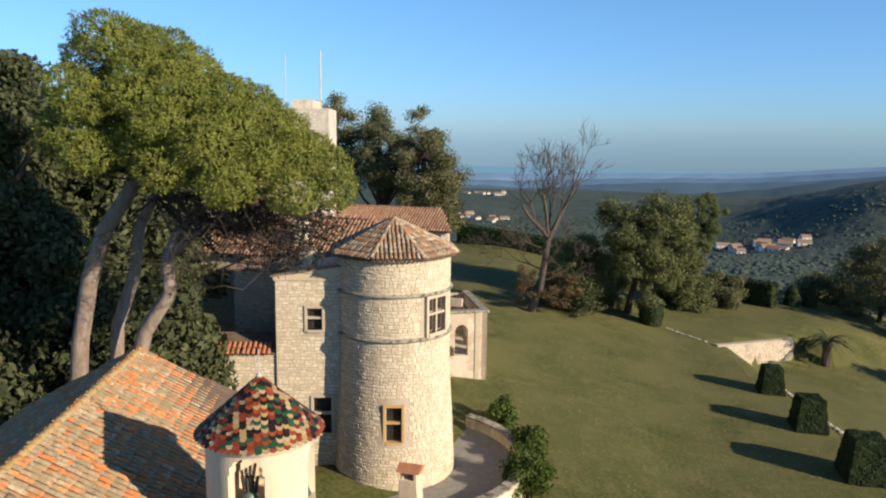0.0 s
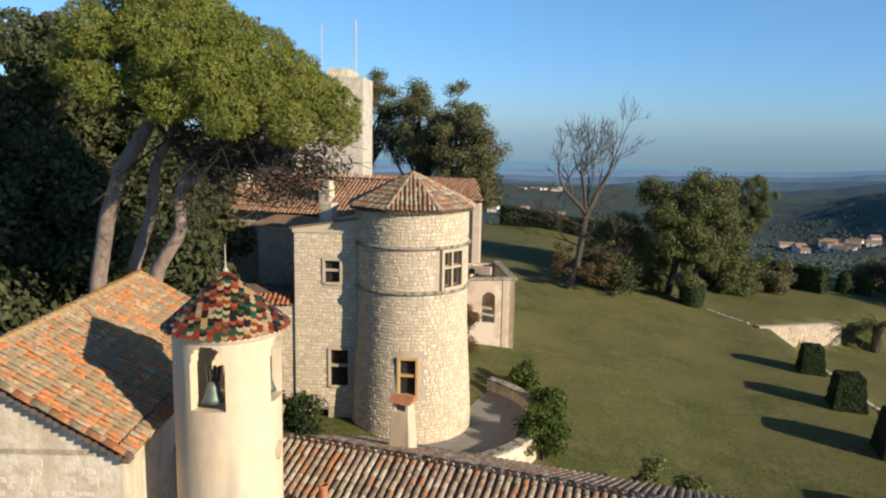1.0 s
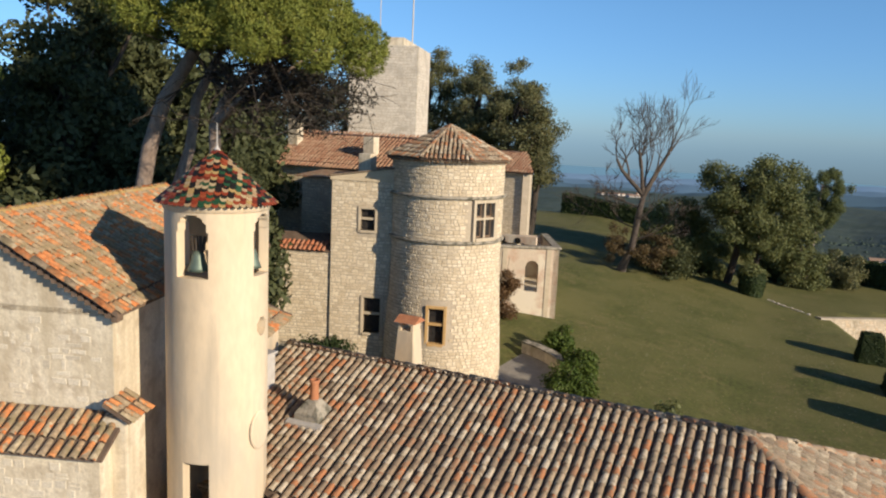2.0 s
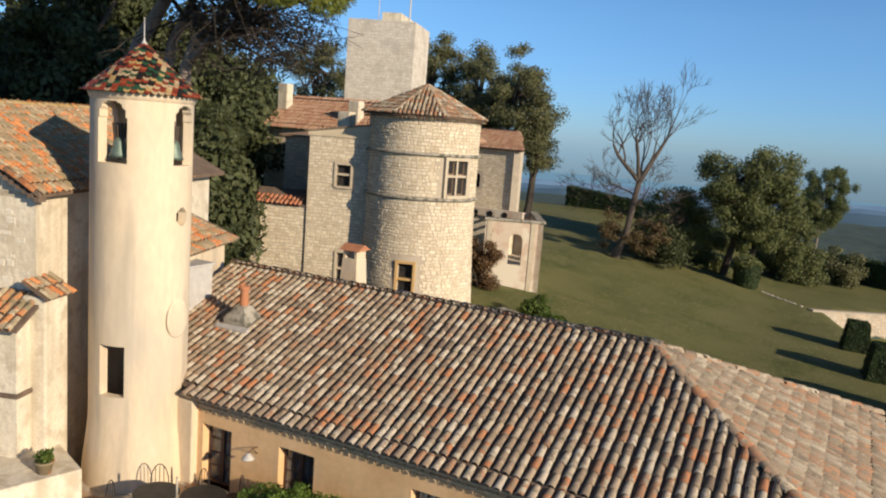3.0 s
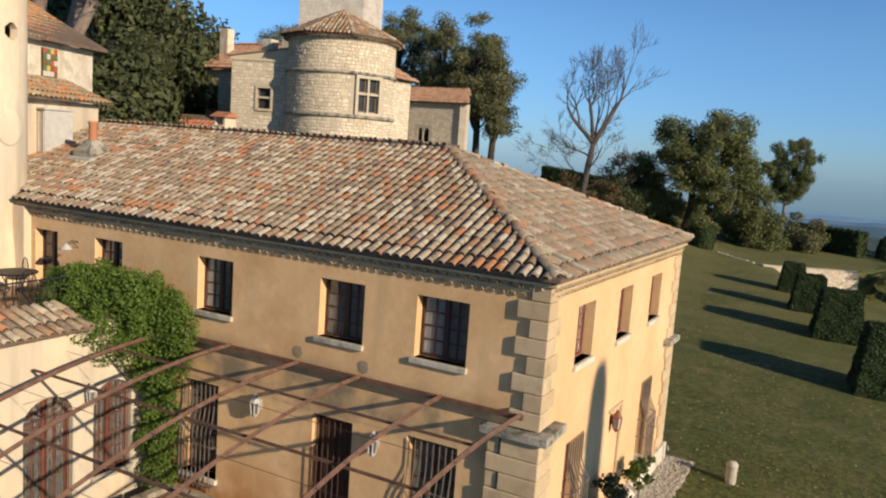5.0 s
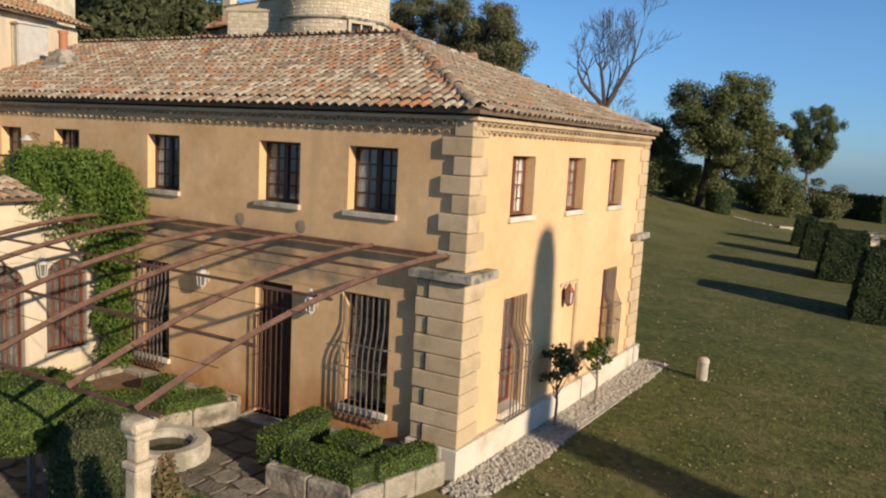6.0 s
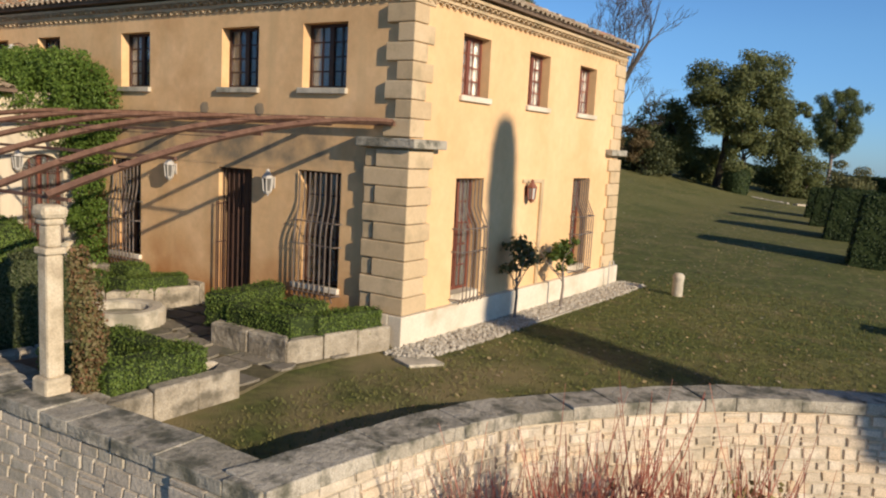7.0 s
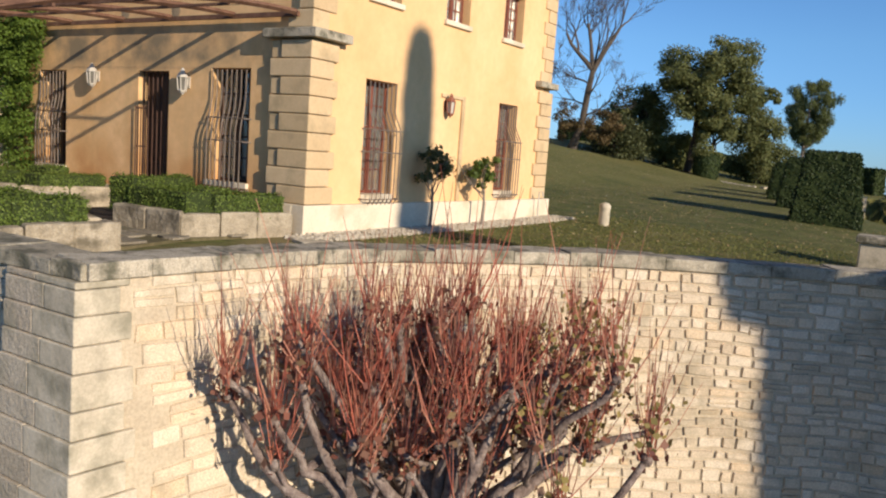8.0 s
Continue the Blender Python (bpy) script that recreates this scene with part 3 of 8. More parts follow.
PINE_LEAF = leaf_tones("umbrella_pine_needles", [(0.070, 0.098, 0.020), (0.138, 0.168, 0.030), (0.20, 0.218, 0.041), (0.255, 0.252, 0.048)], 0.16, translucent=0.06)
HOLM_LEAF = leaf_tones("holm_oak_leaves", [(0.045, 0.058, 0.027), (0.088, 0.102, 0.044), (0.14, 0.15, 0.066)], 0.4, translucent=0.3)
OAK_LEAF = leaf_tones("autumn_oak_leaves", [(0.095, 0.108, 0.050), (0.145, 0.155, 0.070), (0.20, 0.198, 0.092), (0.215, 0.175, 0.085)], 0.35, translucent=0.35)
LAWN_OAK = leaf_tones("olive_oak_leaves", [(0.086, 0.106, 0.042), (0.13, 0.152, 0.057), (0.178, 0.192, 0.074), (0.21, 0.206, 0.085)], 0.35, translucent=0.35)
GREEN_LEAF = leaf_tones("garden_leaves", [(0.035, 0.06, 0.012), (0.075, 0.115, 0.02), (0.13, 0.17, 0.035)])
BROWN_LEAF = leaf_tones("brown_leaves", [(0.09, 0.05, 0.025), (0.15, 0.085, 0.04), (0.20, 0.13, 0.06)])
RED_LEAF = leaf_tones("red_creeper_leaves", [(0.22, 0.075, 0.05), (0.22, 0.12, 0.06), (0.13, 0.135, 0.048), (0.24, 0.18, 0.09), (0.10, 0.12, 0.04)])
BOX_LEAF = leaf_tones("box_hedge_leaves", [(0.065, 0.10, 0.02), (0.12, 0.175, 0.034), (0.19, 0.235, 0.055)], 0.4)
YEW_LEAF = leaf_tones("yew_leaves", [(0.015, 0.030, 0.011), (0.035, 0.056, 0.018), (0.062, 0.088, 0.027)])
PINE_BARK = material("plated_pine_bark", [(0.17, 0.125, 0.095), (0.27, 0.205, 0.16), (0.34, 0.275, 0.225)], 4, 0.95, 0.05, 9, stretch=(1, 1, 0.35), fine=0.3)
DARK_BARK = material("dark_bark", [(0.045, 0.036, 0.028), (0.09, 0.072, 0.056)], 5, 0.95, 0.03, 14, stretch=(1, 1, 0.3))
PALE_BARK = material("pale_bark", [(0.16, 0.13, 0.11), (0.26, 0.22, 0.19)], 6, 0.9, 0.02, 16, fine=0.2)
# Shade between the leaves, put into a near-black green.
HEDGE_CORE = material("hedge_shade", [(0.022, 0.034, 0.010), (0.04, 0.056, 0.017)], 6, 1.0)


def quads(name, points, normals, size, mat, parent, rng, slim=0.55, label="", jitter=0.6):
    """Leaves: one small diamond at each point, near the given normal."""
    n = len(points)
    nr = normals + rng.normal(0, jitter, (n, 3))
    nr /= np.linalg.norm(nr, axis=1)[:, None] + 1e-9
    a = np.cross(nr, rng.normal(0, 1, (n, 3)))
    a /= np.linalg.norm(a, axis=1)[:, None] + 1e-9
    b = np.cross(nr, a)
    s = (size * rng.uniform(0.6, 1.35, n))[:, None]
    v = np.stack([points - a * s, points - b * s * slim + nr * s * 0.12, points + a * s, points + b * s * slim + nr * s * 0.12], 1).reshape(-1, 3)
    return leaf_object(name, v, 4, mat, parent, label)


def leaf_object(name, v, k, mat, parent, label=""):
    n = len(v) // k
    me = bpy.data.meshes.new(name)
    me.vertices.add(n * k)
    me.vertices.foreach_set("co", v.astype(np.float32).ravel())
    me.loops.add(n * k)
    me.loops.foreach_set("vertex_index", np.arange(n * k, dtype=np.int32))
    me.polygons.add(n)
    me.polygons.foreach_set("loop_start", np.arange(0, n * k, k, dtype=np.int32))
    me.update(calc_edges=True)
    me.materials.append(mat)
    return part(name, me, mat, parent, label)


def cloud(clumps, count, rng, shell=0.55):
    """Points scattered in ellipsoid clumps, most of them near the outside, with their outward directions."""
    c = np.array([q[0] for q in clumps], float)
    r = np.array([q[1] for q in clumps], float)
    w = (r[:, 0] * r[:, 1]) ** 0.9
    pick = rng.choice(len(c), count, p=w / w.sum())
    d = rng.normal(0, 1, (count, 3))
    d /= np.linalg.norm(d, axis=1)[:, None]
    rad = shell + (1.06 - shell) * rng.uniform(0, 1, count) ** 0.7
    lump = 1 + 0.22 * np.sin(d[:, 0] * 7 + pick) * np.sin(d[:, 1] * 6 + pick * 2) * np.cos(d[:, 2] * 5)
    return c[pick] + d * r[pick] * (rad * lump)[:, None], d


def spread(center, radii, n, r, rng, low=-0.4):
    """Clump places over an ellipsoid crown, uneven, with gaps."""
    out = []
    while len(out) < n:
        d = rng.normal(0, 1, 3)
        d /= np.linalg.norm(d)
        if d[2] < low:
            continue
        k = rng.uniform(0.45, 0.95)
        s = r * rng.uniform(0.65, 1.25)
        out.append((tuple(np.array(center) + d * np.array(radii) * k), (s, s, s * rng.uniform(0.6, 0.85))))
    return out


def limb(shape, a, b, r0, r1, rng, sag=0.1, n=5):
    a, b = Vector(a), Vector(b)
    length = (b - a).length
    path, radii = [], []
    off = Vector(rng.normal(0, 1, 3)) * length * sag
    for i in range(n + 1):
        t = i / n
        path.append(a.lerp(b, t) + off * math.sin(math.pi * t) + Vector(rng.normal(0, 0.015 * length, 3)) * (0 if i in (0, n) else 1))
        radii.append(r0 + (r1 - r0) * t)
    shape.tube(path, radii, 6 if r0 > 0.06 else 4, cap=False)
    return path


def tree(name, base, trunk_top, r, clumps, count, size, leaf, bark, label, category="tree", group="", seed=1, limbs=14, shell=0.5, kind="leaves"):
    rng = np.random.default_rng(seed)
    t = thing(name, base, label, category, group)
    s = Shape()
    b, e = Vector(base) - Vector((0, 0, 0.4)), Vector(trunk_top)
    path = [b, b + Vector((0, 0, 0.6)), b.lerp(e, 0.4) + Vector(rng.normal(0, 0.15, 3)), b.lerp(e, 0.75) + Vector(rng.normal(0, 0.2, 3)), e]
    s.tube(path, [r * 1.4, r * 1.05, r * 0.85, r * 0.65, r * 0.35], 9, cap=False)
    part("trunk", s, bark, t, "", True)
    lb = Shape()
    for k in range(min(limbs, len(clumps))):
        c = clumps[int(k * len(clumps) / limbs)][0]
        limb(lb, path[2].lerp(path[4], rng.uniform(0.1, 1)), c, r * 0.4, r * 0.08, rng, 0.12)
    part("limbwork", lb, bark, t, "", True, kind="stuff")
    p, d = cloud(clumps, count, rng, shell)
    quads("crown", p, d, size, leaf, t, rng)
    return t


def bare_branches(shape, a, d, length, r, depth, rng, spread_angle=0.55, rise=0.25):
    d = Vector(d).normalized()
    a = Vector(a)
    path, radii = [a], [r]
    for i in range(4):
        d = (d + Vector(rng.normal(0, 0.16, 3)) + Vector((0, 0, rise * 0.25))).normalized()
        path.append(path[-1] + d * length / 4)
        radii.append(r * (1 - 0.13 * (i + 1)))
    shape.tube(path, radii, 6 if r > 0.05 else 3, cap=False)
    if depth == 0:
        return
    for k in range(rng.integers(3, 5)):
        i = int(rng.integers(2, 5))
        turn = Vector(rng.normal(0, 1, 3))
        nd = (d + (turn - d * turn.dot(d)).normalized() * rng.uniform(0.6, 1.3) * spread_angle * 1.3 + Vector((0, 0, rise))).normalized()
        bare_branches(shape, path[i], nd, length * rng.uniform(0.5, 0.8), max(0.018, radii[i] * rng.uniform(0.5, 0.7)), depth - 1, rng, spread_angle, rise)


def on_faces(shape, count, rng):
    """Points and normals spread evenly over the faces of a shape."""
    tris = []
    for f in shape.f:
        for k in range(1, len(f) - 1):
            tris.append((shape.v[f[0]], shape.v[f[k]], shape.v[f[k + 1]]))
    t = np.array(tris, float)
    cr = np.cross(t[:, 1] - t[:, 0], t[:, 2] - t[:, 0])
    area = np.linalg.norm(cr, axis=1)
    pick = rng.choice(len(t), count, p=area / area.sum())
    u, v = rng.uniform(0, 1, count), rng.uniform(0, 1, count)
    flip = u + v > 1
    u[flip], v[flip] = 1 - u[flip], 1 - v[flip]
    p = t[pick, 0] + (t[pick, 1] - t[pick, 0]) * u[:, None] + (t[pick, 2] - t[pick, 0]) * v[:, None]
    return p, cr[pick] / (area[pick][:, None] + 1e-9)


def clipped(name, core, base, leaf, count, size, label, category="hedge", group="", seed=1, rough=0.03):
    """A clipped shrub: a core coloured as inner shade, and a skin of small leaves."""
    rng = np.random.default_rng(seed)
    t = thing(name, base, label, category, group)
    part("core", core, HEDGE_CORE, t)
    p, n = on_faces(core, count, rng)
    swell = np.sin(p[:, 0] * 5.1 + p[:, 2] * 3) * np.sin(p[:, 1] * 4.3 + p[:, 2] * 4.7)
    p = p + n * (rough * rng.normal(0, 1, count) + rough * 1.2 * swell)[:, None]
    quads("leaves", p, n, size, leaf, t, rng, jitter=0.5)
    return t


def umbrella_pine():
    rng = np.random.default_rng(11)
    t = thing("umbrella_pine", (-27.5, 9.4, 2.4), "tall umbrella pine with a broad sunlit green crown", "tree")
    s = Shape()
    s.tube([(-28.6, 9.0, 2.2), (-28.3, 9.3, 7), (-28.06, 9.5, 10.5), (-27.5, 9.5, 12.8), (-26.8, 9.6, 14.7), (-25.75, 9.8, 16.2), (-25.0, 10, 17.4), (-24.6, 10.2, 19)], [0.42, 0.35, 0.32, 0.31, 0.29, 0.25, 0.2, 0.1], 10)
    part("trunk", s, PINE_BARK, t, "", True)
    s = Shape()
    s.tube([(-27.9, 10.6, 2.2), (-27.5, 10.6, 8), (-27.2, 10.5, 10.9), (-26.35, 10.5, 12.9), (-26.0, 10.5, 14.8), (-25.3, 10.6, 16), (-24.2, 11, 18.2)], [0.34, 0.28, 0.25, 0.22, 0.2, 0.17, 0.08], 10)
    part("trunk", s, PINE_BARK, t, "", True)
    s = Shape()
    s.tube([(-26.4, 9.0, 2.2), (-25.9, 9.3, 8.5), (-25.25, 9.5, 11.1), (-24.15, 9.5, 12.6), (-24.2, 9.5, 13.8), (-23.76, 9.5, 14.7), (-23.1, 9.6, 15.4), (-21.6, 9.8, 16.6), (-20.6, 9.9, 17.6)], [0.36, 0.3, 0.27, 0.24, 0.22, 0.19, 0.16, 0.1, 0.05], 10)
    s.tube([(-23.95, 9.5, 14.0), (-23.0, 9.4, 14.8), (-22.0, 9.4, 15.15), (-21.1, 9.4, 15.7), (-19.6, 9.4, 16.6)], [0.15, 0.13, 0.1, 0.08, 0.04], 8)
    part("trunk", s, PINE_BARK, t, "", True)
    xs = [-26.9, -26.6, -26.3, -25.6, -23.2, -20.2, -18.6, -18.0]
    tops = [20.9, 21.6, 21.9, 21.8, 20.5, 18.4, 17.1, 16.5]
    lows = [17.8, 17.6, 17.4, 17.2, 17.0, 16.6, 16.3, 16.3]
    clumps, dead = [], []
    for _ in range(6000):
        x = rng.uniform(-26.9, -18.0)
        dy = rng.uniform(-1, 1)
        top, low = np.interp(x, xs, tops), np.interp(x, xs, lows)
        half_y = 3.8 * math.sqrt(max(0.05, 1 - ((x + 23.2) / 6.2) ** 2))
        dome = math.sqrt(1 - dy * dy * 0.9)
        q = 1.0 if rng.uniform(0, 1) < 0.6 else rng.uniform(0, 1) ** 0.7
        z = max(low + 0.1, low + 0.1 + (top - 0.35 - low) * dome * q)
        c = (-23.2 + (x + 23.2) * (0.84 + 0.16 * dome), 10 + dy * half_y, z)
        if any((Vector(c) - Vector(o[0])).length < 1.32 for o in clumps):
            continue
        r = rng.uniform(0.72, 1.0)
        clumps.append((c, (r, r, r * 0.85)))
        dead.append((x, 10 + dy * half_y * 0.9, low + rng.uniform(-0.3, 0.6)))
    lb = Shape()
    starts = [(-25.4, 9.9, 16.6), (-24.9, 10.3, 17.4), (-25.4, 10.6, 15.8), (-23.3, 9.6, 15.3), (-21.8, 9.8, 16.4), (-21.3, 9.4, 15.6)]
    for c in dead:
        a = min(starts, key=lambda q: (Vector(q) - Vector(c)).length + rng.uniform(0, 2))
        path = limb(lb, a, c, 0.07, 0.015, rng, 0.1)
        for _ in range(4):
            i = int(rng.integers(2, 6))
            limb(lb, path[i], path[i] + Vector((rng.normal(0, 0.8), rng.normal(0, 0.8), rng.normal(0.1, 0.35))), 0.02, 0.005, rng, 0.1, 3)
    for c in ((-19.0, 8.6, 14.2), (-18.2, 9.0, 14.4), (-20.4, 8.4, 14.6), (-17.6, 9.4, 14.8), (-19.6, 9.2, 14.9), (-18.8, 9.8, 15.2), (-20.9, 9.0, 15.0)):
        path = limb(lb, (-21.3, 9.4, 15.6), c, 0.04, 0.01, rng, 0.16)
        for _ in range(7):
            i = int(rng.integers(2, 6))
            limb(lb, path[i], path[i] + Vector((rng.normal(0.3, 0.7), rng.normal(0, 0.5), rng.normal(-0.35, 0.35))), 0.014, 0.004, rng, 0.15, 3)
    for k in range(90):
        a = starts[int(rng.integers(1, 6))]
        c = (-20.6 + rng.normal(0, 1.6), 9.7 + rng.normal(0, 1.3), 15.0 + rng.normal(0, 0.6))
        path = limb(lb, a, c, 0.035, 0.01, rng, 0.16)
        for _ in range(9):
            i = int(rng.integers(1, 6))
            limb(lb, path[i], path[i] + Vector((rng.normal(0, 0.6), rng.normal(0, 0.6), rng.normal(-0.25, 0.35))), 0.014, 0.004, rng, 0.15, 3)
    part("branchwork", lb, DARK_BARK, t, "bare grey inner branches", True, kind="stuff")
    p, d = cloud(clumps, 76000, rng, 0.86)
    blades = []
    for _ in range(4):
        e = d * 0.35 + np.array((0, 0, 0.25)) + rng.normal(0, 0.6, d.shape)
        e /= np.linalg.norm(e, axis=1)[:, None]
        w = np.cross(e, d + np.array((0, 0, 0.25)) + rng.normal(0, 0.12, d.shape))
        w /= np.linalg.norm(w, axis=1)[:, None]
        l = rng.uniform(0.08, 0.16, (len(d), 1))
        blades.append(np.stack([p, p + e * l * 0.5 + w * 0.017, p + e * l, p + e * l * 0.5 - w * 0.017], 1))
    # Dark needles fill out the underside of the crown.
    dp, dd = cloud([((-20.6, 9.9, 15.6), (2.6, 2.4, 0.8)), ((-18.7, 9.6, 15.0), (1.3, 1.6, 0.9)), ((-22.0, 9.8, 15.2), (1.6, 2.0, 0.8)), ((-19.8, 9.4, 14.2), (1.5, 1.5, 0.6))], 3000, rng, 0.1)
    quads("dead_needles", dp, dd, 0.11, leaf_tones("dark_pine_needles", [(0.026, 0.025, 0.020), (0.046, 0.043, 0.034)], 0.5), t, rng, 0.3, "tangle of dark needles under the crown")
    leaf_object("crown", np.stack(blades, 1).reshape(-1, 3), 4, PINE_LEAF, t, "dense tufts of green needles")
    t.matrix_basis = Matrix.Translation((0.0, 0.2, 0.4)) @ t.matrix_basis


umbrella_pine()
R = np.random.default_rng(3)
# evergreen oaks behind the pine
GROVE = [((-36, 22, 3), 21.0, (5.5, 5, 6.0), 12.0), ((-43, 17, 3), 20.0, (5.5, 5, 6.5), 10.8), ((-46, 33, 3), 19.0, (5, 5, 5.5), 12.0), ((-40.5, 29, 3), 20.5, (5, 5, 5.5), 11.8),
         ((-31.5, 15.5, 3), 12.0, (3.6, 2.6, 4.6), 7.6), ((-36.5, 13, 3), 12.5, (3.8, 3, 5), 7.4), ((-41.5, 9.5, 3), 13.5, (4.2, 3.4, 5.5), 8.0), ((-28.6, 14.8, 3), 12.0, (2.4, 2.2, 4), 7.8), ((-47, 24, 3), 23.0, (6, 6, 7), 12.5), ((-33.5, 8.6, 3), 10.5, (3.2, 2.2, 3.6), 7.0)]
for k, (b, top, rad, zc) in enumerate(GROVE):
    cl = spread((b[0], b[1], zc), rad, 60, 1.5, R, -0.8)
    tree("holm_oak", b, (b[0], b[1], zc), 0.4, cl, 20000, 0.2, HOLM_LEAF, DARK_BARK, "dense dark evergreen oak in the grove behind the pine", "tree", "evergreen grove", 20 + k, 10)
cl = spread((-28.9, 16.0, 10.4), (1.5, 1.3, 2.6), 30, 0.7, R, -1)
tree("holm_oak", (-28.4, 16.1, 3), (-28.2, 16.0, 9.5), 0.25, cl, 34000, 0.05, HOLM_LEAF, DARK_BARK, "dense evergreen oak close to the castle wall", "tree", "evergreen grove", 41, 8)
for k, (b, c, rad) in enumerate([((-43.5, 22.5, 3), (-43.5, 22.5, 17.4), (2.6, 2.6, 6.6)), ((-39.6, 19.5, 3), (-39.6, 19.5, 14.0), (4.0, 3.4, 5.4)), ((-36.0, 16.6, 3), (-36.0, 16.6, 10.5), (4.0, 3.0, 6.0))]):
    cl = spread(c, rad, 64, 1.2, R, -0.9)
    tree("holm_oak", b, c, 0.4, cl, 20000, 0.19, HOLM_LEAF, DARK_BARK, "dense dark evergreen oak at the back of the grove", "tree", "evergreen grove", 45 + k, 10)
cl = spread((-37.4, 14.0, 16.6), (3.2, 3, 5.0), 40, 1.3, R, -0.8) + spread((-35.5, 15.5, 19.3), (1.7, 1.7, 1.5), 12, 0.75, R, -0.9)
tree("holm_oak", (-37, 14.0, 3), (-37.3, 14, 16), 0.4, cl, 16000, 0.16, HOLM_LEAF, DARK_BARK, "tall dark evergreen oak with an open crown", "tree", "evergreen grove", 42, 10)
cl = spread((-38.2, 8.0, 14.5), (2.0, 2.0, 4.6), 24, 1.1, R, -0.8)
tree("aleppo_pine", (-39, 8, 3), (-38.4, 8, 16), 0.35, cl, 9000, 0.2, PINE_LEAF, DARK_BARK, "slender pine at the edge of the dark grove", "tree", "", 43, 10)

# deciduous trees behind the keep
for k, (b, c, rad, n, cnt) in enumerate([((-28.6, 56, 2), (-28.0, 55, 15.6), (3.6, 3.4, 5.2), 70, 24000), ((-33.5, 58, 2), (-33.2, 57, 16.4), (4.2, 3.6, 5.0), 74, 26000), ((-40, 58, 3), (-39.4, 58, 17.2), (4.4, 3.6, 5.4), 74, 26000),
                                              ((-26.9, 54, 2), (-25.8, 54, 11.4), (1.5, 1.6, 2.9), 26, 7000), ((-48, 60, 3), (-48, 60, 16.6), (5, 4.5, 6.0), 60, 20000), ((-58, 64, 3), (-58, 64, 16.6), (5, 4.5, 6.2), 60, 20000)]):
    cl = spread(c, rad, n, 1.15, R, -0.95)
    tree("deciduous_oak", b, (c[0], c[1], c[2] + 2.5), 0.4, cl, int(cnt * 1.25), 0.105, OAK_LEAF, DARK_BARK, "tall oak with thinning olive-brown autumn leaves", "tree", "oaks behind the keep", 60 + k, 40, 0.05)

# the bare tree on the lawn
DEAD_BARK = material("dead_grey_bark", [(0.07, 0.056, 0.045), (0.125, 0.102, 0.085)], 6, 0.95, 0.02, 16, fine=0.2)
rng = np.random.default_rng(8)
dead = thing("bare_tree", (-17.7, 54.3, lawn_z(-17.7, 54.3)), "tall half-dead tree with bare grey branches on the lawn", "tree")
s = Shape()
z0 = lawn_z(-17.7, 54.3)
s.tube([(-17.9, 54.3, z0 - 0.3), (-17.7, 54.3, z0 + 0.6), (-17.1, 54.2, 4.5), (-16.7, 54, 7.5), (-16.4, 54, 9.5)], [0.5, 0.36, 0.3, 0.27, 0.22], 9)
part("trunk", s, DEAD_BARK, dead, "", True)
s = Shape()
for d, l, r in (((-0.42, 0, 1), 4.0, 0.23), ((0.42, 0.1, 1), 4.3, 0.25), ((0.02, -0.1, 1), 4.0, 0.21), ((0.5, 0, 0.9), 3.6, 0.12), ((-0.1, 0.3, 1), 3.6, 0.12)):
    bare_branches(s, (-16.4, 54, 9.4), d, l, r, 4, rng, 0.5, 0.28)
for z, d in ((5.5, (0.9, 0, 0.3)), (6.5, (-0.9, 0.2, 0.35)), (7.2, (0.8, -0.3, 0.35)), (8.2, (-0.7, 0, 0.6))):
    bare_branches(s, (-17.0 + 0.12 * (z - 4.5), 54.1, z), d, 2.8, 0.09, 4, rng, 0.6, 0.12)
part("branchwork", s, DEAD_BARK, dead, "", True, kind="stuff")
p, d = cloud(spread((-16.6, 54, 5.0), (3.4, 2.4, 2.4), 26, 0.7, rng, -1), 5200, rng, 0.2)
quads("withered_leaves", p, d, 0.10, leaf_tones("russet_leaves", [(0.10, 0.075, 0.035), (0.15, 0.105, 0.05), (0.19, 0.145, 0.07)], 0.3, translucent=0.3), dead, rng)

# oaks on the lawn
for k, (b, c, rad, n, cnt) in enumerate([((-9.6, 62, 0.8), (-8.3, 60.5, 8.7), (5.0, 4.2, 5.0), 70, 38000), ((-13.9, 62, 1.2), (-14.4, 61, 5.6), (2.9, 2.7, 3.6), 30, 15000), ((-4.4, 68, 0.4), (-4.6, 67, 4.4), (2.2, 2.6, 3.2), 26, 12000),
                                         ((-15.0, 57.5, 1.4), (-14.6, 57, 3.6), (2.3, 2.0, 2.2), 20, 6500)]):
    cl = spread(c, rad, n + 22, 1.15, R, -0.85)
    tree("lawn_oak", b, (c[0], c[1], c[2] + 2), 0.36, cl, cnt, 0.12, LAWN_OAK if k != 3 else HOLM_LEAF, DARK_BARK, "spreading oak with olive-green leaves at the lawn's edge", "tree", "oaks on the lawn", 80 + k, 26, 0.1)
cl = spread((-7.2, 60.0, 4.6), (1.6, 1.5, 2.8), 18, 0.75, R, -1) + spread((-4.2, 61.5, 7.4), (1.5, 1.5, 1.3), 9, 0.7, R, -1) + spread((-3.0, 61.5, 8.0), (1.0, 1.0, 0.9), 5, 0.5, R, -1)
tree("lawn_oak", (-7.6, 62, 0.8), (-7.3, 61, 5), 0.2, cl, 14000, 0.11, LAWN_OAK, DARK_BARK, "low hanging green branches of an oak", "tree", "oaks on the lawn", 90, 8, 0.4)
cl = []
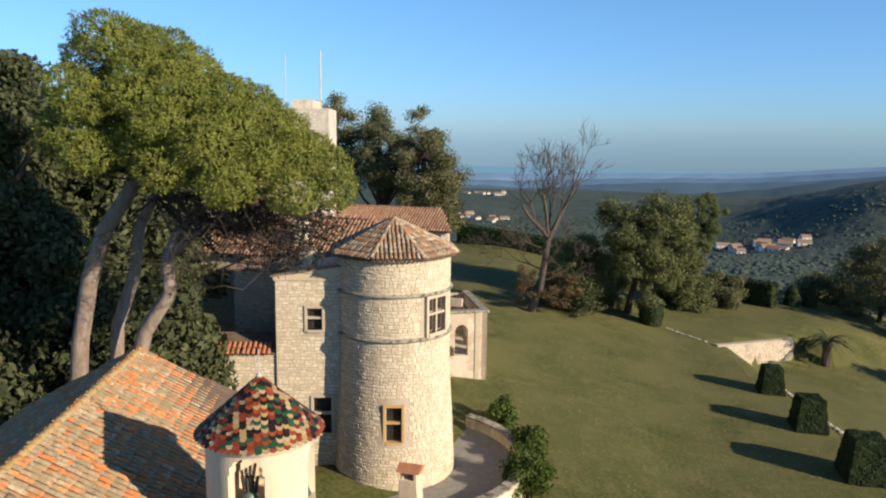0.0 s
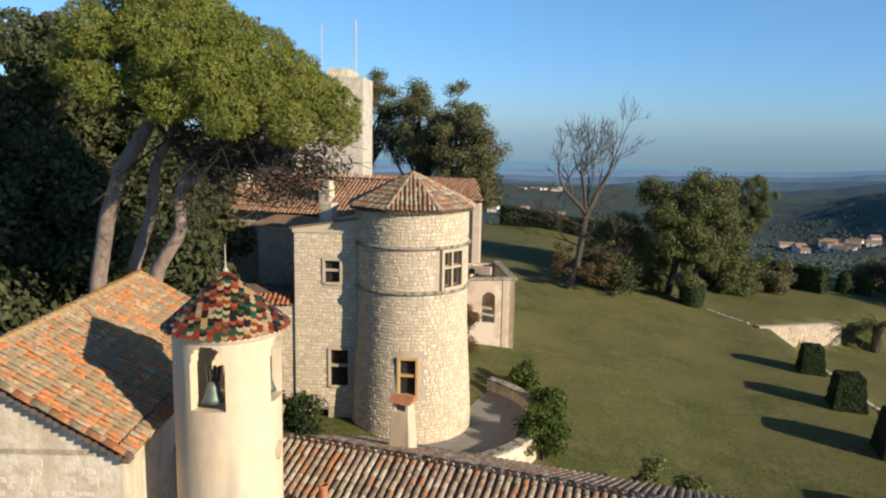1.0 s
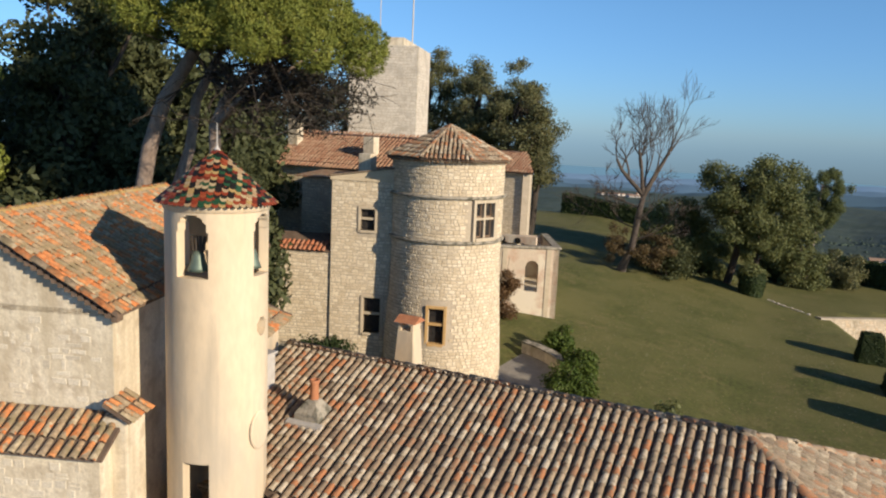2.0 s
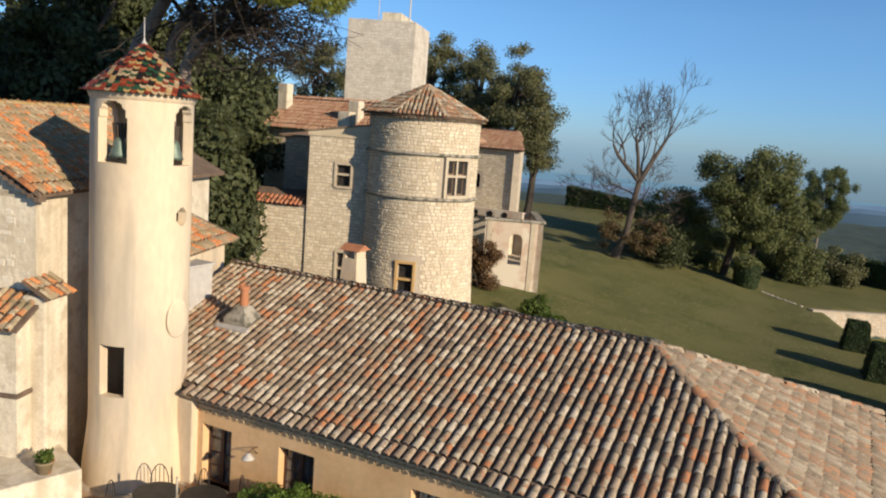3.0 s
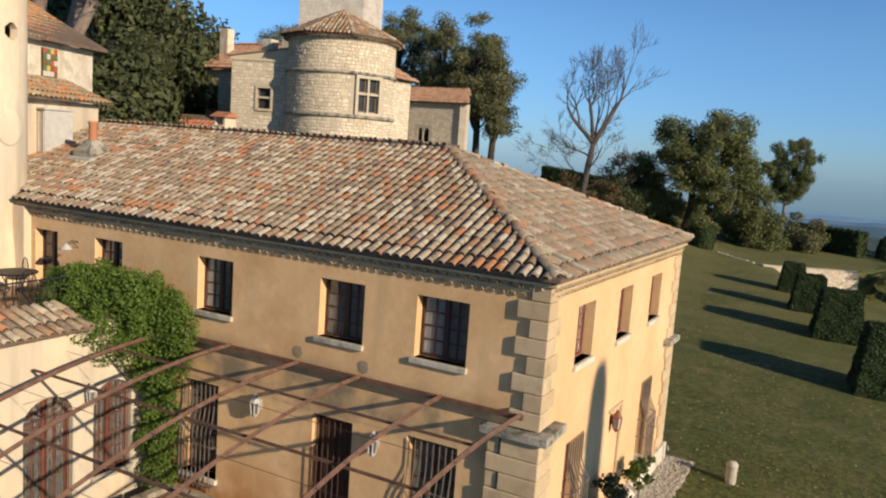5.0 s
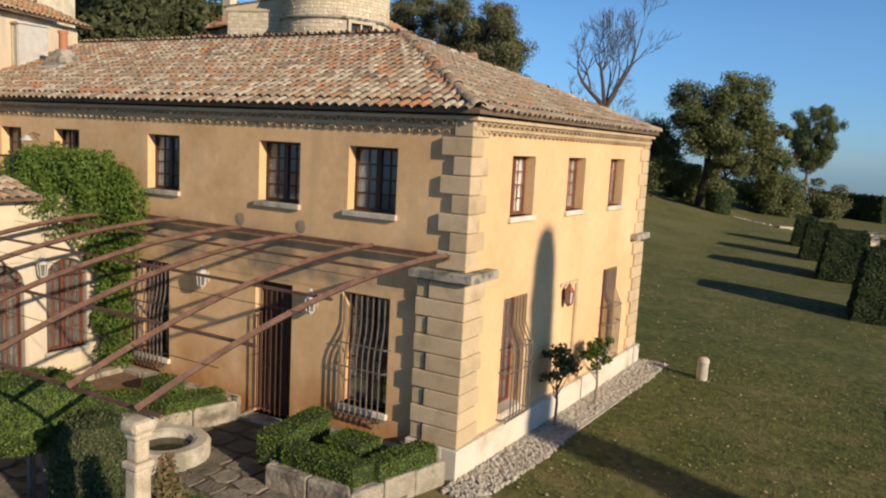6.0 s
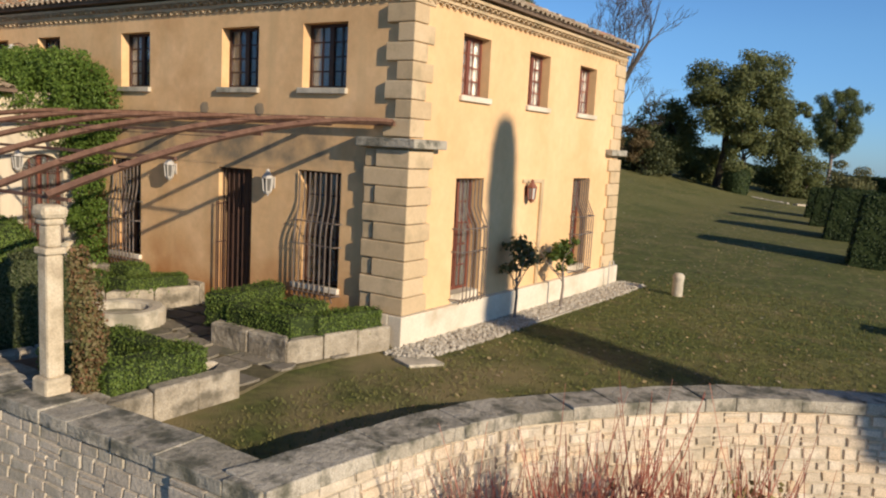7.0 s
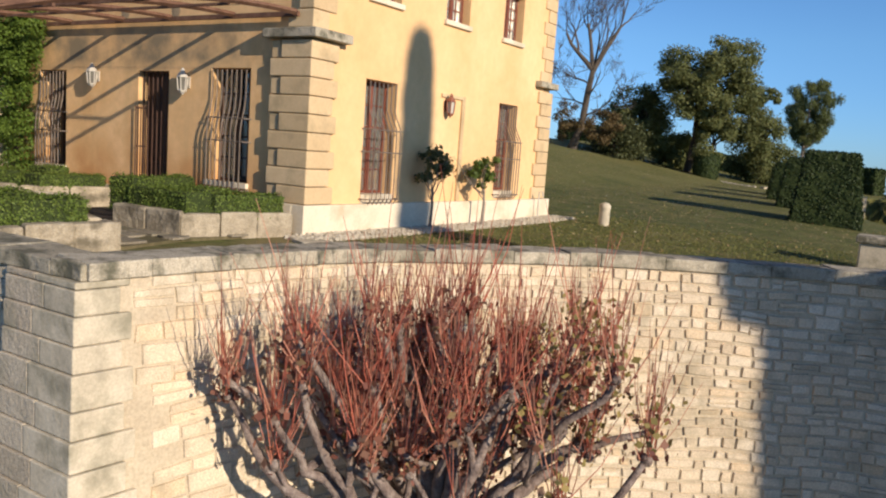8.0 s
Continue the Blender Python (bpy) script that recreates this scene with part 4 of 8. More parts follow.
for k in range(110):
    f = R.uniform(0, 1)
    w = (1.0 + 1.9 * smooth01(0, 0.7, f)) * (1 if f < 0.75 else math.sqrt(max(0.05, 1 - ((f - 0.75) / 0.30) ** 2)))
    a = R.uniform(0, 6.28)
    w *= R.uniform(0.25, 1) ** 0.5
    cl.append(((-2.2 + math.cos(a) * w, 81 + math.sin(a) * w * 0.8, 5.0 + 6.2 * f + R.uniform(-0.3, 0.3)), (0.52, 0.5, 0.62)))
tree("stone_pine", (-2.6, 81, 0.1), (-2.2, 81, 10.0), 0.22, cl, 34000, 0.085, leaf_tones("pine_needles", [(0.10, 0.125, 0.05), (0.15, 0.18, 0.07), (0.20, 0.22, 0.09)], 0.3, translucent=0.45), PALE_BARK, "slim pine with a fan-shaped tufted crown", "tree", "", 91, 18, 0.3)

# bushes under and behind the oaks
for k, (c, rad) in enumerate([((-3.2, 69, 2.4), (2.4, 2.0, 2.6)), ((0.2, 72, 1.8), (2.0, 1.8, 2.4)), ((-11.2, 63.5, 2.9), (2.3, 1.8, 2.4)), ((-16.5, 60.5, 3.0), (2.2, 1.8, 2.2)), ((-5.6, 70.5, 2.6), (2.2, 1.8, 2.6))]):
    zb = lawn_z(c[0], c[1])
    cl = spread(c, rad, 26, 0.95, R, -0.95)
    tree("garden_bush", (c[0], c[1], zb), (c[0], c[1], c[2]), 0.12, cl, 8500, 0.12, OAK_LEAF if k % 2 else LAWN_OAK, DARK_BARK, "dense olive-brown bush behind the lawn oaks", "shrub", "bushes behind the oaks", 140 + k, 8, 0.4)

# trees below the lawn
for k, (x, y, zb, top, w) in enumerate([(17.0, 78, -6, 9.4, 5.6), (23.5, 72, -7, 8.4, 5.6), (12.5, 84, -5, 2.6, 3.6), (24, 58, -8, 3.0, 4), (30, 76, -9, 3, 4.5)]):
    zc = (top + zb) / 2 + 1.2
    cl = spread((x, y, zc), (w, w * 0.8, (top - zb) * 0.36), 54, 1.3, R, -0.8)
    tree("valley_oak", (x, y, zb), (x, y, zc), 0.35, cl, 20000, 0.14, OAK_LEAF, DARK_BARK, "olive-green oak below the terrace", "tree", "oaks below the terrace", 100 + k, 12, 0.4)
cyp = Shape().lathe([(0.02, 18.3), (0.3, 18.1), (0.46, 17.6), (0.52, 16.6), (0.56, 13.5), (0.58, 11.6), (0.45, 11.1), (0.12, 10.9), (0.13, 5), (0.16, 0)], 12, (24.5, -4.0, -5))
clipped("cypress", cyp, (24.5, -4.0, -5), YEW_LEAF, 9000, 0.07, "tall narrow cypress standing below the bastion", "tree", "", 5, 0.03)

# topiary along the lawn
for k, (hx, hy, w, h) in enumerate([(1.22, 44.6, 1.65, 1.9), (2.55, 37.9, 1.95, 2.1), (4.2, 31.3, 2.3, 2.4), (6.12, 22.1, 2.38, 2.65)]):
    hz = lawn_z(hx, hy)
    r = w / math.sqrt(2)
    s = Shape().lathe([(0, h), (r * 0.70, h), (r * 0.75, h - 0.1), (r, 0.05), (r, -0.4)], 4, (0, 0, 0), 45, 405)
    m = pose(hx, hy, hz, 0, 0, 6)
    s.v = [tuple(m @ Vector(p)) for p in s.v]
    clipped("topiary_hedge", s, (hx, hy, hz), YEW_LEAF, 22000, 0.05, "dark clipped yew block tapering to a flat top", "hedge", "topiary blocks along the lawn", 30 + k, 0.03)
hz = lawn_z(-7.3, 59.6)
clipped("clipped_shrub", Shape().lathe([(0, 2.1), (0.7, 2.08), (1.0, 1.9), (1.12, 1.2), (1.0, 0.1), (0.9, -0.2)], 16, (-7.3, 59.6, hz)), (-7.3, 59.6, hz), YEW_LEAF, 5000, 0.09, "round clipped green shrub on the lawn", "shrub", "", 44)
# hedges round the far edge of the lawn
for a, b, h in (((-32, 84), (-14, 82), 2.4), ((-1, 78), (5.5, 74), 2.3), ((-14, 80), (-3, 80), 1.6)):
    d = (Vector((*b, 0)) - Vector((*a, 0))).normalized() * 1
    nrm = Vector((-d.y, d.x, 0)) * 0.8
    s = Shape().prism([(a[0] - nrm.x, a[1] - nrm.y), (b[0] - nrm.x, b[1] - nrm.y), (b[0] + nrm.x, b[1] + nrm.y), (a[0] + nrm.x, a[1] + nrm.y)],
                      lambda x, y: lawn_z(x, y) - 0.3, lambda x, y: lawn_z(x, y) + h + 0.15 * math.sin(x * 1.3))
    clipped("boundary_hedge", s, (a[0], a[1], lawn_z(*a)), YEW_LEAF, 9000, 0.16, "dark clipped hedge along the edge of the lawn", "hedge", "boundary hedges", 50, 0.07)
for x, y in ((7.6, 76), (9.6, 77)):
    zb = lawn_z(x, y) - 0.3
    clipped("cypress_cone", Shape().lathe([(0, 2.6), (0.5, 2.3), (0.75, 1.4), (0.75, 0)], 12, (x, y, zb)), (x, y, zb), YEW_LEAF, 2500, 0.12, "small dark rounded cypress by the hedge", "shrub", "small cypresses", 52)


# palm by the low wall
PALM_LEAF = leaf_tones("palm_fronds", [(0.05, 0.065, 0.025), (0.09, 0.105, 0.04), (0.14, 0.15, 0.065)], 0.4)
palm_at = Vector((8.1, 60.2, lawn_z(8.1, 60.2)))
palm = thing("palm_tree", palm_at, "short palm with arching grey-green fronds", "tree")
part("trunk", Shape().lathe([(0.42, -0.4), (0.4, 0.3), (0.38, 1.4), (0.46, 2.0), (0.3, 2.4), (0, 2.5)], 12, palm_at, wobble=0.3), DARK_BARK, palm)
rpm = np.random.default_rng(66)
for k in range(38):
    a = rpm.uniform(0, 2 * math.pi)
    rise = rpm.uniform(-0.5, 1.3)
    out = Vector((math.cos(a), math.sin(a), 0))
    path = []
    length = rpm.uniform(2.3, 3.0)
    for i in range(9):
        f = i / 8
        path.append(palm_at + Vector((0, 0, 2.3)) + out * (length * f * (0.95 if rise < 0.6 else 0.7)) + Vector((0, 0, rise * length * 0.7 * f - 1.15 * f * f * length * 0.55)))
    fr = Shape()
    fr.tube(path, [0.035 * (1 - 0.1 * i) for i in range(9)], 3, cap=False)
    side = Vector((-out.y, out.x, 0))
    for i in range(16):
        f = 0.18 + 0.8 * i / 15
        j = min(7, int(f * 8))
        p = path[j].lerp(path[j + 1], f * 8 - j)
        l = 0.5 * math.sin(math.pi * (0.15 + 0.8 * f))
        for sg in (-1, 1):
            tip = p + side * (sg * l * 0.85) + out * (l * 0.45) + Vector((0, 0, -0.08 + rpm.normal(0, 0.05)))
            w = out * 0.05
            fr.add([p - w, p + w, tip], [(0, 1, 2)])
    part("frond", fr, PALM_LEAF, palm)


# ---- house: openings, stone trim, ironwork ----
WOOD = material("dark_brown_joinery", [(0.045, 0.022, 0.015), (0.075, 0.035, 0.022)], 4, 0.55, 0.002, 60)
RED_WOOD = material("red_brown_joinery", [(0.15, 0.045, 0.028), (0.21, 0.07, 0.042)], 4, 0.55, 0.002, 60)
IRON = material("rusty_dark_iron", [(0.05, 0.03, 0.024), (0.10, 0.05, 0.035)], 8, 0.7, 0.001, 80, fine=0.2)
RUST = material("rusty_pergola_steel", [(0.095, 0.05, 0.035), (0.145, 0.076, 0.05), (0.19, 0.108, 0.073)], 6, 0.75, 0.001, 80, fine=0.2)
GRILLE_IRON = material("weathered_grey_iron", [(0.13, 0.10, 0.085), (0.24, 0.20, 0.17)], 8, 0.5, 0.001, 80, fine=0.2, metal=0.3)
CURTAIN = material("white_curtain", [(0.62, 0.60, 0.56), (0.72, 0.70, 0.66)], 3, 0.9, 0.01, 12, stretch=(1, 1, 0.1))
LANTERN_GREY = material("weathered_lantern_zinc", [(0.42, 0.39, 0.35), (0.54, 0.51, 0.46)], 6, 0.6)
LANTERN_RED = material("rusty_lantern", [(0.20, 0.07, 0.045), (0.28, 0.11, 0.07)], 6, 0.6)
PLINTH = material("pale_plinth", [(0.62, 0.54, 0.42), (0.70, 0.62, 0.50)], 1.5, 0.9, 0.004, 30, fine=0.08, stain=(0.48, 0.40, 0.28), stain_scale=0.9, stain_at=(0.52, 0.7))
GLASS = bpy.data.materials.new("window_glass")
GLASS.use_nodes = True
g = GLASS.node_tree.nodes["Principled BSDF"]
g.inputs["Base Color"].default_value = (0.72, 0.75, 0.74, 1)
g.inputs["Roughness"].default_value = 0.03
g.inputs["Transmission Weight"].default_value = 0.92
g.inputs["Specular IOR Level"].default_value = 0.22
MILK = material("dusty_lantern_glass", [(0.09, 0.085, 0.075), (0.16, 0.15, 0.13)], 3, 0.6)


def wall_frame(o, u):
    """Local x along the wall, y inward, z up."""
    u = Vector(u).normalized()
    inward = Vector((-u.y, u.x, 0))
    return Matrix(((u.x, inward.x, 0, o[0]), (u.y, inward.y, 0, o[1]), (0, 0, 1, 0), (0, 0, 0, 1)))


def piece(name, me, m, parent):
    ob = new(name, me)
    ob.parent = parent
    ob.matrix_parent_inverse = place(parent).inverted()
    ob.matrix_basis = m
    return ob


def casement(parent, m, s0, s1, z0, z1, depth=0.2, cols=4, rows=4, mat=None, curtain=None, sill=True, sill_mat=None, name="window"):
    mat = mat or WOOD
    a, b = depth, depth + 0.06
    w = 0.055
    ring = [(s0, z0), (s1, z0), (s1, z1), (s0, z1)], [(s0 + w, z0 + w), (s1 - w, z0 + w), (s1 - w, z1 - w), (s0 + w, z1 - w)]
    vs = [m @ Vector((x, y, z)) for y in (a, b) for loop in ring for x, z in loop]
    fs = []
    for k in range(4):
        l = (k + 1) % 4
        fs += [(k, l, 4 + l, 4 + k), (8 + l, 8 + k, 12 + k, 12 + l), (4 + k, 4 + l, 12 + l, 12 + k), (l, k, 8 + k, 8 + l)]
    win = part(name, Shape().add(vs, fs), mat, parent)
    mid = (s0 + s1) / 2
    if cols > 1:
        part("mullion", Shape().box((mid - 0.05, a - 0.01, z0 + w), (mid + 0.05, b, z1 - w), m), mat, win)
    pw, ph = (s1 - s0 - 2 * w) / cols, (z1 - z0 - 2 * w) / rows
    for i in range(1, cols):
        if i * 2 != cols:
            x = s0 + w + i * pw
            part("glazing_bar", Shape().box((x - 0.013, a + 0.015, z0 + w), (x + 0.013, b - 0.01, z1 - w), m), mat, win)
    for j in range(1, rows):
        z = z0 + w + j * ph
        part("glazing_bar", Shape().box((s0 + w, a + 0.018, z - 0.013), (s1 - w, b - 0.013, z + 0.013), m), mat, win)
    pane = mesh_of(Shape().box((-pw / 2 + 0.004, -0.003, -ph / 2 + 0.004), (pw / 2 - 0.004, 0.003, ph / 2 - 0.004)), GLASS, "pane")
    for i in range(cols):
        for j in range(rows):
            piece("pane", pane, m @ Matrix.Translation((s0 + w + (i + 0.5) * pw, a + 0.035, z0 + w + (j + 0.5) * ph)), win).visible_shadow = False
    if sill:
        part("sill", Shape().box((s0 - 0.07, -0.075, z0 - 0.105), (s1 + 0.04, depth, z0), m), sill_mat or QUOIN, win, "stone sill", bevel=0.012)
    if curtain:
        c = Shape()
        c0, c1 = s0 + (s1 - s0) * curtain[0], s0 + (s1 - s0) * curtain[1]
        n = 16
        vs = []
        for k in range(n + 1):
            x = c0 + (c1 - c0) * k / n
            y = depth + 0.10 + 0.018 * math.sin(k * 1.9)
            vs += [(m @ Vector((x, y, z0))), (m @ Vector((x, y, z1)))]
        c.add(vs, [(2 * k, 2 * k + 2, 2 * k + 3, 2 * k + 1) for k in range(n)])
        part("curtain", c, CURTAIN, win, "white curtain")
    return win


def grille(parent, m, s0, s1, z0, z1, bulge=0.24, n=8, bend=(0.50, 0.80)):
    """A window grille whose bars belly out towards the bottom."""
    h = z1 - z0

    def out(t):
        return 0.03 + bulge * (1 - smooth01(bend[0], bend[1], t)) * smooth01(-0.03, 0.05, t)

    def cross(t):
        return Shape().tube([m @ Vector((s0 - 0.08, 0.02, z0 + h * t)), m @ Vector((s0, -out(t), z0 + h * t)), m @ Vector((s1, -out(t), z0 + h * t)), m @ Vector((s1 + 0.08, 0.02, z0 + h * t))], 0.014, 5)
    frame_bar = part("grille", cross(0.44), GRILLE_IRON, parent, "bellied wrought iron grille")
    for t in (0.06, 0.62):
        part("cross_bar", cross(t), GRILLE_IRON, frame_bar)
    for i in range(n):
        s = s0 + (s1 - s0) * (i + 0.5) / n
        part("bar", Shape().tube([m @ Vector((s, -out(k / 14), z0 + h * k / 14)) for k in range(15)], 0.0135, 5), GRILLE_IRON, frame_bar)
    return frame_bar


MS, ME = wall_frame((0, S_Y), (1, 0, 0)), wall_frame((east_x(0), 0), (E_TURN, 1, 0))
for k, (a, b, c, d) in enumerate(S_HOLES[:5]):
    casement(house, MS, a, b, c, d, 0.2, 4 if b - a > 0.9 else 2, 4, curtain=((0.0, 0.45), None, (0.0, 0.5), None, None)[k] if k < 3 else None, sill_mat=PALE_STONE)
for a, b, c, d in E_HOLES[:3]:
    casement(house, ME, a, b, c, d, 0.2, 4, 4, RED_WOOD, curtain=(0.0, 1.0), sill_mat=PLINTH)
for a, b, c, d in (S_HOLES[5], S_HOLES[7]):
    casement(house, MS, a, b, c, d, 0.24, 4, 5, WOOD, sill_mat=PLINTH)
    grille(house, MS, a + 0.01, b - 0.02, c - 0.28, d - 0.03, 0.11)
for a, b, c, d in E_HOLES[3:]:
    part("sill_block", Shape().box((a, -0.02, c - 0.003), (b, 0.3, c + 0.17), ME), PLINTH, house, "pale stone sill")
    casement(house, ME, a, b, c + 0.172, d, 0.27, 4, 5, RED_WOOD, sill=False)
    grille(house, ME, a + 0.03, b - 0.02, c - 0.06, d - 0.03, 0.19, 7, (0.60, 0.80))
# door, behind a barred gate that stands open
a, b, c, d = S_HOLES[6]
door = part("door", Shape().box((a, 0.22, c), (b, 0.28, d), MS), WOOD, house, "dark wooden door in a deep reveal")
for i in range(2):
    for j in range(3):
        x, z = a + 0.08 + i * 0.44, c + 0.15 + j * 0.87
        part("panel", Shape().box((x, 0.2, z), (x + 0.36, 0.225, z + 0.75), MS), WOOD, door, bevel=0.02)
gt = part("gate", Shape().tube([MS @ Vector((a, 0.1, d - 0.03)), MS @ Vector((b, 0.1, d - 0.03))], 0.016, 5), IRON, house, "barred iron gate in front of the door")
for i in range(7):
    x = a + 0.06 + i * (b - a - 0.12) / 6
    part("bar", Shape().tube([MS @ Vector((x, 0.1, c)), MS @ Vector((x, 0.1, d))], 0.013, 5), IRON, gt)
for i in range(5):
    part("bar", Shape().tube([MS @ Vector((a + 0.02, 0.18 - i * 0.06, c + 0.05)), MS @ Vector((a + 0.02, 0.18 - i * 0.06, d - 0.7))], 0.012, 5), IRON, gt)
for z in (c + 0.1, c + 1.2, d - 0.75):
    part("cross_bar", Shape().tube([MS @ Vector((a + 0.02, 0.19, z)), MS @ Vector((a + 0.02, -0.07, z))], 0.014, 5), IRON, gt)
part("doorstep", Shape().box((a - 0.1, -0.35, -0.1), (b + 0.1, 0.2, 0.12), MS), PALE_STONE, door, "worn stone step", bevel=0.02)

# quoins, ledge and plinth at the corners
z, k = 3.62, 0
while z < 6.0:
    h = 0.318
    ws, we = (0.66, 0.42) if k % 2 == 0 else (0.42, 0.62)
    part("quoin", Shape().box((-ws, 0.0, z + 0.006), (-0.068, we, z + h - 0.006)), QUOIN, house, bevel=0.018)
    part("quoin", Shape().box((N_Y - (0.42 if k % 2 else 0.62), -0.04, z + 0.006), (N_Y + 0.03, 0.25, z + h - 0.006), ME), QUOIN, house, bevel=0.018)
    z, k = z + h, k + 1
z, k = 0.55, 0
while z < 3.3:
    h = 0.318
    ws, we = (1.0, 0.56) if k % 2 == 1 else (0.74, 0.68)
    part("quoin", Shape().box((-ws, -0.06, z + 0.006), (-0.02, we, z + h - 0.006)), QUOIN, house, bevel=0.02)
    if k % 2 == 0:
        part("quoin", Shape().box((-1.0, -0.02, z + 0.01), (-0.78, 0.2, z + h - 0.01)), QUOIN, house, bevel=0.015)
    part("quoin", Shape().box((N_Y - (0.5 if k % 2 else 0.66), -0.06, z + 0.006), (N_Y + 0.12, 0.25, z + h - 0.006), ME), QUOIN, house, bevel=0.018)
    z, k = z + h, k + 1
part("ledge", Shape().box((-1.12, -0.16, 3.44), (0.14, 0.86, 3.60)), CAPSTONE, house, "weathered stone ledge", bevel=0.02)
part("ledge", Shape().box((N_Y - 0.85, -0.2, 3.50), (N_Y + 0.16, 0.2, 3.66), ME), CAPSTONE, house, "weathered stone ledge", bevel=0.02)
part("plinth", Shape().box((-0.1, -0.13, -0.4), (N_Y + 0.3, 0.2, 0.545), ME), PLINTH, house, "pale stone plinth", bevel=0.015)
part("plinth", Shape().box((-1.05, -0.1, -0.4), (-0.3, 0.2, 0.545)), PLINTH, house, "pale stone plinth", bevel=0.015)
part("blind_doorway", Shape().box((4.9, -0.045, 0.55), (5.02, 0.05, 2.90), ME), QUOIN, house)
part("blind_doorway", Shape().box((4.08, -0.045, 2.83), (4.898, 0.05, 2.90), ME), QUOIN, house)
# tile cornice under the eaves
corn = Shape()
t1 = tile_shape(0.24, 0.085, 0.085, 4)
for i in range(int((E_X - W_X) / 0.2)):
    m = Matrix.Translation((W_X + 0.1 + i * 0.2, S_Y - 0.12, EAVE - 0.15))
    corn.add([m @ Vector(p) for p in t1.v], t1.f)
for i in range(int((N_Y - S_Y) / 0.2)):
    m = ME @ Matrix.Translation((S_Y + 0.1 + i * 0.2, -0.13, EAVE - 0.16))
    corn.add([m @ Vector(p) for p in t1.v], t1.f)
corn.box((W_X, S_Y - 0.12, EAVE - 0.075), (E_X + 0.12, S_Y + 0.05, EAVE - 0.02)).box((S_Y + 0.05, -0.13, EAVE - 0.075), (N_Y + 0.1, 0.05, EAVE - 0.02), ME)
for i in range(int((E_X - W_X) / 0.2)):
    m = Matrix.Translation((W_X + 0.2 + i * 0.2, S_Y - 0.05, EAVE - 0.3))
    corn.add([m @ Vector(p) for p in t1.v], t1.f)
for i in range(int((N_Y - S_Y) / 0.2)):
    m = ME @ Matrix.Translation((S_Y + 0.2 + i * 0.2, -0.06, EAVE - 0.3))
    corn.add([m @ Vector(p) for p in t1.v], t1.f)
corn.box((W_X, S_Y - 0.05, EAVE - 0.222), (E_X + 0.05, S_Y + 0.05, EAVE - 0.168)).box((S_Y + 0.05, -0.06, EAVE - 0.222), (N_Y + 0.05, 0.05, EAVE - 0.168), ME)
part("tile_cornice", corn, QUOIN, house, "row of clay tile ends under the eaves", kind="stuff")


def wall_lantern(m, s, z, mat, glass, label):
    p = m @ Vector((s, 0, z))
    t = thing("wall_lantern", p, label, "lamp", "lanterns on the house")
    out = m.to_3x3() @ Vector((0, -1, 0))
    c = p + out * 0.15
    part("bracket", Shape().tube([p + Vector((0, 0, 0.05)), p + out * 0.1 + Vector((0, 0, -0.16)), c + Vector((0, 0, -0.24))], 0.015, 5), mat, t)
    part("back_plate", Shape().box((s - 0.05, -0.02, z - 0.1), (s + 0.05, 0.0, z + 0.12), m), mat, t)
    part("roof", Shape().lathe([(0.115, 0.09), (0.12, 0.10), (0.08, 0.16), (0.04, 0.21), (0.042, 0.235), (0.016, 0.27), (0, 0.28)], 6, c), mat, t)
    part("base", Shape().lathe([(0, -0.22), (0.05, -0.21), (0.08, -0.17), (0.085, -0.15), (0, -0.15)], 6, c), mat, t)
    part("glass", Shape().lathe([(0.07, -0.15), (0.09, 0.09)], 6, c), glass, t)
    for k in range(6):
        a = radians(60 * k)
        d = Vector((math.cos(a), math.sin(a), 0))
        part("post", Shape().tube([c + d * 0.077 + Vector((0, 0, -0.15)), c + d * 0.1 + Vector((0, 0, 0.09))], 0.014, 4), mat, t)
    return t


wall_lantern(MS, -6.2, 2.72, LANTERN_GREY, MILK, "weathered grey wall lantern on the ochre wall")
wall_lantern(MS, -3.3, 2.63, LANTERN_GREY, MILK, "weathered grey wall lantern beside the door")
wall_lantern(ME, 4.27, 2.64, LANTERN_RED, LANTERN_GREY, "rust-red wall lantern on the sunlit wall")
MA = wall_frame((-9.3, 0), (0, 1, 0))
wall_lantern(MA, -1.66, 2.72, LANTERN_GREY, MILK, "weathered grey wall lantern between the arches")
lamp_at = MS @ Vector((-11.95, 0, 5.42))
bracket_lamp = thing("bracket_lamp", lamp_at, "dark iron bracket lamp with a pale shade under the eaves", "lamp")
part("arm", Shape().tube([lamp_at, lamp_at + Vector((0.02, -0.16, 0.05)), lamp_at + Vector((0.03, -0.34, -0.02))], 0.013, 5), IRON, bracket_lamp)
part("brace", Shape().tube([lamp_at + Vector((0, 0, -0.14)), lamp_at + Vector((0.02, -0.18, 0.03))], 0.009, 5), IRON, bracket_lamp)
part("shade", Shape().lathe([(0.03, 0.02), (0.05, 0.0), (0.14, -0.10), (0.145, -0.115), (0.12, -0.10), (0.02, -0.01)], 14, lamp_at + Vector((0.03, -0.34, -0.02))), LANTERN_GREY, bracket_lamp, smooth=True)

# ---- pergola ----
perg = thing("pergola", (-3.7, -3, 0), "rusty steel pergola with arched rafters fixed to the house", "pergola")


def rafter_z(y):
    return 3.87 - 1.15 * (abs(y) / 5.8) ** 2


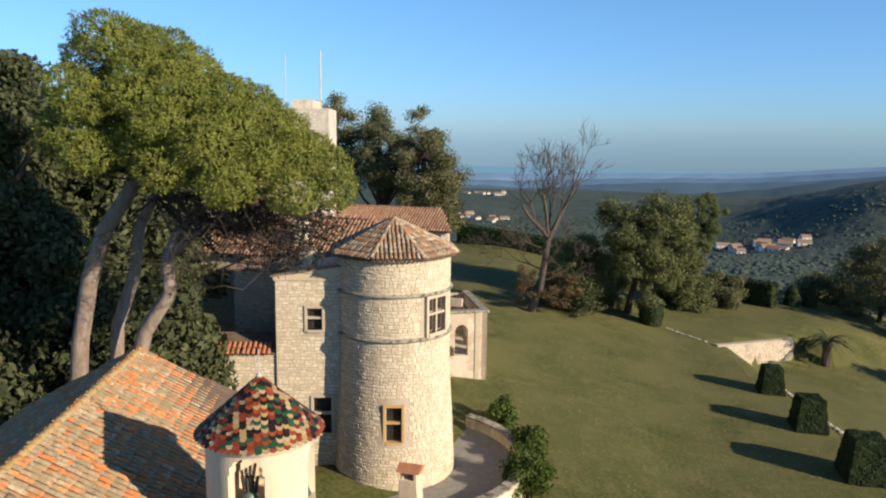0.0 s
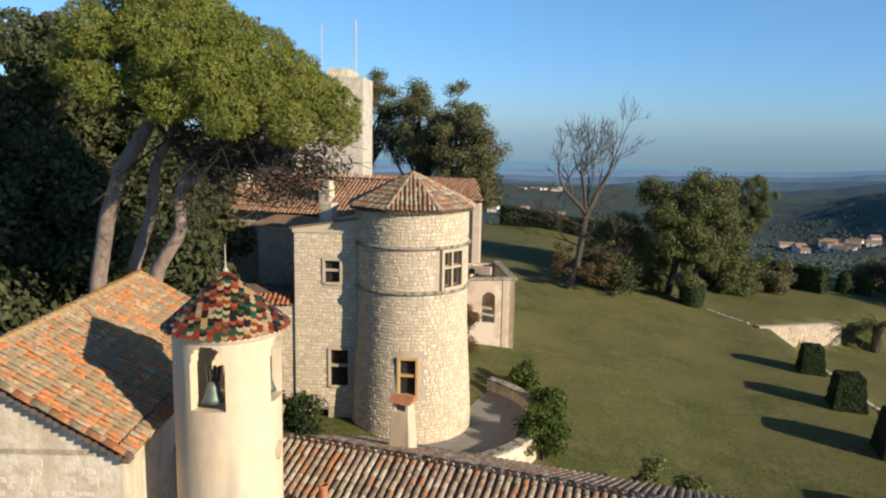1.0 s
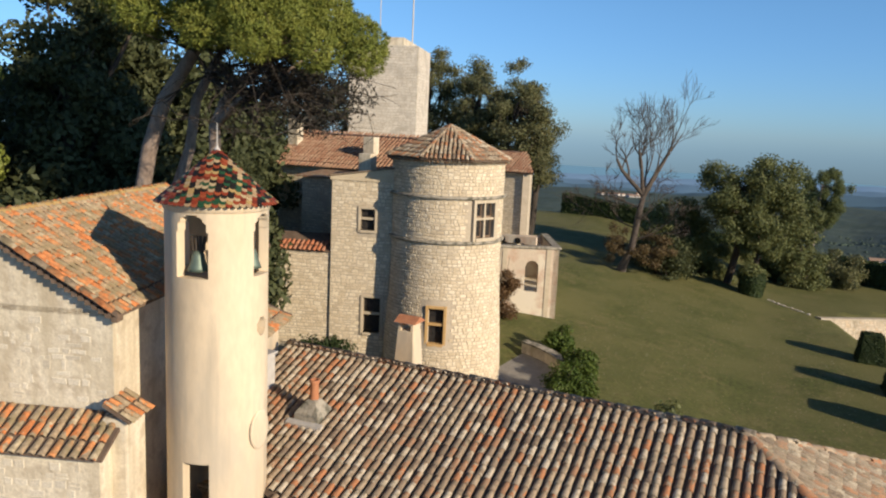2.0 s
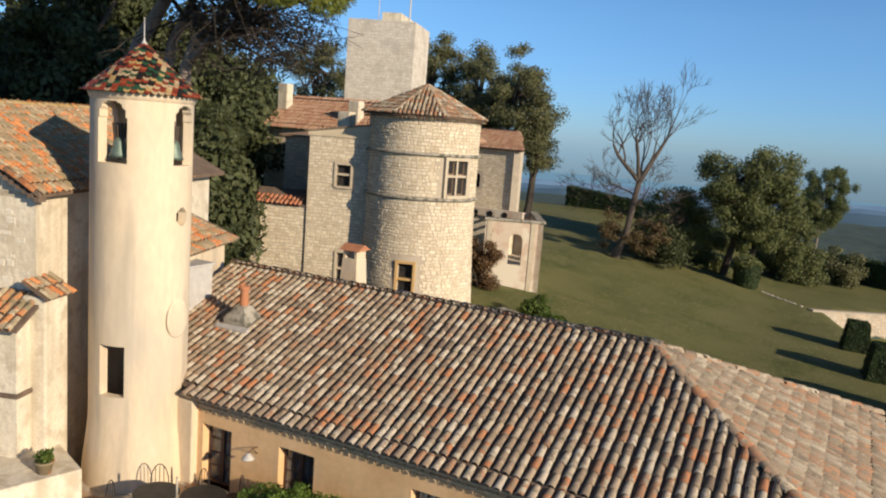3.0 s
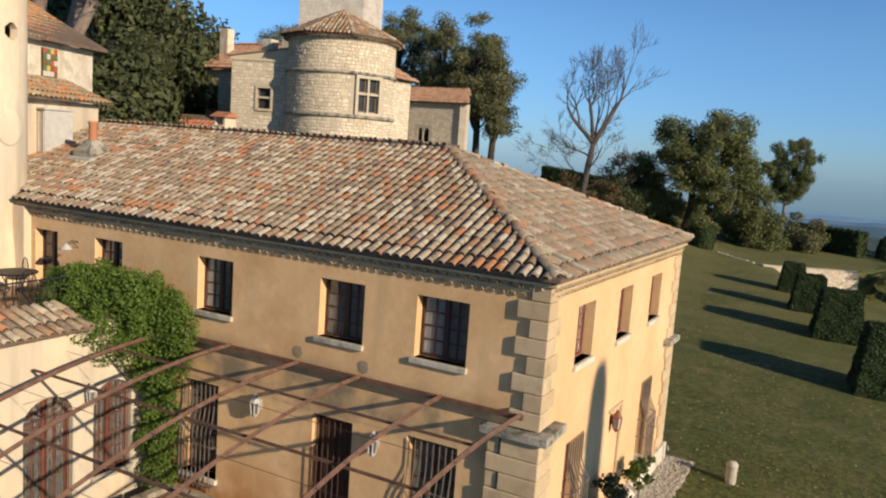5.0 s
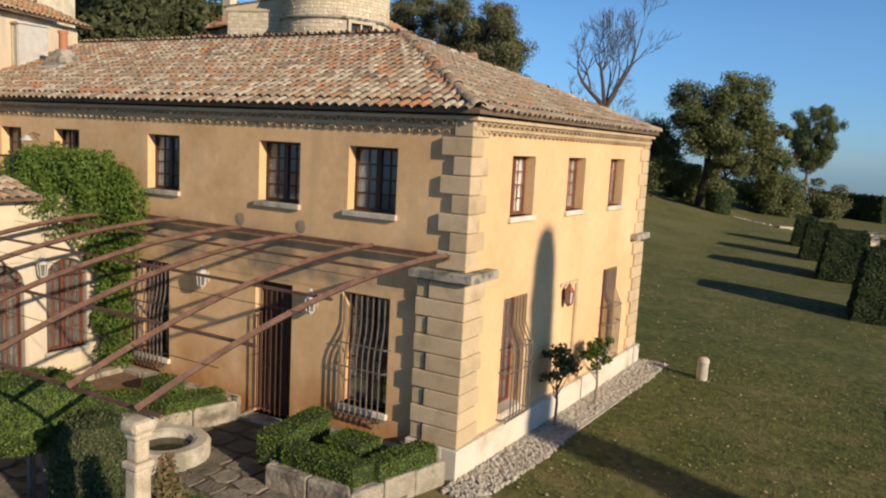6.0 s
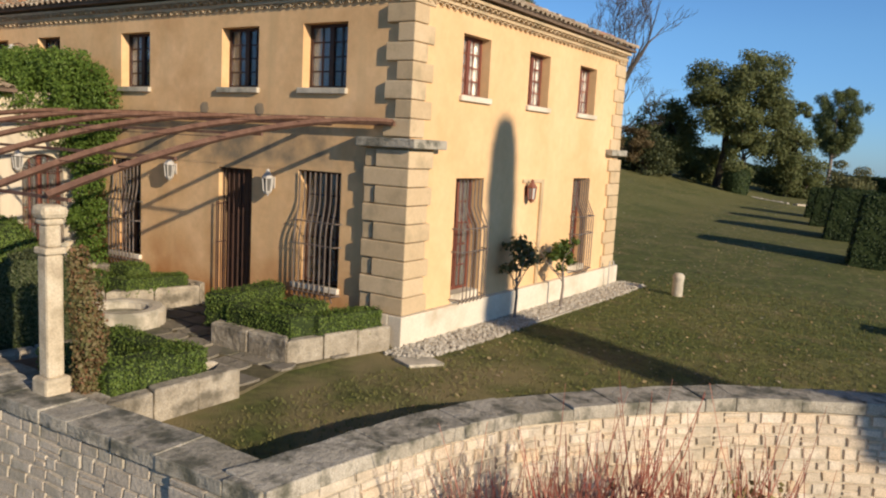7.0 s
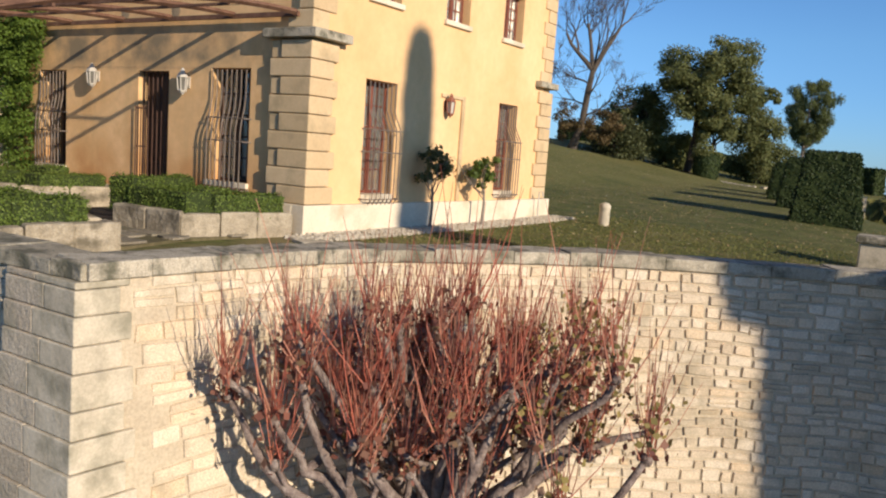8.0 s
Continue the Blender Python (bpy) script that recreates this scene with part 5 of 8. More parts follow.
part("wall_beam", Shape().box((-8.1, -0.09, 3.80), (-0.36, -0.03, 3.88)), RUST, perg)
for x, x2 in ((-0.42, -0.86), (-1.95, -2.05), (-3.7, -3.8), (-5.15, -5.3), (-6.95, -7.05), (-8.6, -8.6)):
    s = Shape().tube([(x + (x2 - x) * k / 14, -5.8 * k / 14 - 0.04, rafter_z(-5.8 * k / 14)) for k in range(15)], 0.05, 4)
    part("rafter", s, RUST, perg)
for y in (-1.45, -2.9, -4.35, -5.75):
    part("cross_beam", Shape().box((-9.2, y - 0.02, rafter_z(y) - 0.07), (-0.55, y + 0.02, rafter_z(y) - 0.03)), RUST, perg)
for y in (-0.7, -2.2, -3.6, -5.0):
    part("wire", Shape().tube([(-9.2, y, rafter_z(y) + 0.045), (-0.5, y, rafter_z(y) + 0.045)], 0.005, 4), IRON, perg)
COLUMN_STONE = material("tan_column_stone", [(0.40, 0.32, 0.22), (0.52, 0.43, 0.30), (0.60, 0.51, 0.37)], 3, 0.95, 0.015, 14, fine=0.18, stain=(0.30, 0.25, 0.17), stain_scale=2.0, stain_at=(0.5, 0.7))
column = thing("stone_column", (-0.86, -5.8, 0.4), "square pale stone column with a moulded capital", "column")
for part_name, w, za, zb, soft in (("base", 0.16, 0.2, 0.64, 0.04), ("shaft", 0.103, 0.62, 2.06, 0.035), ("neck", 0.125, 2.06, 2.14, 0.02), ("collar", 0.088, 2.14, 2.40, 0.03), ("moulding", 0.11, 2.39, 2.47, 0.03), ("capital", 0.15, 2.46, 2.62, 0.06)):
    part(part_name, Shape().box((-0.86 - w, -5.8 - w, za), (-0.86 + w, -5.8 + w, zb)), COLUMN_STONE, column, bevel=soft)
rg = np.random.default_rng(17)
creeper = thing("red_creeper", (-0.6, -5.3, 0.4), "creeper with red and green leaves climbing the column", "creeper")
part("stem", Shape().tube([(-0.72, -5.52, 0.2), (-0.68, -5.48, 1.0), (-0.74, -5.55, 2.0)], [0.03, 0.025, 0.012], 6), DARK_BARK, creeper)
p, d = cloud([((-0.70, -5.46, 0.5), (0.15, 0.2, 0.4)), ((-0.66, -5.44, 1.0), (0.17, 0.22, 0.45)), ((-0.70, -5.47, 1.45), (0.16, 0.2, 0.4)), ((-0.74, -5.53, 1.85), (0.12, 0.15, 0.3))], 6000, rg, 0.3)
quads("leaves", p, d, 0.024, RED_LEAF, creeper, rg, 0.7)

# ---- planted beds ----
EDGING = material("weathered_edging_stone", [(0.26, 0.22, 0.16), (0.36, 0.31, 0.235), (0.46, 0.40, 0.31)], 3.5, 0.95, 0.05, 10, fine=0.25, stain=(0.15, 0.13, 0.095), stain_scale=2.6, stain_at=(0.48, 0.64))
SOIL = material("bare_soil", [(0.16, 0.09, 0.05), (0.24, 0.15, 0.085)], 3, 1, 0.03, 20, fine=0.2)


def bed(outline, z, label, hedges, seed):
    """A raised bed with stone edging, soil and clipped box."""
    cx, cy = sum(p[0] for p in outline) / len(outline), sum(p[1] for p in outline) / len(outline)
    t = thing("planting_bed", (cx, cy, 0), label, "planter", "planting beds")
    n = len(outline)
    for i in range(n):
        (ax, ay), (bx, by) = outline[i], outline[(i + 1) % n]
        d = Vector((bx - ax, by - ay, 0))
        if d.length < 0.2:
            continue
        d.normalize()
        nrm = Vector((-d.y, d.x, 0)) * 0.24
        q = [(ax, ay), (bx, by), (bx + nrm.x - d.x * 0.2, by + nrm.y - d.y * 0.2), (ax + nrm.x + d.x * 0.2, ay + nrm.y + d.y * 0.2)]
        m = max(1, round((Vector((bx - ax, by - ay)).length) / 0.75))
        for e in range(m):
            f0, f1 = (e + (0.008 if e else 0)) / m, (e + 1 - (0.008 if e < m - 1 else 0)) / m
            qe = [(q[i0][0] + (q[i1][0] - q[i0][0]) * ff, q[i0][1] + (q[i1][1] - q[i0][1]) * ff) for i0, i1, ff in ((0, 1, f0), (0, 1, f1), (3, 2, f1), (3, 2, f0))]
            part("edging_stone", Shape().prism(qe, -0.3, z + 0.014 * math.sin(i * 5 + e * 2.3)), EDGING, t, bevel=0.035)
    inner = [(x + (cx - x) * 0.06, y + (cy - y) * 0.06) for x, y in outline]
    part("soil", Shape().prism(inner, -0.2, z - 0.12), SOIL, t)
    for k, (poly, h) in enumerate(hedges):
        core = Shape().prism(poly, z - 0.15, lambda x, y: z + h)
        area = abs(sum(a[0] * b[1] - b[0] * a[1] for a, b in zip(poly, poly[1:] + poly[:1]))) / 2
        hx, hy = poly[0]
        clipped("box_hedge", core, (hx, hy, z - 0.12), BOX_LEAF, int(4000 + area * 6500), 0.022, "low clipped box hedge in the raised bed", "hedge", "box hedges", seed + k, 0.022)
    return t


def rect(a, b, c, d):
    return [(a, b), (c, b), (c, d), (a, d)]


bed([(-2.38, -2.2), (-0.62, -2.22), (-0.10, -0.25), (-0.6, -0.12), (-2.95, -0.15)], 0.42, "raised bed with stone edging and clipped box",
    [([(-2.2, -2.0), (-0.75, -2.02), (-0.62, -1.62), (-2.2, -1.6)], 0.30), ([(-0.85, -1.62), (-0.52, -1.62), (-0.22, -0.4), (-0.62, -0.35)], 0.28), ([(-2.72, -2.0), (-2.22, -1.9), (-2.40, -0.5), (-2.8, -0.5)], 0.42), (rect(-1.85, -1.30, -1.15, -0.70), 0.30)], 200)
bed([(-3.2, -5.6), (-0.15, -5.62), (-0.12, -3.62), (-0.55, -3.6), (-2.9, -4.0)], 0.40, "raised bed with stone edging beside the column",
    [([(-1.9, -5.35), (-0.45, -5.35), (-0.45, -4.95), (-1.9, -4.95)], 0.28), ([(-0.85, -4.95), (-0.42, -4.95), (-0.42, -3.95), (-0.85, -3.95)], 0.28), (rect(-2.3, -4.3, -0.9, -3.95), 0.26)], 210)
bed([(-8.6, -2.6), (-6.6, -2.75), (-5.4, -2.1), (-4.85, -0.35), (-5.0, -0.1), (-8.6, -0.1)], 0.46, "raised bed with stone edging below the ivy",
    [([(-7.2, -2.45), (-6.5, -2.45), (-5.7, -1.9), (-6.2, -1.55)], 0.24), ([(-5.75, -1.8), (-5.3, -1.75), (-5.0, -0.55), (-5.4, -0.45)], 0.20), (rect(-8.4, -2.4, -7.2, -1.9), 0.24), (rect(-6.6, -1.2, -6.0, -0.7), 0.3)], 220)
basin = thing("stone_basin", (-4.55, -2.35, 0), "round stone fountain basin with dark water", "basin")
part("rim", Shape().lathe([(0.46, 0.1), (0.46, 0.34), (0.53, 0.37), (0.7, 0.37), (0.76, 0.32), (0.74, 0.0), (0.74, -0.2)], 22, (-4.55, -2.35, 0), wobble=0.05), PALE_STONE, basin)
part("water", Shape().lathe([(0.47, 0.22), (0, 0.22)], 22, (-4.55, -2.35, 0)), material("dark_pond_water", [(0.03, 0.035, 0.02), (0.05, 0.05, 0.03)], 3, 0.08), basin)
PAVING = material("old_stone_paving", [(0.13, 0.115, 0.085), (0.20, 0.175, 0.135), (0.28, 0.245, 0.19)], 5, 0.97, 0.06, 9, fine=0.4, vary=0.5, stain=(0.10, 0.10, 0.06), stain_scale=1.4, stain_at=(0.5, 0.7))
paving = structure("pavement", Shape().prism([(-9.2, -5.9), (-0.2, -5.9), (-0.2, -3.5), (-0.5, -2.3), (-0.2, -0.1), (-9.2, -0.1)], -0.2, 0.035), EARTH, "worn stone paving between the beds")
rp = random.Random(9)
y = -5.8
while y < -0.2:
    x = -9.1 + rp.uniform(0, 0.3)
    hgt = rp.uniform(0.38, 0.6)
    while x < 0.0:
        w = rp.uniform(0.4, 0.85)
        if x + w < -0.25:
            me = mesh_of(Shape().prism([(rp.uniform(0.01, 0.09), rp.uniform(0.01, 0.09)), (w * 0.5, rp.uniform(0.0, 0.05)), (w - rp.uniform(0.01, 0.09), rp.uniform(0.01, 0.09)), (w - rp.uniform(0.0, 0.05), hgt * 0.5), (w - rp.uniform(0.01, 0.1), hgt - rp.uniform(0.01, 0.08)), (w * 0.45, hgt - rp.uniform(0, 0.04)), (rp.uniform(0.01, 0.09), hgt - rp.uniform(0.01, 0.08))], 0, 0.018 + rp.uniform(0, 0.035)), PAVING, "paving_stone")
            PIECES.append(("paving_stone", me, Matrix.Translation((x, y, 0.032)), paving))
        x += w
    y += hgt
# ball-headed bay on several stems
bay = Shape().lathe([(0, 1.7), (0.45, 1.62), (0.72, 1.35), (0.75, 1.0), (0.6, 0.72), (0.2, 0.62), (0, 0.6)], 16, (-4.75, -4.6, 0.35))
b = clipped("bay_topiary", bay, (-4.75, -4.6, 0.05), BOX_LEAF, 24000, 0.024, "clipped bay ball on slender bare stems", "shrub", "", 230, 0.03)
for dx, dy in ((-0.12, 0.05), (0.02, -0.1), (0.14, 0.08)):
    part("stem", Shape().tube([(-4.75 + dx, -4.6 + dy, 0.0), (-4.75 + dx * 0.7, -4.6 + dy * 0.7, 1.1)], 0.035, 6), PALE_BARK, b)
clipped("bay_topiary", Shape().lathe([(0, 1.45), (0.35, 1.38), (0.55, 1.0), (0.58, 0.55), (0.5, 0.05), (0.42, 0)], 16, (-3.5, -4.5, 0.2)), (-3.5, -4.5, 0.0), HOLM_LEAF, 20000, 0.024, "rounded dark green clipped bush by the wall", "shrub", "", 231, 0.03)
# gravel margin and young trees along the sunny wall
GRAVEL = material("pale_gravel", [(0.30, 0.265, 0.21), (0.42, 0.375, 0.305), (0.55, 0.50, 0.42)], 12, 0.95, 0.015, 60, vary=0.5)
rgv = random.Random(2)
gr = Shape()
for k in range(3600):
    y = rgv.uniform(-0.55, 9.7)
    x = east_x(y) + rgv.uniform(0.12, 0.86 + 0.08 * math.sin(y))
    r = rgv.uniform(0.014, 0.042)
    m = Matrix.Translation((x, y, lawn_z(x, y) + 0.02)) @ pose(0, 0, 0, rgv.uniform(0, 50), rgv.uniform(0, 50), rgv.uniform(0, 360))
    gr.box((-r, -r * 0.8, -r * 0.6), (r, r * 0.8, r * 0.6), m)
tagged(part("gravel", gr, GRAVEL, None, bevel=0.0), "strip of pale pebbles along the house wall", "gravel", kind="stuff")
structure("gravel_bed", Shape().prism([(east_x(0) + 0.1, -0.5), (0.68, -0.5), (1.14, 9.8), (east_x(9.8), 9.8)], -0.4, lambda x, y: lawn_z(x, y) + 0.012), GRAVEL, "pale gravel margin beside the house")
for k, (x, y, h, leaf) in enumerate([(0.36, 3.45, 1.45, HOLM_LEAF), (0.58, 5.3, 1.4, GREEN_LEAF)]):
    t = thing("young_orange_tree", (x, y, 0), "young leafy tree in the gravel by the sunny wall", "tree", "young trees by the wall")
    part("trunk", Shape().tube([(x, y, -0.1), (x + 0.03, y, 0.5), (x, y + 0.02, 0.9)], [0.035, 0.028, 0.02], 6), PALE_BARK, t)
    lb = Shape()
    rr = np.random.default_rng(300 + k)
    for _ in range(9):
        limb(lb, (x, y, 0.6 + rr.uniform(0, 0.3)), (x + rr.normal(0, 0.3), y + rr.normal(0, 0.35), h + rr.uniform(-0.4, 0.2)), 0.014, 0.005, rr, 0.1, 4)
    part("twigwork", lb, PALE_BARK, t, kind="stuff")
    p, d = cloud(spread((x, y, h - 0.15), (0.38, 0.45, 0.42), 14, 0.17, rr, -0.9), 650, rr, 0.1)
    quads("crown", p, d, 0.06, leaf, t, rr)
post = thing("stone_bollard", (2.17, 9.03, lawn_z(2.17, 9.03)), "short worn stone post standing on the lawn", "bollard")
part("shaft", Shape().lathe([(0.14, -0.2), (0.14, 0.42), (0.155, 0.46), (0.15, 0.52), (0.10, 0.58), (0, 0.6)], 14, (2.17, 9.03, lawn_z(2.17, 9.03)), wobble=0.06), PALE_STONE, post, smooth=True)
slab = thing("stone_slab", (0.8, -0.6, 0), "flat pale stone slab lying in the grass", "slab")
part("top", Shape().prism([(0.35, -0.75), (0.8, -0.95), (1.15, -0.45), (0.75, -0.28)], -0.1, 0.05), PALE_STONE, slab, bevel=0.01)
tap = thing("garden_tap", (0.5, 8.6, 0.3), "thin garden tap pipe by the wall corner", "tap")
part("pipe", Shape().tube([(0.46, 8.6, -0.05), (0.46, 8.6, 0.75), (0.56, 8.6, 0.77), (0.58, 8.6, 0.65)], 0.018, 6), LANTERN_GREY, tap)
for x in (-5.3, -3.72):
    mark = Shape().lathe([(0.13, 0.0), (0.09, 0.004), (0, 0.005)], 16, wobble=0.3)
    mk = MS @ Matrix.Translation((x, -0.004, 4.02)) @ pose(0, 0, 0, 90, 0, 0)
    mark.v = [tuple(mk @ Vector(p)) for p in mark.v]
    part("soot_mark", mark, material("soot_stain", [(0.26, 0.20, 0.13), (0.36, 0.27, 0.17)], 6, 1.0, fine=0.2), house)


# ---- bell tower ----
def shell(c, r_of, thick, z0, z1, nseg, dz, openings=()):
    """A round wall with openings cut right through; openings(angle, z) are tests."""
    s = Shape()
    nz = int(round((z1 - z0) / dz))
    zs = [z0 + (z1 - z0) * j / nz for j in range(nz + 1)]
    keep = [[not any(f(360 * (i + 0.5) / nseg - 180, (zs[j] + zs[j + 1]) / 2) for f in openings) for j in range(nz)] for i in range(nseg)]
    for inner in (0, 1):
        for i in range(nseg):
            a = radians(360 * i / nseg - 180)
            for z in zs:
                r = r_of(z) - thick * inner
                s.v.append((c[0] + r * math.cos(a), c[1] + r * math.sin(a), z))
    m = nz + 1

    def at(i, j, inner):
        return (inner * nseg + i % nseg) * m + j
    for i in range(nseg):
        for j in range(nz):
            if keep[i][j]:
                s.f.append((at(i, j, 0), at(i + 1, j, 0), at(i + 1, j + 1, 0), at(i, j + 1, 0)))
                s.f.append((at(i, j + 1, 1), at(i + 1, j + 1, 1), at(i + 1, j, 1), at(i, j, 1)))
                if not keep[i - 1][j]:
                    s.f.append((at(i, j, 0), at(i, j + 1, 0), at(i, j + 1, 1), at(i, j, 1)))
                if not keep[(i + 1) % nseg][j]:
                    s.f.append((at(i + 1, j, 1), at(i + 1, j + 1, 1), at(i + 1, j + 1, 0), at(i + 1, j, 0)))
                if j == nz - 1 or not keep[i][j + 1]:
                    s.f.append((at(i, j + 1, 0), at(i + 1, j + 1, 0), at(i + 1, j + 1, 1), at(i, j + 1, 1)))
                if j == 0 or not keep[i][j - 1]:
                    s.f.append((at(i, j, 1), at(i + 1, j, 1), at(i + 1, j, 0), at(i, j, 0)))
    return s


def turn(a, b):
    return (a - b + 180) % 360 - 180


def arch(center, half, z0, spring, r_m):
    """An arched opening, half its width in degrees; r_m: metres to a degree."""
    def test(a, z):
        d = abs(turn(a, center))
        if d > half or z < z0:
            return False
        return z < spring or math.hypot(d * r_m, z - spring) < half * r_m
    return test


BT = (-15.24, -0.28)
bell_tower = thing("bell_tower", (*BT, 4.1), "round cream rendered bell tower with a conical glazed tile roof", "tower")


def bt_r(z):
    return 1.07 + 0.14 * (1 - smooth01(4.1, 5.8, z))


DEG = 1.07 * math.pi / 180
holes = [arch(-77 + 90 * k, 18.0, 11.40, 12.36, DEG) for k in range(4)]
holes.append(lambda a, z: abs(turn(a, -74)) < 15.5 and 6.26 < z < 7.42)
holes.append(lambda a, z: math.hypot(turn(a, 10) * DEG, z - 10.28) < 0.2)
part("body", shell(BT, bt_r, 0.2, 4.0, 12.86, 180, 0.034, holes), CREAM, bell_tower)
part("cornice", Shape().lathe([(1.05, 12.72), (1.09, 12.74), (1.11, 12.82), (1.14, 12.9), (0.9, 12.92)], 60, (*BT, 0)), CREAM, bell_tower, smooth=True)
part("floor", Shape().lathe([(1.0, 11.25), (1.0, 11.3), (0, 11.3)], 30, (*BT, 0)), CREAM, bell_tower)
a = radians(6)
med = Shape().lathe([(0.36, 0), (0.36, 0.03), (0.33, 0.05), (0, 0.05)], 24)
mm = Matrix.Translation((BT[0] + 1.05 * math.cos(a), BT[1] + 1.05 * math.sin(a), 7.98)) @ pose(0, 0, 0, 0, 90, 6) @ Matrix.Diagonal((1.25, 0.95, 1, 1))
med.v = [tuple(mm @ Vector(p)) for p in med.v]
part("medallion", med, CREAM, bell_tower, "blind oval medallion")
part("roof_cone", Shape().lathe([(1.16, 12.88), (1.16, 12.91), (0.58, 13.42), (0, 13.95)], 40, (*BT, 0)), DECK, bell_tower)
GLAZE = material("glazed_fish_scale_tile", [(0.23, 0.042, 0.02), (0.016, 0.014, 0.012), (0.40, 0.27, 0.11), (0.26, 0.055, 0.024), (0.022, 0.07, 0.035), (0.02, 0.016, 0.014), (0.29, 0.07, 0.03), (0.44, 0.33, 0.19), (0.17, 0.032, 0.018), (0.02, 0.018, 0.016), (0.38, 0.26, 0.15), (0.03, 0.085, 0.045), (0.27, 0.06, 0.025)],
                 3, 0.5, 0.002, 30, vary=0.97, spec=0.2, steps=True)
scale_piece = Shape()
vs = [(-0.075, 0.0, 0.0), (0.075, 0.0, 0.0)]
ang = [(0.085 * math.cos(radians(q)), -0.07 - 0.085 * math.sin(radians(q)) * 0.9) for q in (0, 45, 90, 135, 180)]
top = [(-0.08, 0.06, 0.0), (0.08, 0.06, 0.0)] + [(x, y, 0.014) for x, y in ang]
scale_piece.add(top + [(x, y, z - 0.016) for x, y, z in top], [(1, 0, 6, 5, 4, 3, 2), (2, 3, 10, 9), (3, 4, 11, 10), (4, 5, 12, 11), (5, 6, 13, 12), (6, 0, 7, 13), (1, 2, 9, 8)])
scale_me = mesh_of(scale_piece, GLAZE, "glazed_tile")
tilt = math.degrees(math.atan2(1.06, 1.17))
rows = 19
spots = []
for j in range(rows):
    f = (j + 0.3) / (rows + 0.2)
    r, z = 1.20 * (1 - f), 12.92 + 1.06 * f
    n = max(4, int(2 * math.pi * r / 0.128))
    for i in range(n):
        a = 360 * (i + 0.5 * (j % 2)) / n
        spots.append((turn(a, -60), Matrix.Translation((BT[0] + r * math.cos(radians(a)), BT[1] + r * math.sin(radians(a)), z + 0.012)) @ pose(0, 0, 0, 0, 0, a + 90) @ pose(0, 0, 0, tilt - 4, 0, 0) @ Matrix.Diagonal((0.77, 0.8, 1, 1))))
spots.sort(key=lambda q: abs(q[0]))
rest = Shape()
for n, (_, m) in enumerate(spots):
    if n < 290:
        PIECES.append(("glazed_tile", scale_me, m, bell_tower))
    else:
        rest.add([m @ Vector(p) for p in scale_piece.v], scale_piece.f)
part("glazed_tilework", rest, GLAZE, bell_tower, kind="stuff")
part("finial", Shape().lathe([(0.07, 13.9), (0.06, 13.98), (0.025, 14.03), (0.014, 14.1), (0.008, 14.52), (0, 14.53)], 8, (*BT, 0)), LANTERN_GREY, bell_tower)
BRONZE = material("green_bronze", [(0.13, 0.17, 0.13), (0.20, 0.25, 0.20)], 5, 0.55, metal=0.5)
for ang in (-77, 13):
    d = Vector((math.cos(radians(ang)), math.sin(radians(ang)), 0))
    c = Vector((BT[0], BT[1], 11.52)) + d * 0.78
    bell = thing("bell", c, "green bronze bell hanging in an arched belfry opening", "bell", "belfry bells")
    part("body", Shape().lathe([(0.0, 0.02), (0.17, 0.02), (0.225, 0.0), (0.19, 0.08), (0.15, 0.2), (0.13, 0.32), (0.09, 0.4), (0, 0.42)], 20, c), BRONZE, bell, smooth=True)
    part("clapper", Shape().tube([c + Vector((0, 0, 0.3)), c + Vector((0, 0, -0.05))], [0.015, 0.04], 6), IRON, bell)
    sd = Vector((-d.y, d.x, 0))
    y = Shape()
    for q in range(4):
        y.tube([c + sd * (0.07 * (q - 1.5)) + Vector((0, 0, 0.4)), c + sd * (0.1 * (q - 1.5)) + Vector((0, 0, 0.72))], 0.035, 6)
    part("headstock", y, DARK_BARK, bell, "weathered wooden headstock")

# ---- chapel ----
CE, CN = Vector((0.943, 0.331, 0)), Vector((-0.331, 0.943, 0))
C0 = Vector((-16.36, -2.13, 0))


def chapel_at(e, n, z):
    p = C0 + CE * e + CN * n
    return Vector((p.x, p.y, z))


def chapel_box(e0, e1, n0, n1, z0, z1):
    q = [chapel_at(e0, n0, 0), chapel_at(e1, n0, 0), chapel_at(e1, n1, 0), chapel_at(e0, n1, 0)]
    return Shape().prism([(p.x, p.y) for p in q], z0, z1)


chapel = thing("chapel", chapel_at(-3.6, 4, 4), "old rendered stone chapel with a worn orange tile roof", "chapel")
part("wall", chapel_box(-5.85, -0.1, 0.25, 8.75, 2.0, 10.62), OLD_RENDER, chapel)
gab = Shape()
tri = [chapel_at(-5.85, 0.25, 10.5), chapel_at(-0.1, 0.25, 10.5), chapel_at(-2.95, 0.25, 12.3)]
back = [chapel_at(-5.85, 0.6, 10.5), chapel_at(-0.1, 0.6, 10.5), chapel_at(-2.95, 0.6, 12.3)]
gab.add(tri + back, [(0, 1, 2), (5, 4, 3), (0, 3, 4, 1), (1, 4, 5, 2), (2, 5, 3, 0)])
part("gable", gab, OLD_RENDER, chapel)
cr = Shape()
pts = [chapel_at(0.15, 0, 10.66), chapel_at(0.3, 9.0, 10.72), chapel_at(-2.9, 8.6, 12.42), chapel_at(-2.95, 0, 12.42), chapel_at(-6.1, 0, 10.66), chapel_at(-6.1, 8.9, 10.72)]
low = [p - Vector((0, 0, 0.1)) for p in pts]
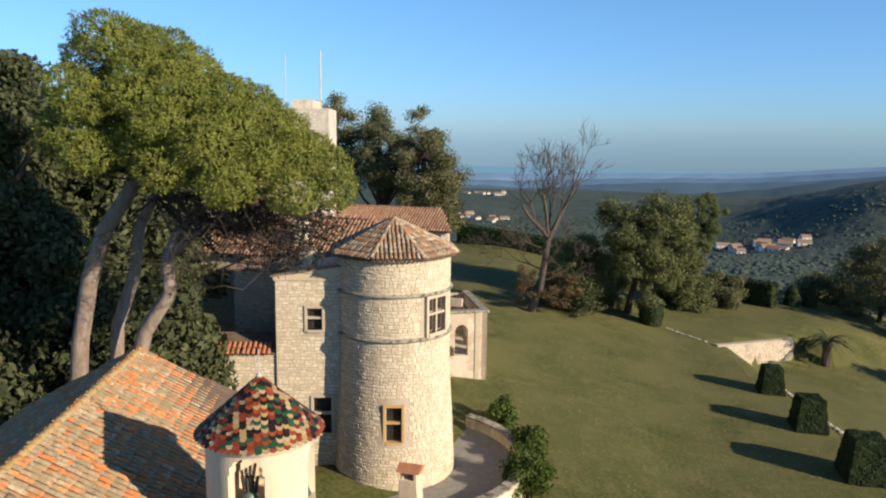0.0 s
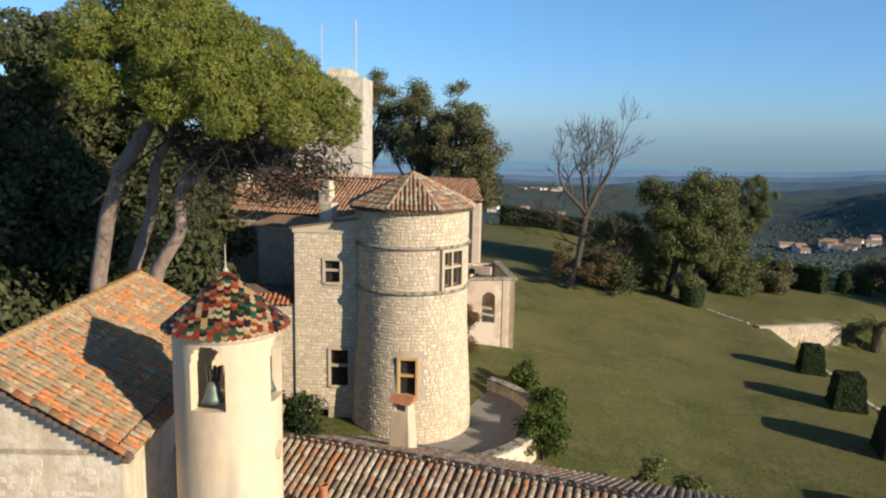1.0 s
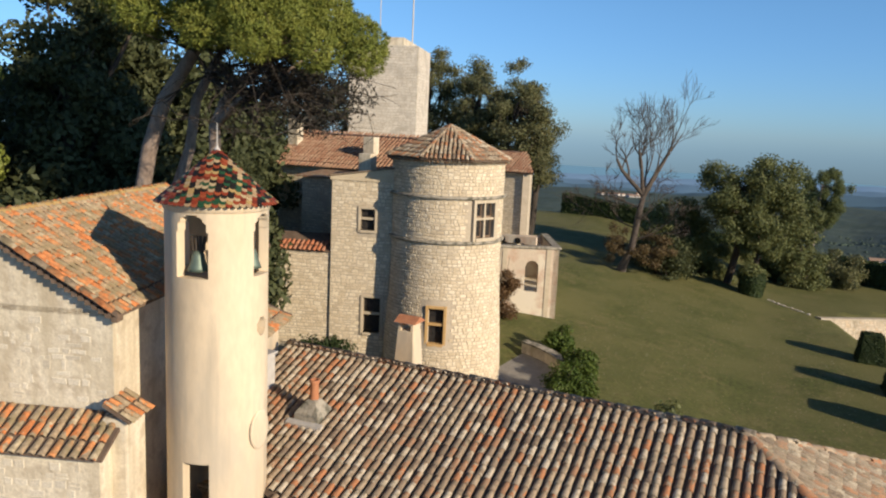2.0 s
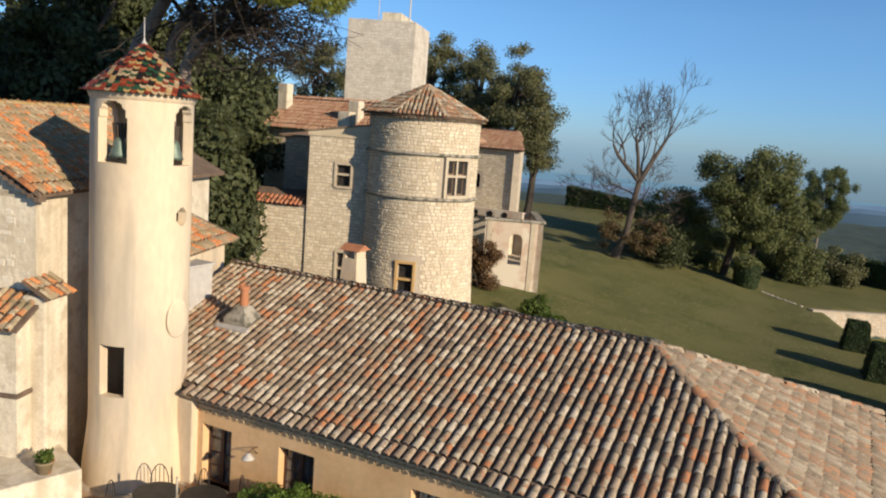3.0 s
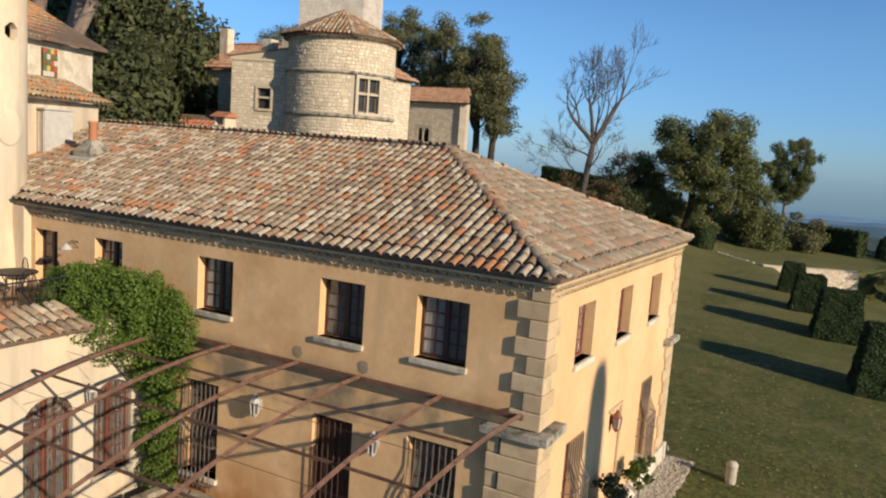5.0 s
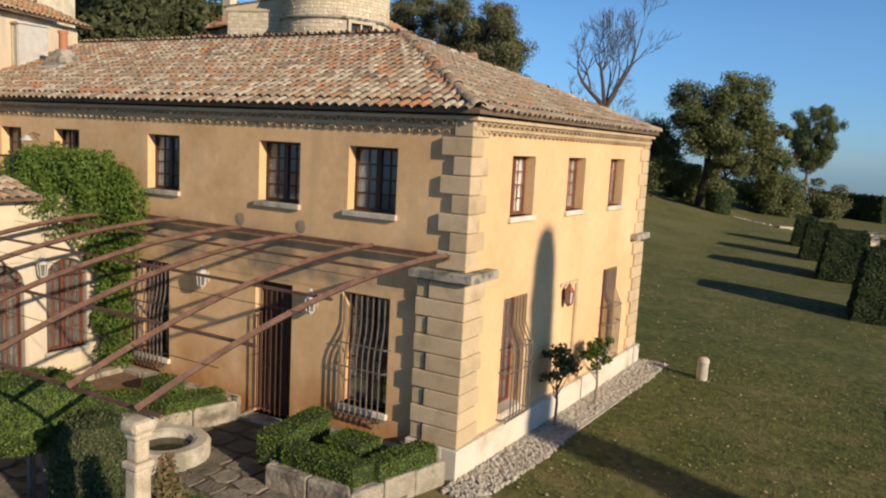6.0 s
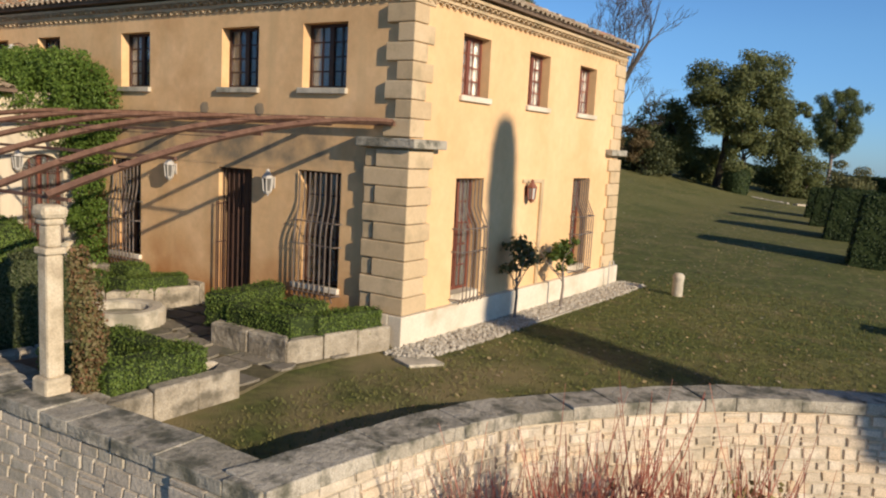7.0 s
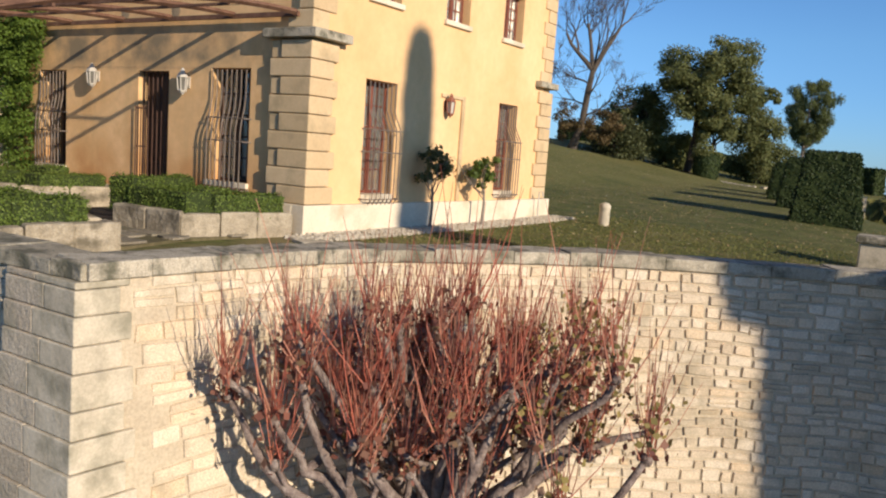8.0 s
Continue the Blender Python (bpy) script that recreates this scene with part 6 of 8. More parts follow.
cr.add(pts + low, [(0, 1, 2, 3), (3, 2, 5, 4), (6, 9, 8, 7), (9, 10, 11, 8), (0, 3, 9, 6), (3, 4, 10, 9), (0, 6, 7, 1), (1, 7, 8, 2), (2, 8, 11, 5), (4, 5, 11, 10)])
croof = part("roof", cr, DECK, chapel, "worn orange clay tile roof with yellow lichen")
cv = Vector((-CE.x * 3.1, -CE.y * 3.1, 1.76)).normalized()
tiled_slope(croof, pts[0], CN, cv, 9.0, 3.56, lambda s, d: d < 3.5 and s < 9.0 - 0.1 * d, mat=TILE_ORANGE, pitch=0.19, course=0.3, pieces=300, near=(-16.4, -2.1, 10.6))
cv2 = Vector((CE.x * 3.15, CE.y * 3.15, 1.73)).normalized()
tiled_slope(croof, pts[5], -CN, cv2, 8.9, 3.6, lambda s, d: d < 3.5 and s > 0.08 * d, mat=TILE_ORANGE, pitch=0.23, course=0.4)
LICHEN = material("lichen_covered_tile", [(0.34, 0.22, 0.09), (0.42, 0.28, 0.11), (0.38, 0.30, 0.19)], 6, 0.95, 0.01, 40, fine=0.2, vary=0.4)
ridge_tiles(croof, pts[3], pts[2], LICHEN, 0.105, 0.3)
ridge_tiles(croof, pts[3] + Vector((0, 0, -0.02)), pts[0] + Vector((0, 0, 0.0)), TILE_ORANGE, 0.1)
vg = Shape()
for i in range(22):
    q = pts[0].lerp(pts[3], (i + 0.5) / 22) - CN * 0.0 + Vector((0, 0, -0.19))
    m = Matrix.Translation(q + CN * 0.06) @ pose(0, 0, 0, 0, 0, 19.3)
    vg.box((-0.07, -0.05, -0.05), (0.05, 0.2, 0.06), m)
part("verge_cornice", vg, DECK, chapel, kind="stuff")
# lean-to roofs round the chapel
part("aisle_wall", chapel_box(-0.1, 1.2, 3.2, 7.1, 3.0, 8.8), CREAM, chapel)
ar = Shape()
q = [chapel_at(1.52, 3.0, 8.86), chapel_at(1.52, 7.45, 8.9), chapel_at(-0.1, 7.45, 9.52), chapel_at(-0.1, 3.0, 9.48)]
ar.add(q + [p - Vector((0, 0, 0.08)) for p in q], [(0, 1, 2, 3), (7, 6, 5, 4), (0, 4, 5, 1), (1, 5, 6, 2), (3, 7, 4, 0)])
aroof = part("aisle_roof", ar, DECK, chapel)
tiled_slope(aroof, q[0], CN, (q[3] - q[0]), 4.45, 1.8, lambda s, d: d < 1.65, mat=TILE_ORANGE)
part("porch_wall", chapel_box(-6.0, 0.0, -0.55, 0.25, 2.0, 7.95), OLD_RENDER, chapel)
q = [chapel_at(-6.3, -0.8, 7.92), chapel_at(0.2, -0.8, 7.92), chapel_at(0.2, 0.3, 8.5), chapel_at(-6.3, 0.3, 8.5)]
pr = Shape().add(q + [p - Vector((0, 0, 0.08)) for p in q], [(0, 1, 2, 3), (7, 6, 5, 4), (0, 4, 5, 1), (1, 5, 6, 2), (3, 7, 4, 0)])
proof = part("porch_roof", pr, DECK, chapel)
tiled_slope(proof, q[0], CE, (q[3] - q[0]), 6.5, 1.24, lambda s, d: d < 1.15, mat=TILE_ORANGE)
part("buttress", chapel_box(-0.2, 0.35, -0.1, 0.7, 3.0, 8.45), OLD_RENDER, chapel, bevel=0.05)
bq = [chapel_at(0.45, -0.2, 8.46), chapel_at(0.45, 0.8, 8.46), chapel_at(-0.12, 0.8, 8.8), chapel_at(-0.12, -0.2, 8.8)]
broof = part("buttress_roof", Shape().add(bq + [p - Vector((0, 0, 0.06)) for p in bq], [(0, 1, 2, 3), (7, 6, 5, 4), (0, 4, 5, 1), (1, 5, 6, 2), (3, 7, 4, 0)]), DECK, chapel)
tiled_slope(broof, bq[0], CN, bq[3] - bq[0], 1.0, 0.66, lambda s, d: d < 0.6, mat=TILE_ORANGE, pitch=0.19, course=0.3)
RUBBLE = material("pale_rubble", [(0.50, 0.44, 0.34), (0.62, 0.55, 0.43), (0.70, 0.63, 0.50), (0.56, 0.50, 0.40)], 3.0, 0.97, 0.02, 14, fine=0.2, vary=0.6)
for o, z0, z1, n in ((chapel_at(-5.85, 0.25, 0), 8.6, 10.45, 61), (chapel_at(-6.0, -0.55, 0), 3.0, 7.9, 62)):
    stones(chapel, flat_face((o.x, o.y), CE), 5.6, z0, z1, RUBBLE, (0.10, 0.24), (0.10, 0.38), 0.010, (), "stone", 0, None, 0.006, n, 0.03, 0.35)
part("iron_band", chapel_box(-6.04, 0.05, -0.59, 0.27, 6.33, 6.43), DECK, chapel, "dark iron tie band round the porch wall")
MO = wall_frame(chapel_at(-0.1, 0, 0), CN)
st = Shape().box((6.1, -0.06, 9.55), (6.8, 0.02, 10.42), MO)
win = part("window", st, WOOD, chapel, "small window of coloured glass squares")
COLOURS = [material("stained_glass", [c, tuple(v * 1.2 for v in c)], 3, 0.15) for c in ((0.55, 0.36, 0.06), (0.40, 0.09, 0.04), (0.10, 0.16, 0.06), (0.52, 0.48, 0.38), (0.20, 0.10, 0.04))]
rs = random.Random(12)
for i in range(4):
    for j in range(5):
        me = mesh_of(Shape().box((-0.08, -0.012, -0.08), (0.08, 0.012, 0.08)), COLOURS[rs.randrange(5)], "pane")
        PIECES.append(("pane", me, MO @ Matrix.Translation((6.19 + i * 0.173, -0.065, 9.64 + j * 0.173)), win))

# ---- courtyard ----
BRICK = material("courtyard_brick", [(0.36, 0.21, 0.12), (0.44, 0.29, 0.17), (0.50, 0.37, 0.24), (0.40, 0.25, 0.15)], 3, 0.95, 0.006, 40, vary=0.7, fine=0.15)
yard_poly = [(-9.98, 0.08), (-9.98, -6.45), (-22, -6.5), (-22, -3.5), (-16.6, -2.0), (-15.8, 0.08)]
yard_low = [(-12.6, 0.08), (-12.6, -6.45)] + yard_poly[2:]
yard = structure("courtyard", Shape().prism(yard_low[::-1], -4, 3.85).prism(yard_poly[::-1], 3.85, 4.1), MORTAR, "raised courtyard terrace of old brick paving")
rb = random.Random(6)
brick_me = mesh_of(Shape().box((-0.14, -0.07, 0), (0.14, 0.07, 0.02)), BRICK, "paving_brick")
spots = []
for j in range(42):
    for i in range(34):
        x, y = -9.98 - 0.16 - i * 0.3 - 0.15 * (j % 2), -0.06 - j * 0.155
        if inside_of(yard_poly, x, y) and math.hypot(x - BT[0], y - BT[1]) > 1.45:
            spots.append((x, y))
spots.sort(key=lambda p: abs(p[0] + 14.2) + abs(p[1] + 2.2))
rest = Shape()
for n, (x, y) in enumerate(spots):
    m = Matrix.Translation((x, y, 4.098 + rb.uniform(0, 0.006))) @ pose(0, 0, 0, 0, 0, rb.uniform(-2, 2))
    if n < 300:
        PIECES.append(("paving_brick", brick_me, m, yard))
    else:
        rest.box((-0.14, -0.07, 0), (0.14, 0.07, 0.02), m)
part("brickwork", rest, BRICK, yard, kind="stuff")
structure("step_wall", Shape().prism([(-15.2, -3.9), (-14.7, -2.2), (-16.3, -1.6), (-17.5, -3.4)], 4.0, 5.0), OLD_RENDER, "low rendered wall beside the bell tower", bevel=0.03)
pot = thing("plant_pot", (-15.15, -2.75, 5.0), "terracotta pot with a green succulent on the wall", "plant pot")
part("pot", Shape().lathe([(0.0, 0), (0.13, 0.0), (0.18, 0.22), (0.2, 0.23), (0.2, 0.27), (0.16, 0.26), (0, 0.24)], 18, (-15.15, -2.75, 5.0)), TILE_ORANGE, pot, smooth=True)
p, d = cloud([((-15.15, -2.75, 5.36), (0.17, 0.17, 0.14))], 260, np.random.default_rng(5), 0.3)
quads("plant", p, d, 0.05, GREEN_LEAF, pot, np.random.default_rng(6))
DARK_METAL = material("dark_painted_metal", [(0.025, 0.025, 0.025), (0.05, 0.048, 0.045)], 6, 0.5, metal=0.3)
for x, y in ((-12.95, -1.82), (-12.1, -1.38)):
    t = thing("garden_table", (x, y, 4.12), "round dark metal garden table on the brick courtyard", "table", "garden tables")
    part("tabletop", Shape().lathe([(0, 0.70), (0.45, 0.70), (0.47, 0.72), (0.45, 0.74), (0, 0.745)], 28, (x, y, 4.12)), DARK_METAL, t)
    for k in range(3):
        a = radians(120 * k + 20)
        part("leg", Shape().tube([(x + 0.42 * math.cos(a), y + 0.42 * math.sin(a), 4.12), (x + 0.12 * math.cos(a), y + 0.12 * math.sin(a), 4.45), (x + 0.3 * math.cos(a), y + 0.3 * math.sin(a), 4.83)], 0.014, 5), DARK_METAL, t)


def garden_chair():
    t = thing("garden_chair", (0, 0, 0), "slender dark iron garden chair at the table", "chair", "chairs round the tables")
    part("seat", Shape().lathe([(0, 0.44), (0.2, 0.44), (0.215, 0.452), (0.2, 0.465), (0, 0.465)], 18), DARK_METAL, t)
    arc = [(0.19 * math.cos(radians(q)), 0.19, 0.46 + 0.46 * math.sin(radians(q))) for q in range(0, 181, 20)]
    back = part("backrest", Shape().tube(arc, 0.012, 5), DARK_METAL, t)
    for x in (-0.09, 0, 0.09):
        part("slat", Shape().tube([(x, 0.19, 0.46), (x * 0.9, 0.19, 0.88)], 0.008, 4), DARK_METAL, back)
    for sx in (-1, 1):
        for sy in (-1, 1):
            part("leg", Shape().tube([(0.15 * sx, 0.15 * sy, 0.45), (0.2 * sx, 0.2 * sy, 0)], 0.011, 5), DARK_METAL, t)
    return t


first = garden_chair()
first.matrix_basis = pose(-13.45, -1.3, 4.12, 0, 0, 40)
for x, y, r in ((-12.7, -0.95, -10), (-11.9, -0.7, -30), (-12.6, -2.5, 150), (-11.4, -1.6, -110), (-13.6, -2.2, 110), (-11.8, -2.1, 200)):
    copy_thing(first, pose(x, y, 4.12, 0, 0, r))
para = thing("parasol_stand", (-12.15, -2.05, 4.12), "bare white parasol pole in a pale base", "parasol stand")
part("pole", Shape().tube([(-12.15, -2.05, 4.12), (-12.15, -2.05, 5.5)], 0.022, 8), PALE_STONE, para)
part("base", Shape().lathe([(0, 0), (0.24, 0), (0.24, 0.06), (0.08, 0.1), (0.05, 0.3), (0, 0.3)], 20, (-12.15, -2.05, 4.12)), PALE_STONE, para)
rail = thing("iron_railing", (-10.3, -3.8, 4.1), "thin black iron railing along the terrace edge", "railing")
part("top_rail", Shape().tube([(-10.3, -6.3, 5.0), (-10.3, -1.4, 5.0)], 0.02, 6), DARK_METAL, rail)
part("bottom_rail", Shape().tube([(-10.3, -6.3, 4.25), (-10.3, -1.4, 4.25)], 0.014, 6), DARK_METAL, rail)
for k in range(34):
    y = -6.3 + k * 4.9 / 33
    part("baluster", Shape().tube([(-10.3, y, 4.1), (-10.3, y, 5.0)], 0.009, 4), DARK_METAL, rail)

# ---- arcaded annex ----
annex = thing("annex", (-10.1, -3.4, 0), "low cream annex with arched openings and a tiled roof", "house")
AH = [(-3.05, -1.98, 0.0, 2.86), (-1.5, -0.55, 0.85, 2.86), (-5.2, -4.1, 0.0, 2.86)]
part("wall", Shape().wall((-9.3, -6.4), (0, 1, 0), 6.45, -0.3, 4.22, 0.3, [(a + 6.4, b + 6.4, c, d) for a, b, c, d in AH]), CREAM, annex)
part("wall", Shape().wall((-12.6, -6.4), (1, 0, 0), 3.0, -0.3, 4.22, 0.3), CREAM, annex)
# Unseen room lining, coloured dark so the openings read as unlit.
part("inner_wall", Shape().box((-12.59, -6.1, 0.0), (-12.5, 0.05, 3.84)), DECK, annex)
part("floor", Shape().box((-12.6, -6.1, -0.3), (-9.62, 0.05, 0.0)), DECK, annex)
for a, b, c, d in AH:
    r = (b - a) / 2
    mid, spring = (a + b) / 2, d - r * 0.8
    sp = Shape()
    n = 12
    arcp = [(mid + r * math.cos(math.pi * k / n), spring + r * 0.8 * math.sin(math.pi * k / n)) for k in range(n + 1)]
    vs = []
    for x, z in arcp:
        vs += [MA @ Vector((x, 0.0, z)), MA @ Vector((x, 0.0, d + 0.01)), MA @ Vector((x, 0.3, z))]
    sp.add(vs, [q for k in range(n) for q in ((3 * k + 1, 3 * k + 4, 3 * k + 3, 3 * k), (3 * k, 3 * k + 3, 3 * k + 5, 3 * k + 2))])
    part("arch_head", sp, CREAM, annex)
    w = casement(annex, MA, a, b, c, d, 0.16, 4, 5, RED_WOOD, sill=False, name="arched_window" if c else "arched_door")
    if c:
        part("sill", Shape().box((a - 0.06, -0.08, c - 0.1), (b + 0.06, 0.16, c), MA), PALE_STONE, w, bevel=0.01)
    for k in range(7):
        t = math.pi * (k + 0.5) / 7
        part("spoke", Shape().tube([MA @ Vector((mid, 0.05, spring)), MA @ Vector((mid + r * math.cos(t), 0.05, spring + 0.8 * r * math.sin(t)))], 0.012, 4), IRON, w)
    part("rail", Shape().tube([MA @ Vector((a, 0.05, spring)), MA @ Vector((b, 0.05, spring))], 0.014, 4), IRON, w)
    for k in range(9):
        x = a + (b - a) * (k + 0.5) / 9
        part("bar", Shape().tube([MA @ Vector((x, 0.05, c)), MA @ Vector((x, 0.05, spring))], 0.012, 4), IRON, w)
q = [Vector((-9.0, -6.7, 4.22)), Vector((-9.0, -1.72, 4.22)), Vector((-9.96, -1.72, 4.5)), Vector((-9.96, -6.7, 4.5))]
an = Shape().add(q + [p - Vector((0, 0, 0.07)) for p in q], [(0, 1, 2, 3), (7, 6, 5, 4), (0, 4, 5, 1), (1, 5, 6, 2), (3, 7, 4, 0)])
anr = part("roof", an, DECK, annex)
tiled_slope(anr, q[0], (0, 1, 0), q[3] - q[0], 4.98, 1.0, lambda s, d: d < 0.95, mat=TILE, pieces=60, near=(-9, -1.8, 4.2))

# ---- ivy in the corner ----
rv = np.random.default_rng(21)
ivy = thing("ivy", (-9.0, -0.4, 0.3), "thick bright green climber over the wall corner", "climber")
part("stem", Shape().tube([(-8.9, -0.15, 0.1), (-8.95, -0.2, 1.8), (-9.1, -0.3, 3.6)], [0.07, 0.05, 0.03], 7), DARK_BARK, ivy)
cl = [((-9.8, -0.75, 4.3), (1.25, 0.8, 0.85)), ((-8.85, -0.45, 4.2), (0.75, 0.5, 0.75)), ((-10.6, -0.9, 4.4), (0.9, 0.75, 0.6)), ((-9.2, -0.55, 3.5), (0.75, 0.5, 0.6)), ((-8.55, -0.2, 3.6), (0.55, 0.3, 0.6)),
      ((-8.95, -0.25, 2.8), (0.45, 0.3, 0.6)), ((-8.85, -0.2, 2.0), (0.42, 0.28, 0.6)), ((-8.8, -0.2, 1.2), (0.45, 0.28, 0.55)), ((-8.75, -0.25, 0.6), (0.5, 0.35, 0.4)), ((-9.6, -0.6, 4.8), (0.7, 0.5, 0.4)),
      ((-9.2, -1.25, 3.75), (0.25, 0.45, 0.5)), ((-9.35, -1.7, 4.1), (0.3, 0.4, 0.35))]
cl += [((-8.5, -0.35, 4.45), (0.5, 0.35, 0.5)), ((-9.0, -0.75, 4.75), (0.7, 0.5, 0.45)), ((-10.2, -0.8, 4.8), (0.8, 0.6, 0.4)), ((-8.4, -0.2, 3.1), (0.35, 0.25, 0.6))]
for k in range(46):
    q = cl[int(rv.integers(0, 8))]
    dv = np.array((rv.normal(0.2, 0.7), rv.normal(-0.4, 0.5), abs(rv.normal(0.5, 0.5))))
    dv /= np.linalg.norm(dv)
    cl.append((tuple(np.array(q[0]) + dv * np.array(q[1]) * 1.05), (0.2, 0.18, 0.24)))
cl += [((-8.15, -0.3, 4.05), (0.45, 0.35, 0.6)), ((-8.2, -0.3, 3.55), (0.4, 0.3, 0.5)), ((-10.9, -0.7, 4.75), (0.7, 0.5, 0.35))]
p, d = cloud(cl, 46000, rv, 0.6)
quads("leaves", p, d + np.array((0.3, -0.3, 0.2)), 0.042, leaf_tones("ivy_leaves", [(0.05, 0.088, 0.014), (0.10, 0.16, 0.024), (0.17, 0.245, 0.045)]), ivy, rv, 0.4, jitter=0.9)

# ---- chimneys on the house ----
def roof_z(y):
    return hip.z - abs(y - hip.y) * (hip.z - ez) / half


TERRACOTTA = material("terracotta", [(0.40, 0.16, 0.08), (0.50, 0.22, 0.11)], 5, 0.9, 0.003, 40, fine=0.15)
cx, cy = -14.55, 2.45
ch = thing("chimney", (cx, cy, roof_z(cy)), "terracotta chimney pot on a grey pyramid base", "chimney")
part("base", Shape().lathe([(0.52, -0.3), (0.5, 0.12), (0.2, 0.42), (0.14, 0.44), (0, 0.44)], 4, (cx, cy, roof_z(cy)), 45, 405), CAPSTONE, ch, bevel=0.02)
part("flashing", Shape().prism([(cx - 0.5, cy - 0.52), (cx + 0.52, cy - 0.5), (cx + 0.5, cy - 0.36), (cx - 0.5, cy - 0.38)], lambda x, y: roof_z(y) + 0.02, lambda x, y: roof_z(y) + 0.12), LANTERN_GREY, ch, "pale lead flashing")
part("pot", Shape().lathe([(0.115, 0.36), (0.11, 0.84), (0.135, 0.88), (0.135, 0.94), (0.095, 0.94), (0.095, 0.6)], 14, (cx, cy, roof_z(cy))), TERRACOTTA, ch, smooth=True)
cx, cy = -14.5, 7.4
zz = roof_z(cy)
ch = thing("chimney", (cx, cy, zz), "cream chimney stack with a small tiled cap", "chimney")
part("shaft", Shape().add([(cx + sx * w, cy + sy * w, z) for z, w in ((zz - 0.4, 0.36), (zz + 1.3, 0.27)) for sx, sy in ((-1, -1), (1, -1), (1, 1), (-1, 1))],
                          [(0, 1, 5, 4), (1, 2, 6, 5), (2, 3, 7, 6), (3, 0, 4, 7), (4, 5, 6, 7)]), CREAM, ch, bevel=0.02)
for sx in (-0.25, 0.17):
    part("pier", Shape().box((cx + sx, cy - 0.25, zz + 1.3), (cx + sx + 0.08, cy + 0.25, zz + 1.56)), CREAM, ch)
part("cap", Shape().add([(cx - 0.36, cy - 0.36, zz + 1.56), (cx + 0.36, cy - 0.36, zz + 1.56), (cx + 0.36, cy + 0.36, zz + 1.56), (cx - 0.36, cy + 0.36, zz + 1.56), (cx - 0.36, cy, zz + 1.74), (cx + 0.36, cy, zz + 1.74)],
                        [(0, 1, 5, 4), (2, 3, 4, 5), (0, 4, 3), (1, 2, 5), (3, 2, 1, 0)]), TERRACOTTA, ch)


zb = thing("roof_box", (-16.65, 2.65, roof_z(2.65)), "pale zinc-clad box on the roof beside the bell tower", "roof box")
part("body", Shape().box((-17.05, 2.2, roof_z(2.2) - 0.1), (-16.25, 3.1, 8.5)), LANTERN_GREY, zb, bevel=0.03)
for k in range(4):
    part("rib", Shape().tube([(-17.0 + k * 0.23, 2.19, roof_z(2.2)), (-17.0 + k * 0.23, 2.19, 8.46)], 0.018, 5), LANTERN_GREY, zb)
part("lid", Shape().box((-17.1, 2.14, 8.5), (-16.2, 3.14, 8.56)), LANTERN_GREY, zb, bevel=0.01)


# ---- castle ----
castle = thing("castle", (-24, 26, 1.5), "pale stone castle with round tower, tiled roofs and keep", "castle")
TW = (-19.6, 20.8)
ASHLAR = material("dressed_limestone", [(0.46, 0.385, 0.275), (0.56, 0.475, 0.35)], 3, 0.9, 0.006, 30, fine=0.1)
# Near-black that paints the darkness of rooms behind the castle openings.
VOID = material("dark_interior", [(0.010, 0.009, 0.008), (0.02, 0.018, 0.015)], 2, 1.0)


def tower_r(z):
    return 2.72 + 0.30 * (1 - smooth01(1.5, 9.0, z))


t_open = [(-24, 15.0, 9.62, 11.22), (-71, 8.5, 4.62, 6.34)]
part("round_tower", shell(TW, lambda z: tower_r(z) - 0.03, 0.5, 0.8, 13.2, 110, 0.1, [(lambda a, z, q=q: abs(turn(a, q[0])) < q[1] and q[2] < z < q[3]) for q in t_open]), MORTAR, castle)
# Floor and drum added inside the tower, coloured as interior darkness.
part("tower_floor", Shape().lathe([(2.4, 8.3), (2.4, 8.4), (0, 8.4)], 40, (*TW, 0)), VOID, castle)
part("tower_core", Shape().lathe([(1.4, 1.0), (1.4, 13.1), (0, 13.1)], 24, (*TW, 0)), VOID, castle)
K = math.pi / 180


def tower_face(s, z):
    r = tower_r(z)
    a = s / 2.75 - 175 * K
    nrm = Vector((math.cos(a), math.sin(a), 0))
    return Vector((TW[0], TW[1], z)) + nrm * (r - 0.03), nrm


def tower_s(a):
    return (a + 175) * K * 2.75


stones(castle, tower_face, tower_s(35), 1.6, 13.1, STONE, (0.12, 0.2), (0.14, 0.34), 0.026, [(tower_s(q[0] - q[1] - 4), tower_s(q[0] + q[1] + 4), q[2] - 0.2, q[3] + 0.2) for q in t_open], "stone", 300, (-17.5, 18.2, 9), 0.005, 3, 0.026)
for z in (11.42, 9.36):
    part("string_course", Shape().lathe([(tower_r(z) - 0.05, z - 0.08), (tower_r(z) + 0.08, z - 0.06), (tower_r(z) + 0.12, z + 0.02), (tower_r(z) + 0.05, z + 0.09), (tower_r(z) - 0.05, z + 0.1)], 60, (*TW, 0)), CAPSTONE, castle, smooth=True)


def tangent(a, r):
    c = Vector((TW[0] + r * math.cos(radians(a)), TW[1] + r * math.sin(radians(a)), 0))
    u = Vector((-math.sin(radians(a)), math.cos(radians(a)), 0))
    return wall_frame(c, u)


